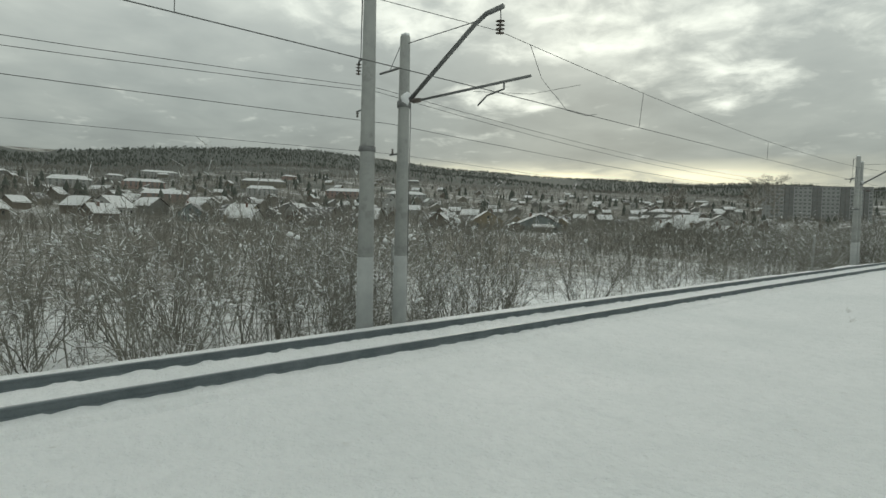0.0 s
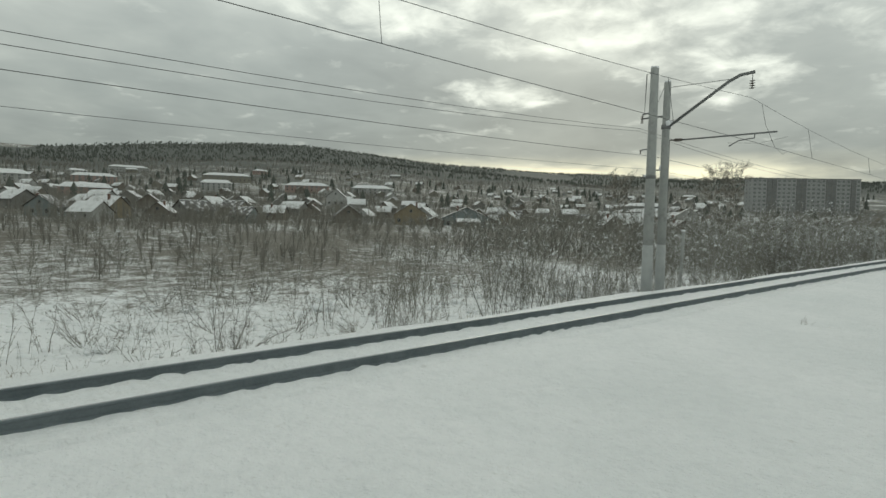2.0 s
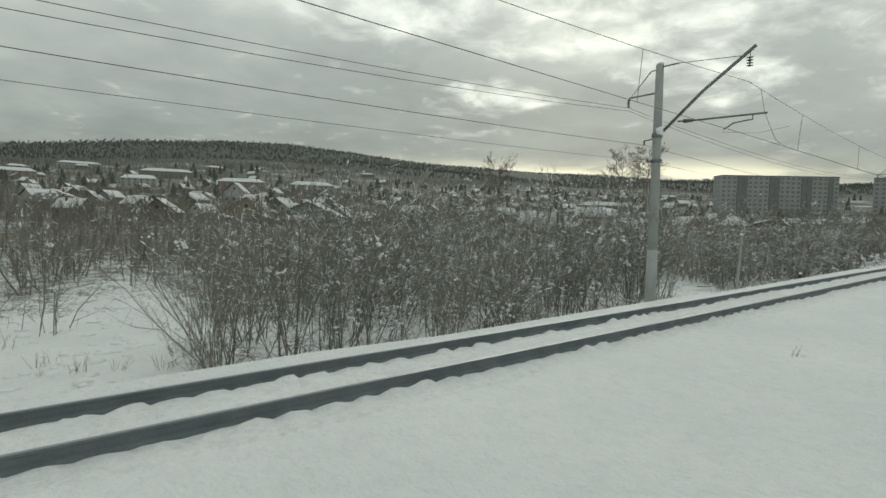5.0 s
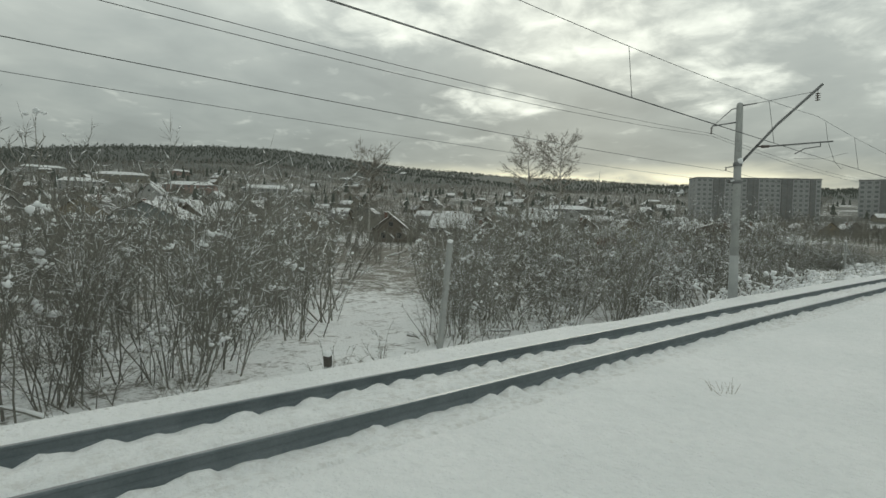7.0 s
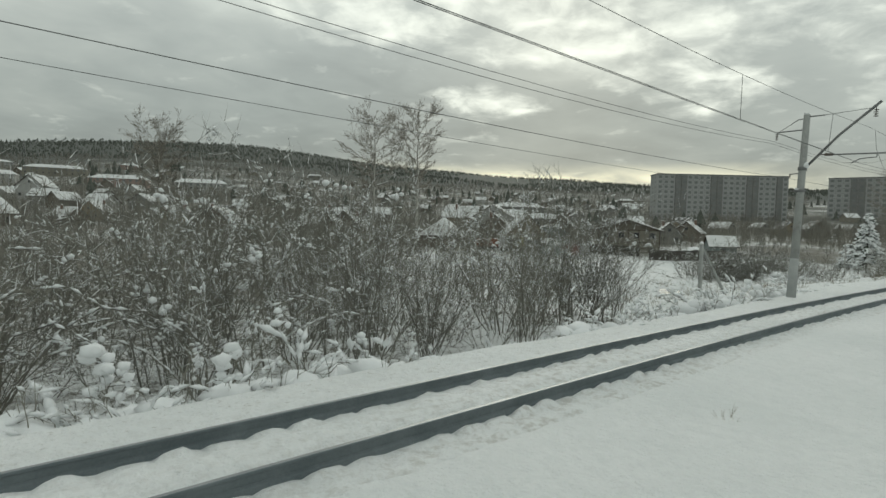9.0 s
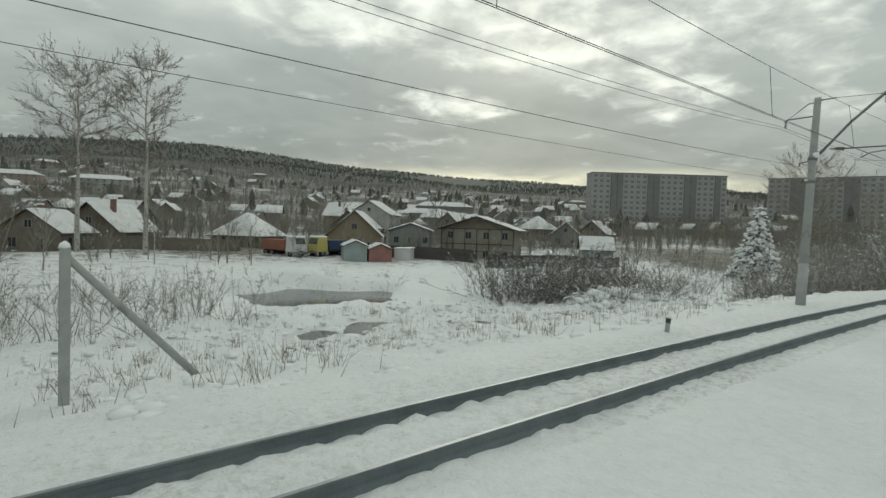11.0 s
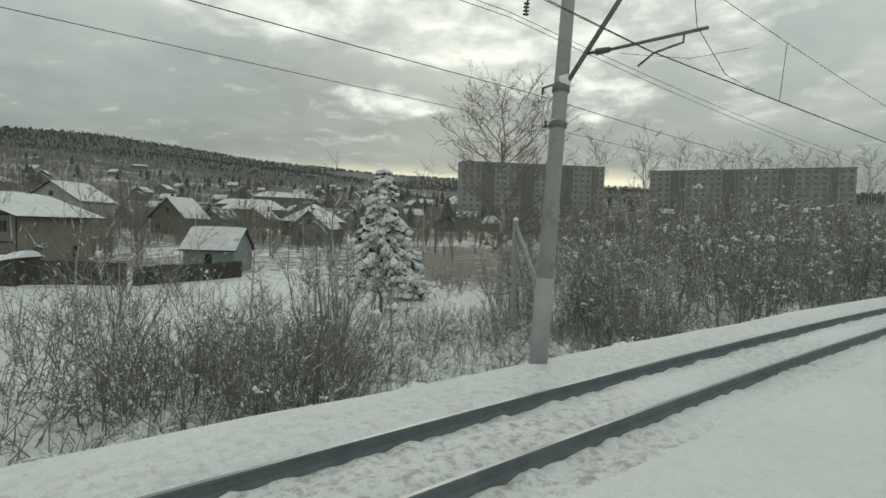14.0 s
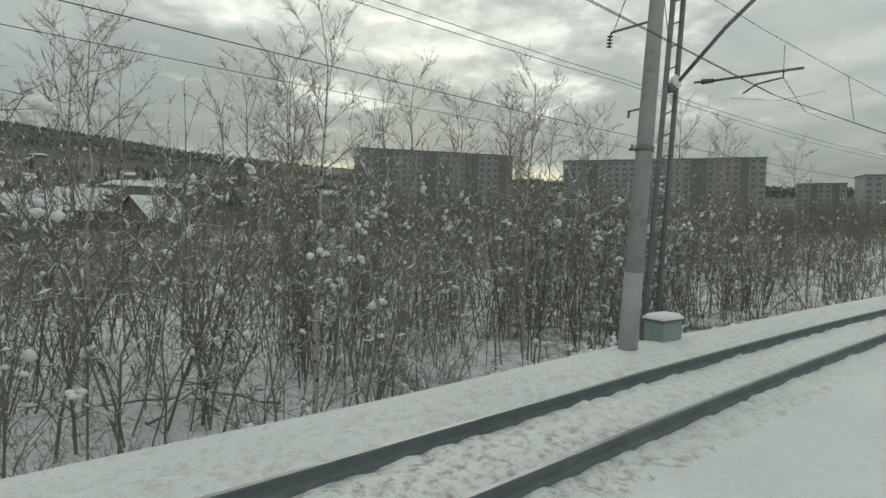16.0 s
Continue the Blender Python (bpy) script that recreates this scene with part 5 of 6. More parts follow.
for s, d, h in ((300, 30, 1.0), (306, 22, 0.9), (311, 34, 1.1), (316, 18, 0.95), (322, 30, 1.05), (326, 22, 1.0), (332, 27, 1.0), (337, 20, 0.9), (343, 30, 1.1), (290, 42, 0.8), (272, 33, 0.6), (276, 26, 0.55),
                (355, 22, 1.0), (362, 34, 1.2), (372, 20, 1.1), (380, 40, 1.2), (73.5, 20.5, 0.5), (88, 30, 0.45), (60, 36, 0.45), (264, 24, 0.45), (274, 21, 0.5), (258, 44, 0.62), (262, 20, 0.5), (348, 55, 1.1), (309, 27, 1.0), (314, 25, 1.05), (319, 35, 1.15), (324, 26, 0.9), (329, 33, 1.1), (335, 32, 1.0), (340, 25, 1.1), (303, 38, 1.0), (296, 36, 0.9), (312, 42, 1.1), (299, 20, 0.85), (304, 15, 0.8), (308, 31, 0.95), (318, 21, 0.9), (333, 17, 0.85), (321, 40, 1.0), (294, 27, 0.8)):
    x, y = (float(v) for v in lay(s, d))
    ob = copy_thing(birch_proto[rnd.randrange(3)], pose(x, y, ground(x, y) - 0.1, rnd.uniform(-3, 3), rnd.uniform(-3, 3), rnd.uniform(0, 360)) @ Matrix.Scale(h * rnd.uniform(0.92, 1.08), 4))
    ob.scale = (h, h, h)


garden = [tree(*(float(v) for v in lay(226 + 9 * k, 66 + 5 * k)), 7.5 + k, 40 + k, 0.10, 0.25, 0.24, "small leafless garden tree among the houses", white=k == 1, n1=11, n2=5, n3=4, rise=0.6, least=0.02, lift=0.25) for k in range(3)]
for k in range(52):
    s, d = rnd.uniform(206, 345), rnd.uniform(60, 118)
    x, y = (float(v) for v in lay(s, d))
    copy_thing(garden[k % 3], pose(x, y, ground(x, y) - 0.1, 0, 0, rnd.uniform(0, 360)) @ Matrix.Scale(rnd.uniform(0.6, 1.15), 4))


def spruce(x, y, tall, seed):
    """A spruce in whorls of drooping boughs, each carrying a pad of snow."""
    rnd = random.Random(seed)
    root = tagged(new("spruce"), "green spruce loaded with thick pads of snow", "spruce tree")
    root.matrix_basis = pose(x, y, ground(x, y), 0, 0, 40)
    part("trunk", Shape().tube([(0, 0, -0.3), (0, 0, tall * 0.5), (0, 0, tall)], [0.16, 0.1, 0.02], 7).data("trunk", BARK_DARK, True), root)
    green, pads = Shape(), Shape()
    z = tall * 0.2
    while z < tall * 0.97:
        f = (z / tall - 0.18) / 0.82
        reach = (2.75 * (1 - f) ** 0.62 * min(1, 0.7 + f * 1.6) + 0.12) * rnd.uniform(0.8, 1.12)
        for k in range(max(5, int(10 * (1 - f) + 4))):
            a = rnd.uniform(0, 2 * math.pi)
            w = Vector((math.cos(a), math.sin(a), 0))
            ln = reach * rnd.uniform(0.55, 1.15)
            side_w = Vector((-w.y, w.x, 0))
            pts = [Vector((0, 0, z)) + w * ln * g + Vector((0, 0, -0.42 * ln * g * g + 0.08 * g)) for g in (0.05, 0.35, 0.7, 1.0)]
            wd = [0.1, 0.34, 0.36, 0.08]
            vs = []
            for p, q in zip(pts, wd):
                q *= 0.35 + 0.25 * ln
                vs += [p + side_w * q, p + Vector((0, 0, 0.05)), p - side_w * q, p + Vector((0, 0, -0.14))]
            fs = []
            for j in range(3):
                for e in range(4):
                    fs.append((j * 4 + e, j * 4 + (e + 1) % 4, (j + 1) * 4 + (e + 1) % 4, (j + 1) * 4 + e))
            green.add(vs, fs)
            for _ in range(10):
                g = rnd.uniform(0.5, 1.0)
                b = pts[0].lerp(pts[3], g) + Vector((0, 0, -0.05))
                e = b + w * rnd.uniform(0.0, 0.3) + side_w * rnd.uniform(-0.5, 0.5) * ln * 0.4 + Vector((0, 0, rnd.uniform(-0.35, 0.05)))
                green.tube([b, e], [0.05, 0.015], 3, caps=False)
            lump(pads, pts[0].lerp(pts[3], 0.6) + Vector((0, 0, 0.1)), pts[3] - pts[0], 0.16 + 0.09 * ln, 2.0, rnd)
            for g in (0.4, 0.7, 0.98):
                if rnd.random() < 0.96:
                    p = pts[0].lerp(pts[3], g + rnd.uniform(-0.1, 0.1))
                    pads.blob((p.x + side_w.x * rnd.gauss(0, 0.1), p.y + side_w.y * rnd.gauss(0, 0.1), p.z + 0.05), rnd.uniform(0.26, 0.46) * (0.6 + 0.2 * ln), rnd, 0, 0.6)
        z += rnd.uniform(0.26, 0.44)
    tagged(part("foliage", green.data("foliage", NEEDLES), root), kind="stuff")
    tagged(part("snow", pads.data("snow", SNOW_CLUMP, True), root), kind="stuff")


spruce(289.3, 15.8, 10.8, 8)
spruce(296.5, 19.5, 5.2, 9)

def fallen_branch(s, d, length, turn, seed):
    r = random.Random(seed)
    x, y = (float(v) for v in lay(s, d))
    root = tagged(new("fallen_branch"), "fallen dead branch carrying a line of snow", "branch", "fallen branches")
    root.matrix_basis = pose(x, y, float(ground_sd(s, d)), 0, 0, turn)
    pts = [Vector((length * (k / 4 - 0.5), r.gauss(0, 0.12), 0.06 + 0.10 * k + r.uniform(0, 0.1))) for k in range(5)]
    wood, cling = Shape(), Shape()
    wood.tube(pts, [0.07, 0.06, 0.05, 0.035, 0.02], 5)
    for k in range(6):
        q = pts[r.randrange(1, 5)]
        cone(wood, q, q + Vector((r.uniform(0.1, 0.7), r.gauss(0, 0.4), r.uniform(0.1, 0.6))), 0.02)
    cling.tube([q + Vector((0, 0, 0.06)) for q in pts], [0.06, 0.075, 0.06, 0.05, 0.02], 6)
    part("limb", wood.data("limb", BARK_DARK), root)
    part("snow", cling.data("snow", SNOW_CLUMP, True), root)


for k, (s, d) in enumerate(((301.0, 18.2), (302.0, 18.8), (302.8, 17.8), (300.4, 19.3), (303.6, 18.5), (259.0, 21.2), (257.4, 22.0), (285.5, 16.8), (288.0, 17.5), (131.5, 20.6), (153.0, 20.8), (148.3, 22.4))):
    fallen_branch(s, d, 2.2 + 0.25 * (k % 4), 20 + 53 * k, 70 + k)

# reeds and dead grass in the open snow
tufts = []
for k in range(4):
    rnd = random.Random(50 + k)
    sh = Shape()
    for _ in range(14):
        a, r = rnd.uniform(0, 6.28), 0.45 * math.sqrt(rnd.random())
        b = Vector((r * math.cos(a), r * math.sin(a), -0.1))
        h = rnd.uniform(0.35, 0.95)
        t = b + Vector((rnd.gauss(0, 0.22), rnd.gauss(0, 0.22), h))
        sh.tube([b, b.lerp(t, 0.6), t + Vector((rnd.gauss(0, 0.05), rnd.gauss(0, 0.05), -0.03))], [0.009, 0.007, 0.004], 3, caps=False)
    tufts.append(sh.data("grass_tuft", STRAW))
rnd = random.Random(99)
for _ in range(290):
    s, d = rnd.uniform(206, 262), rnd.uniform(12.0, 36)
    if rnd.random() < 0.15:
        s, d = rnd.uniform(25, 100), rnd.uniform(15, 30)
    x, y = (float(v) for v in lay(s, d))
    ob = tagged(new("grass_tuft", tufts[rnd.randrange(4)]), "tuft of dry straw-coloured grass poking through snow", "grass tuft", "grass tufts in the snow")
    ob.matrix_basis = pose(x, y, float(ground_sd(s, d)), 0, 0, rnd.uniform(0, 360)) @ Matrix.Scale(rnd.uniform(0.3, 1.0), 4)
hummocks = Shape()
for _ in range(2400):
    s, d = rnd.uniform(206, 262), rnd.uniform(10.3, 38) if rnd.random() < 0.75 else rnd.uniform(18, 30)
    x, y = (float(v) for v in lay(s, d))
    if d - float(near_rail(s)) - GAUGE < 2.4:
        continue
    size = rnd.uniform(0.07, 0.30)
    hummocks.blob((x, y, float(ground_sd(s, d)) - 0.01), size, rnd, 0, rnd.uniform(0.3, 0.6))
for _ in range(1800):
    s, d = rnd.uniform(20, 104), rnd.uniform(15, 52)
    x, y = (float(v) for v in lay(s, d))
    hummocks.blob((x, y, float(ground_sd(s, d)) - 0.02), rnd.uniform(0.1, 0.42), rnd, 0, rnd.uniform(0.3, 0.6))
tagged(new("snow_hummocks", hummocks.data("snow_hummocks", SNOW, True)), "small rounded snow hummocks over tussocks", "snow", kind="stuff")
reeds = Shape()
for _ in range(150):
    s0, d0 = rnd.uniform(206, 260), rnd.uniform(10.8, 36)
    for _ in range(rnd.randint(4, 12)):
        s, d = s0 + rnd.gauss(0, 1.1), d0 + rnd.gauss(0, 0.45)
        x, y = (float(v) for v in lay(s, d))
        b = Vector((x, y, float(ground_sd(s, d)) - 0.05))
        cone(reeds, b, b + Vector((rnd.gauss(0, 0.12), rnd.gauss(0, 0.12), rnd.uniform(0.3, 0.9))), 0.012)
tagged(new("reeds", reeds.data("reeds", STRAW)), "dry reed stalks standing in the snowy wetland", "reeds", kind="stuff")
# dead weeds on the snow between the tracks
for s, d, k in ((35.1, 5.2, 0.55), (22.0, 4.2, 0.3), (24.5, 4.8, 0.3), (56.0, 4.9, 0.35), (73.0, 4.0, 0.35), (90.2, 5.0, 0.7), (107, 3.8, 0.4), (128.5, 4.2, 0.4), (140.3, 3.9, 0.45), (160.2, 3.9, 0.4), (176.2, 3.4, 0.35)):
    x, y = (float(v) for v in lay(s, d))
    ob = tagged(new("dead_weed", tufts[int(s) % 4]), "small dead weed poking out of smooth snow", "weed", "weeds between the tracks")
    ob.matrix_basis = pose(x, y, float(ground_sd(s, d)) - 0.06, 0, 20, rnd.uniform(0, 360)) @ Matrix.Scale(k, 4)


# ---- houses ----
def window_part(parent, cx, cz, w, h, y, face=1, name="window", bars=True):
    """A window on the wall plane y (facing -y when face is 1) of its house: frame with a pane in it."""
    o = y - 0.05 * face
    sh = Shape()
    for lo, hi in (((cx - w / 2 - 0.07, cz - h / 2 - 0.07), (cx + w / 2 + 0.07, cz - h / 2)), ((cx - w / 2 - 0.07, cz + h / 2), (cx + w / 2 + 0.07, cz + h / 2 + 0.07)), ((cx - w / 2 - 0.07, cz - h / 2), (cx - w / 2, cz + h / 2)), ((cx + w / 2, cz - h / 2), (cx + w / 2 + 0.07, cz + h / 2)), ((cx - 0.03, cz - h / 2), (cx + 0.03, cz + h / 2))):
        sh.box((lo[0], min(o, y), lo[1]), (hi[0], max(o, y), hi[1]))
    win = part(name, sh.data(name, FRAME_WHITE), parent)
    q = y - 0.02 * face
    part("pane", Shape().box((cx - w / 2, min(q, y), cz - h / 2), (cx + w / 2, max(q, y), cz + h / 2)).data("pane", GLASS), win)
    return win


def snow_slab(p0, p1, p2, p3, thick, rnd, n=6):
    """Snow lying on a roof slope: an uneven slab with rounded edges over the quad p0..p3 (p0-p1 along the eave)."""
    p0, p1, p2, p3 = (Vector(p) for p in (p0, p1, p2, p3))
    up = (p1 - p0).cross(p3 - p0).normalized()
    if up.z < 0:
        up = -up
    vs, fs = [], []
    for j in range(n + 1):
        for i in range(n + 1):
            a, b = i / n, j / n
            p = (p0.lerp(p1, a)).lerp(p3.lerp(p2, a), b)
            edge = min(a, 1 - a, b * 1.0 if b < 0.5 else 1.0)
            bare_here = b < 0.2 and rnd.random() < 0.35
            vs.append(p + up * (-0.05 if bare_here else thick * (0.12 if edge < 0.01 else 1.0) * rnd.uniform(0.6, 1.2)))
    for j in range(n):
        for i in range(n):
            k = j * (n + 1) + i
            fs.append((k, k + 1, k + n + 2, k + n + 1))
    base = len(vs)
    ring = [0, n, (n + 1) * (n + 1) - 1, n * (n + 1)]
    for k, p in zip(ring, (p0, p1, p2, p3)):
        vs.append(p + up * 0.004)
    fs += [(base + 3, base + 2, base + 1, base), tuple(range(0, n + 1)) + (base + 1, base), tuple(range(n * (n + 1), (n + 1) ** 2))[::-1] + (base + 3, base + 2),
           tuple(range(n, (n + 1) ** 2, n + 1)) + (base + 2, base + 1), tuple(range(0, (n + 1) * n + 1, n + 1))[::-1] + (base, base + 3)]
    return vs, fs


def house(x, y, z, turn, w, l, h, rise, wall, label, rnd, over=0.45, windows=2, upper=1, chimney=True, snow=0.2, bare_side=0, timber=False, hip=0.0, sink=1.2, category="house", side_win=True, gable=None, name="house"):
    """A gabled house; its gable of width w faces local -y, its ridge runs along y over the length l."""
    root = tagged(new(name), label, category, "village houses")
    root.matrix_basis = pose(x, y, z, 0, 0, turn)
    a, b = w / 2, l / 2
    body = Shape()
    ring = [(-a, -sink), (a, -sink), (a, h), (-a, h)]
    vs = [(px, -b, pz) for px, pz in ring] + [(px, b, pz) for px, pz in ring]
    body.add(vs, [(0, 1, 2, 3), (5, 4, 7, 6), (1, 5, 6, 2), (4, 0, 3, 7), (3, 2, 6, 7)])
    part("wall", body.data("wall", wall), root)
    gb = Shape()
    gb.add([(-a, -b - 0.02, h), (a, -b - 0.02, h), (0, -b - 0.02, h + rise), (-a, b + 0.02, h), (a, b + 0.02, h), (0, b + 0.02, h + rise)], [(0, 1, 2), (4, 3, 5), (0, 2, 5, 3), (1, 4, 5, 2), (0, 3, 4, 1)])
    if not hip:
        part("gable", gb.data("gable", gable or wall), root)
    slope = rise / a
    e = over
    if hip:
        for k, (sx, sy) in enumerate(((-1, 0), (1, 0), (0, -1), (0, 1))):
            z0, zr, r = h - 0.25, h + rise, b * (1 - hip)
            if sx:
                q = [(sx * (a + e), -b - e, z0), (sx * (a + e), b + e, z0), (0, r, zr), (0, -r, zr)]
            else:
                q = [(-a - e, sy * (b + e), z0), (a + e, sy * (b + e), z0), (0.05, sy * r, zr), (-0.05, sy * r, zr)]
            t = 0.1
            rf = Shape().add([(px, py, pz) for px, py, pz in q] + [(px, py, pz + t) for px, py, pz in q], [(0, 1, 2, 3), (7, 6, 5, 4), (0, 4, 5, 1), (1, 5, 6, 2), (2, 6, 7, 3), (3, 7, 4, 0)])
            slab = part("roof", rf.data("roof", TRIM), root)
            sv, sf = snow_slab(*[(px, py, pz + t) for px, py, pz in q], snow, rnd)
            part("snow", mesh_data("snow", sv, sf, ROOF_SNOW), slab)
    for k, side_x in enumerate((-1, 1) if not hip else ()):
        lo_x, lo_z = side_x * (a + e), h - slope * e
        q = [(lo_x, -b - e, lo_z), (lo_x, b + e, lo_z), (0, b + e, h + rise), (0, -b - e, h + rise)]
        t = 0.14
        rf = Shape()
        rf.add([(px, py, pz + 0.01) for px, py, pz in q] + [(px, py, pz + t) for px, py, pz in q], [(0, 1, 2, 3), (7, 6, 5, 4), (0, 4, 5, 1), (1, 5, 6, 2), (2, 6, 7, 3), (3, 7, 4, 0)])
        slab = part("roof", rf.data("roof", ROOF_DARK if bare_side == side_x else TRIM), root)
        if bare_side != side_x:
            sv, sf = snow_slab(*[(px, py, pz + t) for px, py, pz in q], snow, rnd)
            part("snow", mesh_data("snow", sv, sf, ROOF_SNOW, smooth=False), slab)
    for k in range(windows):
        cx = -a + w * (k + 0.5) / windows + rnd.uniform(-0.1, 0.1)
        window_part(root, cx, min(h * 0.45, 1.5) if not timber else 0.9, 0.95, 1.15, -b - 0.022)
        if timber:
            window_part(root, cx, h * 0.78, 0.95, 1.05, -b - 0.022)
    if upper and rise > 1.8 and not hip:
        window_part(root, 0, h + rise * 0.35, 0.8, 0.9, -b - 0.045)
    if side_win:
        for side_x, face in ((-1, 1), (1, -1)):
            for k in range(max(1, int(l / 4))):
                cy = -b + l * (k + 0.5) / max(1, int(l / 4))
                sh = Shape().box((-0.5, -0.06, -0.62), (0.5, 0, 0.62))
                win = part("window", sh.data("window", FRAME_WHITE), root, m=pose(side_x * a, cy, min(h * 0.5, 1.5), 0, 0, 90 * side_x))
                part("pane", Shape().box((-0.42, -0.075, -0.54), (0.42, -0.062, 0.54)).data("pane", GLASS), win)
    if chimney:
        cx, cy = a * 0.35 * rnd.choice((-1, 1)), rnd.uniform(-0.3, 0.3) * l
        ch = part("chimney", Shape().box((cx - 0.3, cy - 0.3, h + rise * 0.45), (cx + 0.3, cy + 0.3, h + rise + 0.75), 0, 0.03).data("chimney", BRICK), root)
        part("snow_cap", Shape().box((cx - 0.32, cy - 0.32, h + rise + 0.755), (cx + 0.32, cy + 0.32, h + rise + 0.92), 0, 0.1).data("snow_cap", SNOW_CLUMP), ch)
    if timber:
        o = -b - 0.03
        for k in range(7):
            cx = -a + w * k / 6
            part("trim_board", Shape().box((cx - 0.07, o - 0.04, -0.6), (cx + 0.07, o, h)).data("trim_board", TRIM), root)
        for cz in (h * 0.5, h - 0.05):
            part("trim_board", Shape().box((-a, o - 0.035, cz - 0.06), (a, o + 0.005, cz + 0.06)).data("trim_board", TRIM), root)
        part("trim_board", Shape().box((-a * 0.2, o - 0.035, h * 0.25), (a, o + 0.005, h * 0.25 + 0.1)).data("trim_board", TRIM), root)
    return root


rnd = random.Random(7)
# the near row beyond the creek
house(277.6, 55.0, -2.1, 296.0, 12.0, 8.5, 5.0, 1.9, BEIGE, "two-storey beige panelled house with dark boards and a low gable", rnd, 0.9, 4, 0, False, 0.16, 0, True, gable=LOG)
house(266.0, 74.5, -2.0, 318.0, 8.8, 12.0, 3.3, 4.0, TAN, "ochre wooden house with a tall gable and snowy roof", rnd, 0.5, 2, 1, False)
house(250.3, 83.5, -1.9, 300.0, 8.4, 7.8, 2.7, 3.4, LOG, "dark log house under a broad hipped snowy roof", rnd, 0.7, 3, 0, False, hip=0.75)
house(306.5, 117.0, 0.2, 300.0, 12.0, 10.0, 6.0, 3.6, WHITEWALL, "white two-storey house with a snowy gable roof", rnd, 0.5, 3, 1, False, timber=False)
house(313.0, 138.0, 0.5, 210.0, 10.0, 12.0, 5.5, 4.0, TAN, "pale brown house with a snowy roof", rnd, 0.5, 2, 1, True)
house(320.6, 100.5, 0.0, 296.0, 7.5, 8.0, 3.6, 3.8, LOG, "small dark log house with a steep gable", rnd, 0.5, 2, 1, False, bare_side=-1)
house(346.7, 88.7, 0.6, 300.0, 11.0, 11.0, 3.0, 3.6, LOG, "log house with a wide hipped snow-covered roof", rnd, 0.7, 2, 0, False, hip=0.7)
house(292.3, 41.6, -2.2, 214.0, 5.0, 5.2, 2.2, 2.0, BLUEWALL, "small pale blue hut with an icy roof slope", rnd, 0.35, 1, 0, False, 0.12)
house(352.0, 72.0, -0.5, 280.0, 8.0, 9.0, 3.2, 3.4, LOG, "dark log house among bare trees", rnd, 0.5, 2, 1, True)
house(331.0, 70.0, -0.8, 300.0, 7.0, 9.0, 3.0, 3.0, GREYWALL, "grey board house with snow on its roof", rnd, 0.5, 2, 1, True)
house(232.0, 92.0, -1.8, 310.0, 9.0, 10.0, 3.0, 3.8, LOG, "dark log house with a snowy roof", rnd, 0.6, 2, 1, True)
house(238.0, 110.0, -0.5, 210.0, 8.0, 11.0, 3.0, 3.6, GREYWALL, "grey board house with a snowy roof", rnd, 0.6, 2, 1, True)
house(283.0, 96.0, -0.6, 300.0, 8.5, 9.0, 3.2, 3.4, LOG, "brown log house with a small gable", rnd, 0.5, 2, 1, True)
house(209.0, 101.0, -0.9, 320.0, 7.5, 9.0, 2.8, 3.0, LOG, "low dark log house behind the birches", rnd, 0.5, 2, 1, True)
house(222.0, 83.0, -1.6, 318.0, 7.5, 8.0, 2.6, 2.6, LOG, "low log house behind the shrubs", rnd, 0.5, 2, 1, True)
house(287.0, 82.0, -1.3, 312.0, 9.0, 6.5, 3.4, 1.5, BLUEWALL, "low pale blue house with a shallow snowy roof", rnd, 0.5, 3, 0, False)
# the village seen over the open field
house(157.8, 147.0, 0.6, 322.0, 11.5, 9.5, 3.4, 3.6, TAN, "ochre wooden house with a half-hipped brown roof", rnd, 0.35, 3, 1, True, 0.1, 1)
house(166.5, 129.0, 0.2, 318.0, 15.5, 11.0, 2.9, 3.4, BLUEWALL, "long low blue-grey house with a broad snowy roof", rnd, 0.8, 4, 0, True)
house(176.5, 133.0, 0.2, 316.0, 8.0, 9.0, 3.0, 3.2, LOG, "dark log house with a snowy gable", rnd, 0.6, 2, 1, False)
house(137.2, 154.5, 0.7, 332.0, 8.5, 10.0, 2.6, 3.2, LOG, "dark log house with one snowy roof slope", rnd, 0.5, 2, 1, False, bare_side=-1)
house(205.5, 271.0, 9.2, 322.0, 10.0, 10.0, 5.0, 4.4, WHITEWALL, "tall white house with a steep gable", rnd, 0.5, 3, 1, False)
house(127.6, 250.0, 5.2, 340.0, 15.0, 12.0, 2.6, 3.0, GREYWALL, "wide low house under a thick snowy roof", rnd, 0.8, 3, 0, True)
house(160.5, 122.0, -0.1, 230.0, 4.0, 7.0, 2.0, 0.9, BEIGE, "small pale shed with a flat snowy roof", rnd, 0.3, 1, 0, False)
house(152.0, 128.0, 0.0, 320.0, 5.0, 8.0, 2.2, 1.0, LOG, "low log barn half buried in snow", rnd, 0.3, 0, 0, False)

# the rest of the village, in loose rows up the slope
stock = []
for k, (wall, label) in enumerate(((LOG, "dark log village house with snow on its roof"), (GREYWALL, "grey board village house with snow on its roof"), (TAN, "ochre village house with snow on its roof"), (LOG, "low log village house with a snowy roof"), (BLUEWALL, "pale blue village house with a snowy roof"), (WHITEWALL, "whitewashed village house with a snowy roof"))):
    stock.append(house(-100 - 30.0 * k, 150.0, 0.6, 300 + 20 * k, 7.5 + k % 3, 8.5 + (k * 3) % 4, 2.8 + 0.3 * (k % 2), 2.9 + 0.4 * (k % 3), wall, label, rnd, 0.5, 2, 1, k % 2 == 0, 0.2, (-1, 1, -1, 0, 1, 0)[k], hip=0.7 if k == 3 else 0.0))
plain = []
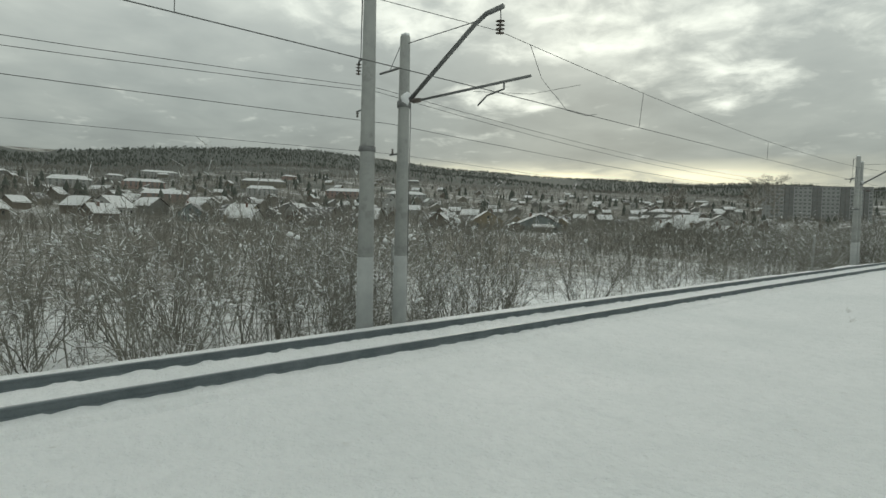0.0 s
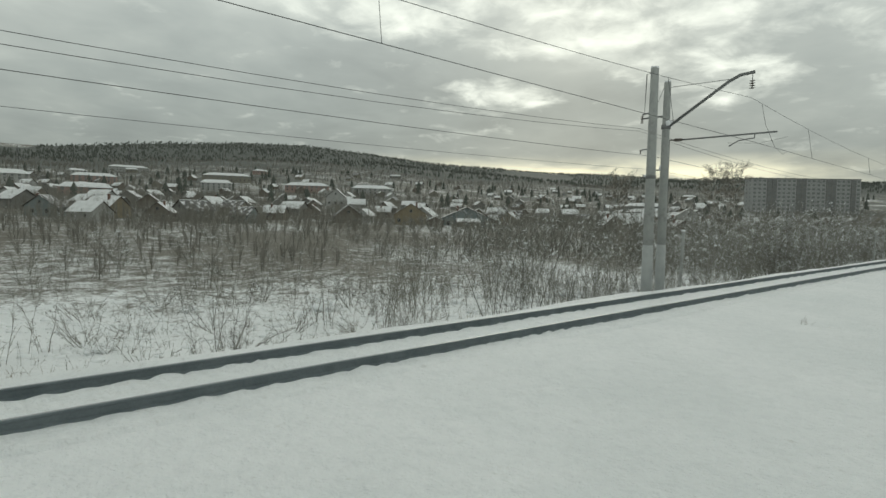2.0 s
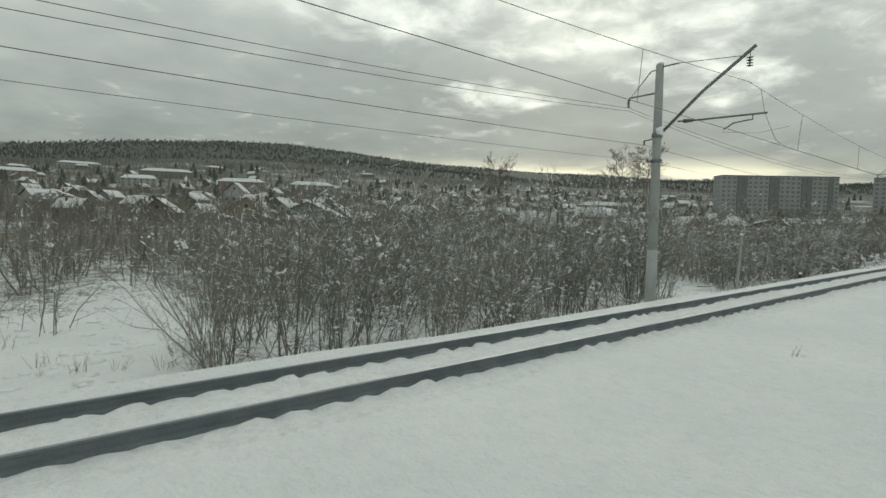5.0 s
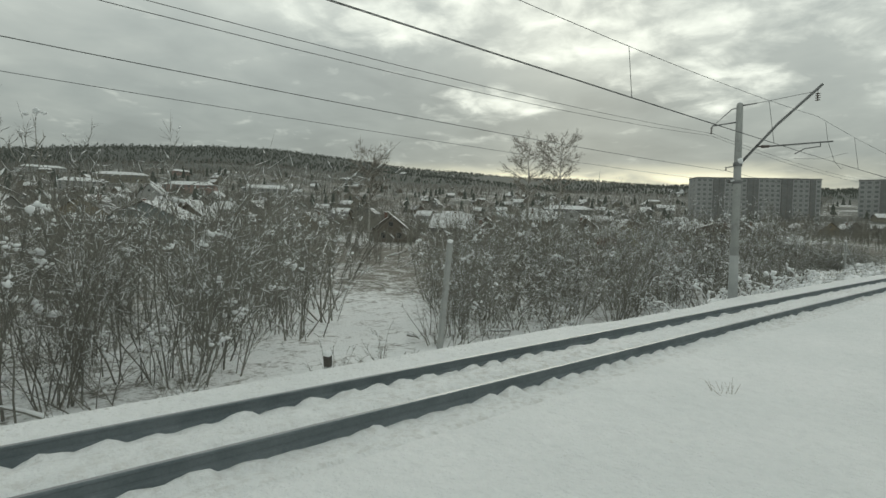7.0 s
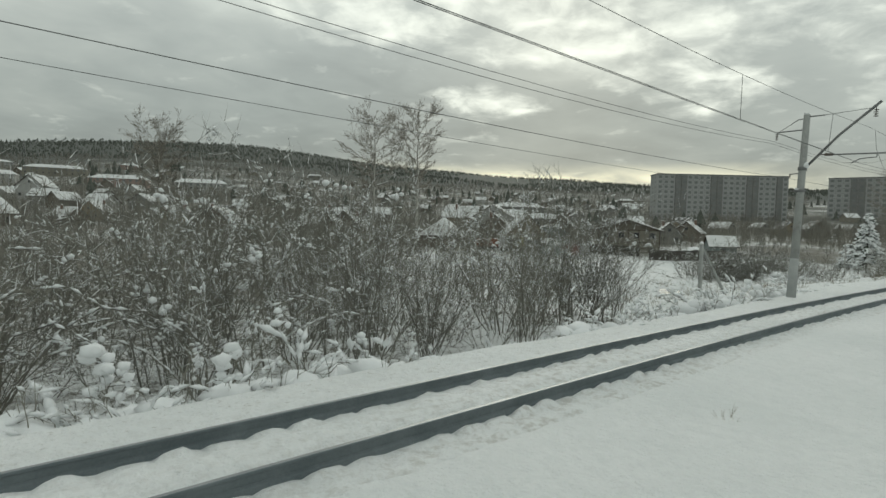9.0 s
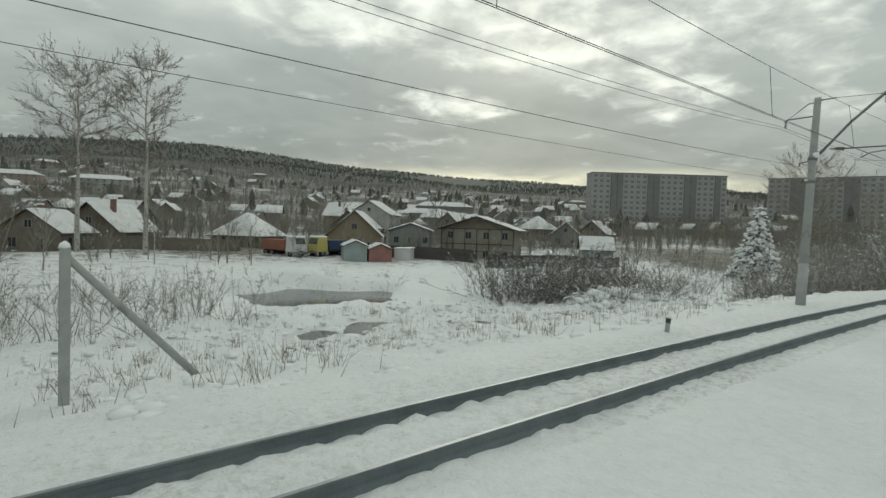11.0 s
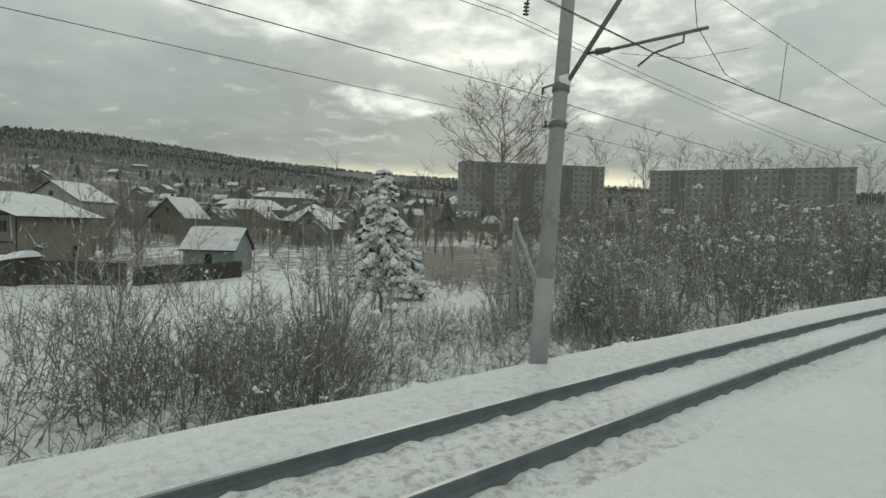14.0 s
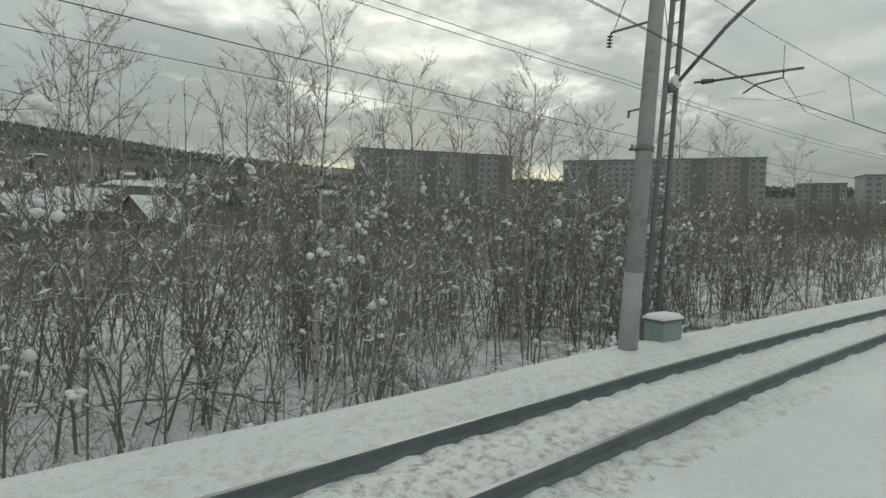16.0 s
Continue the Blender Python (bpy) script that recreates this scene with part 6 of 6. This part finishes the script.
for k, (wall, label) in enumerate(((LOG, "dark log house on the slope under a snowy roof"), (GREYWALL, "grey board house on the slope under a snowy roof"), (BEIGE, "beige house on the slope under a snowy roof"), (WHITEWALL, "pale house on the slope under a snowy roof"))):
    plain.append(house(-300 - 30.0 * k, 260.0, 8.0, 300 + 20 * k, 8.0 + k % 3, 9.5 + k % 2, 2.9, 3.1, wall, label, rnd, 0.5, 1, 0, False, 0.22, (-1, 0, 1, 0)[k], side_win=False))
taken = [(o.matrix_basis.translation.x, o.matrix_basis.translation.y) for o in scene.collection.objects if o.name.startswith("house")]
for row_d in (152, 170, 188, 208, 232, 258, 286, 318, 354, 394, 440, 490, 550, 620, 700):
    s = -190.0
    while s < 470:
        s += rnd.uniform(12, 32) * (1 + row_d / 900)
        x, y = (float(v) for v in lay(s, row_d + rnd.uniform(-9, 9)))
        if any((x - a) ** 2 + (y - b) ** 2 < 15 ** 2 for a, b in taken) or 0.62 < (s - 129.5) / row_d < 0.8 and row_d < 180:
            continue
        if math.hypot(x - 533, y - 125) < 70 or s > 300 + row_d or s < -120 - 0.2 * row_d or (row_d < 120 and s < 40):
            continue
        taken.append((x, y))
        m = pose(x, y, ground(x, y) + 0.3, 0, 0, rnd.choice((300, 315, 330, 30, 210, 225, 345)) + rnd.uniform(-8, 8))
        ob = copy_thing(stock[rnd.choice((0, 0, 1, 1, 2, 3, 3, 4, 5))] if row_d < 200 else plain[rnd.choice((0, 0, 1, 1, 2, 3))], m)
        ob.scale = (rnd.uniform(0.62, 0.9),) * 3


# ---- sheds, fence and vehicles in the yard beyond the creek ----
def shed(x, y, z, turn, w, l, h, wall, label, snow=0.25, slant=0.35):
    root = tagged(new("shed"), label, "shed", "sheds in the yard")
    root.matrix_basis = pose(x, y, z, 0, 0, turn)
    a, b = w / 2, l / 2
    sh = Shape().add([(-a, -b, -0.6), (a, -b, -0.6), (a, b, -0.6), (-a, b, -0.6), (-a, -b, h - slant), (a, -b, h), (a, b, h), (-a, b, h - slant)], [(3, 2, 1, 0), (0, 1, 5, 4), (1, 2, 6, 5), (2, 3, 7, 6), (3, 0, 4, 7), (4, 5, 6, 7)])
    part("wall", sh.data("wall", wall), root)
    part("door", Shape().box((-a * 0.5, -b - 0.05, -0.2), (a * 0.5, -b - 0.003, h - slant - 0.25)).data("door", wall), root)
    sv, sf = snow_slab((-a - 0.2, -b - 0.2, h - slant + 0.01), (-a - 0.2, b + 0.2, h - slant + 0.01), (a + 0.2, b + 0.2, h + 0.01), (a + 0.2, -b - 0.2, h + 0.01), snow, random.Random(int(x)), 5)
    part("snow", mesh_data("snow", sv, sf, SNOW_CLUMP), root)


for gx_, gy_, gw, gh, paint, words in ((254.9, 55.6, 3.2, 1.75, RED_STEEL, "faded red steel garage under a snowy gable roof"), (252.0, 57.4, 3.1, 2.15, GREY_STEEL, "grey-green steel garage under a snowy gable roof")):
    garage = house(gx_, gy_, -2.15, 330, gw, 3.4, gh, 0.65, paint, words, rnd, 0.18, 0, 0, False, 0.2, sink=0.6, category="garage", side_win=False, name="garage")
    part("door", Shape().box((-gw * 0.36, -1.78, -0.1), (-0.02, -1.725, gh - 0.15)).data("door", paint), garage)
    part("door", Shape().box((0.02, -1.78, -0.1), (gw * 0.36, -1.725, gh - 0.15)).data("door", paint), garage)
shed(274.0, 40.8, -2.8, 305, 2.5, 2.4, 2.35, DARK_WOOD, "small black board shed under a thick snow slab", 0.45, 0.55)
shed(259.0, 54.6, -2.1, 302, 2.3, 2.6, 1.9, TRUCK_WHITE, "small white box trailer in the snow", 0.12, 0.05)
shed(285.0, 61.0, -1.8, 300, 4.0, 5.0, 2.2, LOG, "low dark barn with snow on its roof", 0.3)


def board_fence(a, b, tall, label, mat=DARK_WOOD, gap=0.16):
    root = tagged(new("board_fence"), label, "fence")
    va, vb = Vector(a), Vector(b)
    turn = math.degrees(math.atan2(vb.y - va.y, vb.x - va.x))
    root.matrix_basis = pose(va.x, va.y, 0, 0, 0, turn)
    n = int((vb - va).length / gap)
    r = random.Random(n)
    boards = [Shape().box((0.005, -0.015, -0.4), (gap - 0.006, 0.015, tall + r.uniform(-0.08, 0.06))).data("board", mat) for _ in range(5)]
    for k in range(n):
        p = va.lerp(vb, k / n)
        part("board", boards[r.randrange(5)], root, m=pose(k * gap, 0, ground(p.x, p.y)))
    for hgt in (0.5, tall - 0.35):
        part("rail_board", Shape().box((0, 0.02, 0), ((vb - va).length, 0.07, 0.09)).data("rail_board", mat), root, m=pose(0, 0, ground(*va.lerp(vb, 0.5)[:2]) + hgt))


board_fence((265.0, 44.5, 0), (280.5, 36.0, 0), 1.9, "long black board fence in front of the houses")
board_fence((280.8, 35.8, 0), (292.0, 37.0, 0), 1.6, "dark board fence beside the hut", gap=0.2)
board_fence((216.0, 84.0, 0), (243.0, 72.0, 0), 1.7, "long grey-brown board fence behind the pond", LOG, 0.32)
board_fence((256.5, 62.5, 0), (266.5, 47.0, 0), 1.8, "dark board fence behind the garages", gap=0.2)


def truck(x, y, z, turn, paint, bed, label):
    root = tagged(new("truck"), label, "truck", "parked trucks")
    root.matrix_basis = pose(x, y, z, 0, 0, turn)
    cab = Shape().add([(-1.15, -1.0, 0.7), (1.15, -1.0, 0.7), (1.15, 0.9, 0.7), (-1.15, 0.9, 0.7), (-1.12, -0.95, 1.7), (1.12, -0.95, 1.7), (-1.0, -0.65, 2.75), (1.0, -0.65, 2.75), (1.0, 0.85, 2.75), (-1.0, 0.85, 2.75)],
                      [(3, 2, 1, 0), (0, 1, 5, 4), (4, 5, 7, 6), (1, 2, 8, 7, 5), (3, 0, 4, 6, 9), (6, 7, 8, 9), (2, 3, 9, 8)])
    c = part("cab", cab.data("cab", paint), root)
    part("windscreen", Shape().add([(-0.95, -0.955, 1.78), (0.95, -0.955, 1.78), (0.88, -0.69, 2.62), (-0.88, -0.69, 2.62)], [(0, 1, 2, 3)]).data("windscreen", GLASS), c)
    part("bumper", Shape().box((-1.15, -1.14, 0.45), (1.15, -1.0, 0.75), 0, 0.04).data("bumper", STEEL), c)
    for k in (-0.8, 0.8):
        part("headlight", Shape().tube([(k, -1.0, 1.0), (k, -1.03, 1.0)], 0.14, 10).data("headlight", FRAME_WHITE), c)
    part("snow", Shape().box((-1.02, -0.66, 2.755), (1.02, 0.86, 2.95), 0, 0.14).data("snow", SNOW_CLUMP), c)
    part("chassis", Shape().box((-0.5, -1.0, 0.6), (0.5, 5.4, 0.85)).data("chassis", DARK_WOOD), root)
    part("tipper_body", Shape().box((-1.2, 1.1, 0.9), (1.2, 5.5, 2.35), 0, 0.06).data("tipper_body", bed), root)
    for ax in (0.0, 3.6, 4.8):
        for k in (-1, 1):
            wheel = rod("wheel", [(k * 0.8, ax, 0.5), (k * 1.12, ax, 0.5)], 0.5, RUBBER, root, sides=16)
            part("rim", Shape().tube([(k * 1.12, ax, 0.5), (k * 1.13, ax, 0.5)], 0.24, 12).data("rim", STEEL), wheel)


truck(246.6, 63.4, ground(246.6, 63.4) - 0.1, 12, TRUCK_WHITE, RUST_RED, "white-cabbed tipper truck parked in the snowy yard")
truck(249.6, 62.6, ground(249.6, 62.6) - 0.1, 276, TRUCK_YELLOW, TRUCK_BLUE, "yellow-cabbed truck with a dark blue body parked in the yard")


# ---- apartment blocks and the town on the slope ----
def block(x0, y0, x1, y1, base, tall, deep, floors, bays, wall, label, stairs=(), roof_snow=False, flip=1, category="apartment block"):
    """A long block whose long front runs from (x0, y0) to (x1, y1); its front faces the railway."""
    root = tagged(new("apartment_block"), label, category, "blocks of the town")
    v = Vector((x1 - x0, y1 - y0, 0))
    ln = v.length
    root.matrix_basis = pose(x0, y0, base, 0, 0, math.degrees(math.atan2(v.y, v.x)))
    part("wall", Shape().box((0, 0, -8), (ln, deep, tall)).data("wall", wall), root)
    part("parapet", Shape().box((-0.25, -0.25, tall), (ln + 0.25, deep + 0.25, tall + 0.7)).data("parapet", SNOW_CLUMP if roof_snow else PANEL_DARK), root)
    fl, bw = tall / floors, ln / bays
    wins, bands = Shape(), Shape()
    for i in range(bays):
        log = i in stairs
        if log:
            # solid box for the loggias; their recess shade is put into its darker colour
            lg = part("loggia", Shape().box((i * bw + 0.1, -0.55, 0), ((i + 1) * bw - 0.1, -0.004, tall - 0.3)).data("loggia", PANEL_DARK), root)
        for j in range(floors):
            cx, cz = (i + 0.5) * bw, (j + 0.55) * fl
            o = -0.56 if log else 0.0
            wins.box((cx - bw * 0.27, o - 0.06, cz - fl * 0.24), (cx + bw * 0.27, o - 0.004, cz + fl * 0.26))
    for j in range(1, floors):
        bands.box((0, -0.035, j * fl - 0.05), (ln, -0.003, j * fl + 0.05))
    for i in range(1, bays):
        bands.box((i * bw - 0.05, -0.03, 0), (i * bw + 0.05, -0.003, tall - 0.02))
    tagged(part("glazing", wins.data("glazing", HAZED_GLASS), root), kind="stuff")
    tagged(part("panel_jointing", bands.data("panel_jointing", PANEL_DARK), root), kind="stuff")
    ends = Shape()
    for j in range(floors):
        for k in (0.3, 0.7):
            ends.box((-0.05, deep * k - 0.7, (j + 0.3) * fl), (-0.003, deep * k + 0.7, (j + 0.75) * fl))
            ends.box((ln + 0.003, deep * k - 0.7, (j + 0.3) * fl), (ln + 0.05, deep * k + 0.7, (j + 0.75) * fl))
    tagged(part("end_glazing", ends.data("end_glazing", HAZED_GLASS), root), kind="stuff")


block(506.0, 154.4, 561.2, 96.0, 10.5, 28.0, 13, 9, 22, PANEL, "long nine-storey grey panel apartment block", (3, 4, 9, 10, 15, 16, 20))
block(606.8, 84.1, 624.1, -17.5, 11.5, 29.0, 13, 9, 26, PANEL, "nine-storey grey panel block behind bare trees", (3, 4, 10, 11, 17, 18, 23))
block(694.0, -32.9, 692.5, -57.9, 6.0, 26.0, 13, 9, 7, PANEL, "narrow nine-storey grey panel tower block", (2, 5))
block(640.0, -60.0, 655.0, -130.0, 4.0, 28.0, 13, 9, 18, PANEL, "nine-storey grey panel block beyond the curve", (3, 4, 10, 11))


def low_block(x, y, turn, ln, deep, tall, floors, wall, label):
    """A lower town building under a shallow hipped roof with snow."""
    root = house(x, y, ground(x, y) + 0.5, turn - 90, deep, ln, tall * 0.75, deep * 0.22, wall, label, town, 0.5, 0, 0, False, 0.25, sink=6.0, category="town building", hip=0.3, name="town_building")
    panes = Shape()
    for j in range(1, floors):
        for k in range(int(ln / 4)):
            cy, cz = -ln / 2 + ln * (k + 0.5) / int(ln / 4), tall * 0.75 * (j + 0.5) / floors
            panes.box((deep / 2 + 0.004, cy - 0.75, cz - 0.8), (deep / 2 + 0.05, cy + 0.75, cz + 0.8))
    if panes.v:
        tagged(part("glazing", panes.data("glazing", HAZED_GLASS), root), kind="stuff")


town = random.Random(31)
low_block(428.9, 202.5, -35, 30, 10, 8, 2, GREYWALL, "long pale block with a snowy roof")
low_block(374.4, 150.0, -40, 20, 9, 5, 1, GREYWALL, "long grey hall with a snowy roof")
low_block(396.4, 185.0, -40, 24, 9, 5, 1, GREYWALL, "long grey works building under snow")
low_block(262.2, 572.5, -20, 46, 12, 8, 2, BEIGE, "long beige public building with a snowy roof")
low_block(317.1, 394.9, -25, 34, 12, 7, 2, WHITEWALL, "pale two-storey block with a snowy roof")
low_block(76.0, 500.0, -3, 29, 14, 9, 3, WHITEWALL, "pale three-storey school with a snowy roof")
low_block(142.0, 560.0, -8, 34, 12, 8, 3, PINKWALL, "faded brick building with a snowy roof")
low_block(210.0, 462.0, -20, 24, 12, 9, 3, WHITEWALL, "white public building with a snowy roof")
low_block(275.0, 430.0, -30, 36, 12, 7, 2, PINKWALL, "low faded brick building with a flat snowy roof")
low_block(96.9, 340.0, -10, 24, 11, 6, 2, PINKWALL, "two-storey brick building with a flat snowy roof")
low_block(241.7, 869.8, -5, 50, 12, 8, 2, WHITEWALL, "long white building high on the slope")
low_block(20.0, 640.0, 0, 44, 12, 8, 2, WHITEWALL, "white building on the slope")
for k in range(15):
    az, r = radians(town.uniform(-8, 66)), town.uniform(400, 980)
    x, y = 130 + r * math.sin(az), r * math.cos(az)
    if any((x - a) ** 2 + (y - b) ** 2 < 45 ** 2 for a, b in taken):
        continue
    taken.append((x, y))
    low_block(x, y, -math.degrees(az) * 0.6 + town.uniform(-25, 25), town.uniform(10, 24), 9, town.choice((4, 5, 5, 6)), town.choice((1, 2, 2)), town.choice((WHITEWALL, BEIGE, GREYWALL, PINKWALL, GREYWALL)), "town building on the slope with a snowy roof")


def mast(x, y, tall):
    root = tagged(new("lattice_mast"), "thin lattice radio mast on the wooded hill", "mast", "masts on the hill")
    root.matrix_basis = pose(x, y, ground(x, y), 0, 0, 0)
    for a, b in ((-1, -1), (1, -1), (1, 1), (-1, 1)):
        rod("leg", [(a * 2.2, b * 2.2, 0), (a * 0.4, b * 0.4, tall)], 0.28, STEEL, root, sides=4)
    for k in range(1, 8):
        f = k / 8
        w = 2.2 - 1.8 * f
        rod("brace", [(-w, -w, tall * f), (w, -w, tall * f), (w, w, tall * f), (-w, w, tall * f), (-w, -w, tall * f)], 0.16, STEEL, root, sides=4)


mast(317.8, 1187.0, 30)
mast(150.0, 1210.0, 28)
mast(760.0, 900.0, 40)

# ---- woods far off ----
wood_rnd = np.random.default_rng(5)


def far_conifers(n, r0, r1, az0, az1, tall, keep=None):
    sh_v, sh_f = [], []
    az, r = np.radians(wood_rnd.uniform(az0, az1, n)), np.sqrt(wood_rnd.uniform(r0 ** 2, r1 ** 2, n))
    x, y = 150 + r * np.sin(az), r * np.cos(az)
    if keep is not None:
        ok = keep(x, y)
        x, y = x[ok], y[ok]
    s, d = station(x, y)
    z = ground_sd(s, d)
    for k in range(len(x)):
        h = tall * wood_rnd.uniform(0.6, 1.25)
        w = h * wood_rnd.uniform(0.24, 0.36)
        b = len(sh_v)
        a0 = wood_rnd.uniform(0, 6)
        for lev, rr, zz in ((0, 1.0, 0.05), (1, 0.72, 0.45)):
            for j in range(5):
                a = a0 + j * 1.2566 + lev * 0.5
                sh_v.append((x[k] + w * rr * math.cos(a), y[k] + w * rr * math.sin(a), z[k] + h * zz))
        sh_v.append((x[k], y[k], z[k] + h * 0.62)), sh_v.append((x[k], y[k], z[k] + h))
        for j in range(5):
            sh_f.append((b + j, b + (j + 1) % 5, b + 10)), sh_f.append((b + 5 + j, b + 5 + (j + 1) % 5, b + 11))
    return sh_v, sh_f


v, f = far_conifers(24000, 1230, 2350, -25, 100, 6.0, lambda x, y: (wave(x, y, 130, 2) > -0.55) & (((x - 184) / 70) ** 2 + ((y - 1841) / 170) ** 2 > 1))
tagged(new("far_forest", mesh_data("far_forest", v, f, HAZED_WOOD)), "dark conifer forest covering the far hill", "forest", kind="stuff")
v, f = far_conifers(260, 260, 800, -20, 85, 9)
tagged(new("scattered_conifers", mesh_data("scattered_conifers", v, f, HAZED_WOOD)), "scattered dark conifers among the houses", "trees", kind="stuff")


def far_bare(n, r0, r1, az0, az1, tall, sticks, seed, thick=0.07, sd=None):
    """Leafless trees too far off to count: fans of thin rising sticks."""
    g = np.random.default_rng(seed)
    if sd is None:
        az, r = np.radians(g.uniform(az0, az1, n)), np.sqrt(g.uniform(r0 ** 2, r1 ** 2, n))
        x, y = 150 + r * np.sin(az), r * np.cos(az)
        s, d = station(x, y)
        ok = d > 95
    else:
        s, d = g.uniform(sd[0], sd[1], n), g.uniform(sd[2], sd[3], n)
        x, y = lay(s, d)
        ok = np.ones(n, bool)
    z = ground_sd(s, d)
    vs, fs = [], []
    for k in np.nonzero(ok)[0]:
        h = tall * g.uniform(0.55, 1.2)
        for j in range(sticks):
            b0 = g.uniform(0.0, 0.55) * (j > 0)
            a, lean = g.uniform(0, 6.28), g.uniform(0.05, 0.62) * (j > 0)
            ln = h * (1 - b0) * g.uniform(0.5, 0.9) if j else h
            w = thick * (1 - b0) * (1.0 if j else 1.6)
            px0, py0, pz0 = x[k], y[k], z[k] + h * b0
            px1, py1, pz1 = px0 + ln * lean * math.cos(a) * 1.3, py0 + ln * lean * math.sin(a) * 1.3, pz0 + ln * (0.92 if j else 1)
            n0 = len(vs)
            vs += [(px0 - w, py0, pz0), (px0 + w, py0, pz0), (px0, py0 + w, pz0), (px1, py1, pz1)]
            fs += [(n0, n0 + 1, n0 + 3), (n0 + 1, n0 + 2, n0 + 3), (n0 + 2, n0, n0 + 3)]
    return vs, fs


v, f = far_bare(5000, 130, 420, -30, 80, 6.5, 18, 1, 0.055)
tagged(new("village_trees", mesh_data("village_trees", v, f, FAR_TWIG)), "bare garden trees and bushes between the houses", "trees", kind="stuff")
v, f = far_bare(9500, 380, 1320, -25, 78, 8.0, 7, 2, 0.17)
tagged(new("slope_trees", mesh_data("slope_trees", v, f, FAR_TWIG)), "bare trees over the town on the slope", "trees", kind="stuff")
v, f = far_bare(1300, 0, 0, 0, 0, 5.5, 24, 8, 0.05, (192, 440, 64, 200))
tagged(new("yard_trees", mesh_data("yard_trees", v, f, BARK)), "bare garden trees behind the near houses", "trees", kind="stuff")
v, f = far_bare(900, 0, 0, 0, 0, 11.0, 16, 3, 0.07, (345, 520, 30, 120))
tagged(new("curve_woods", mesh_data("curve_woods", v, f, FAR_TWIG)), "dark bare woodland beside the curve of the line", "trees", kind="stuff")
v, f = far_bare(1300, 0, 0, 0, 0, 4.6, 26, 4, 0.028, (-70, 205, 60, 140))
tagged(new("field_edge_trees", mesh_data("field_edge_trees", v, f, FAR_TWIG)), "bare bushes along the edge of the field", "trees", kind="stuff")
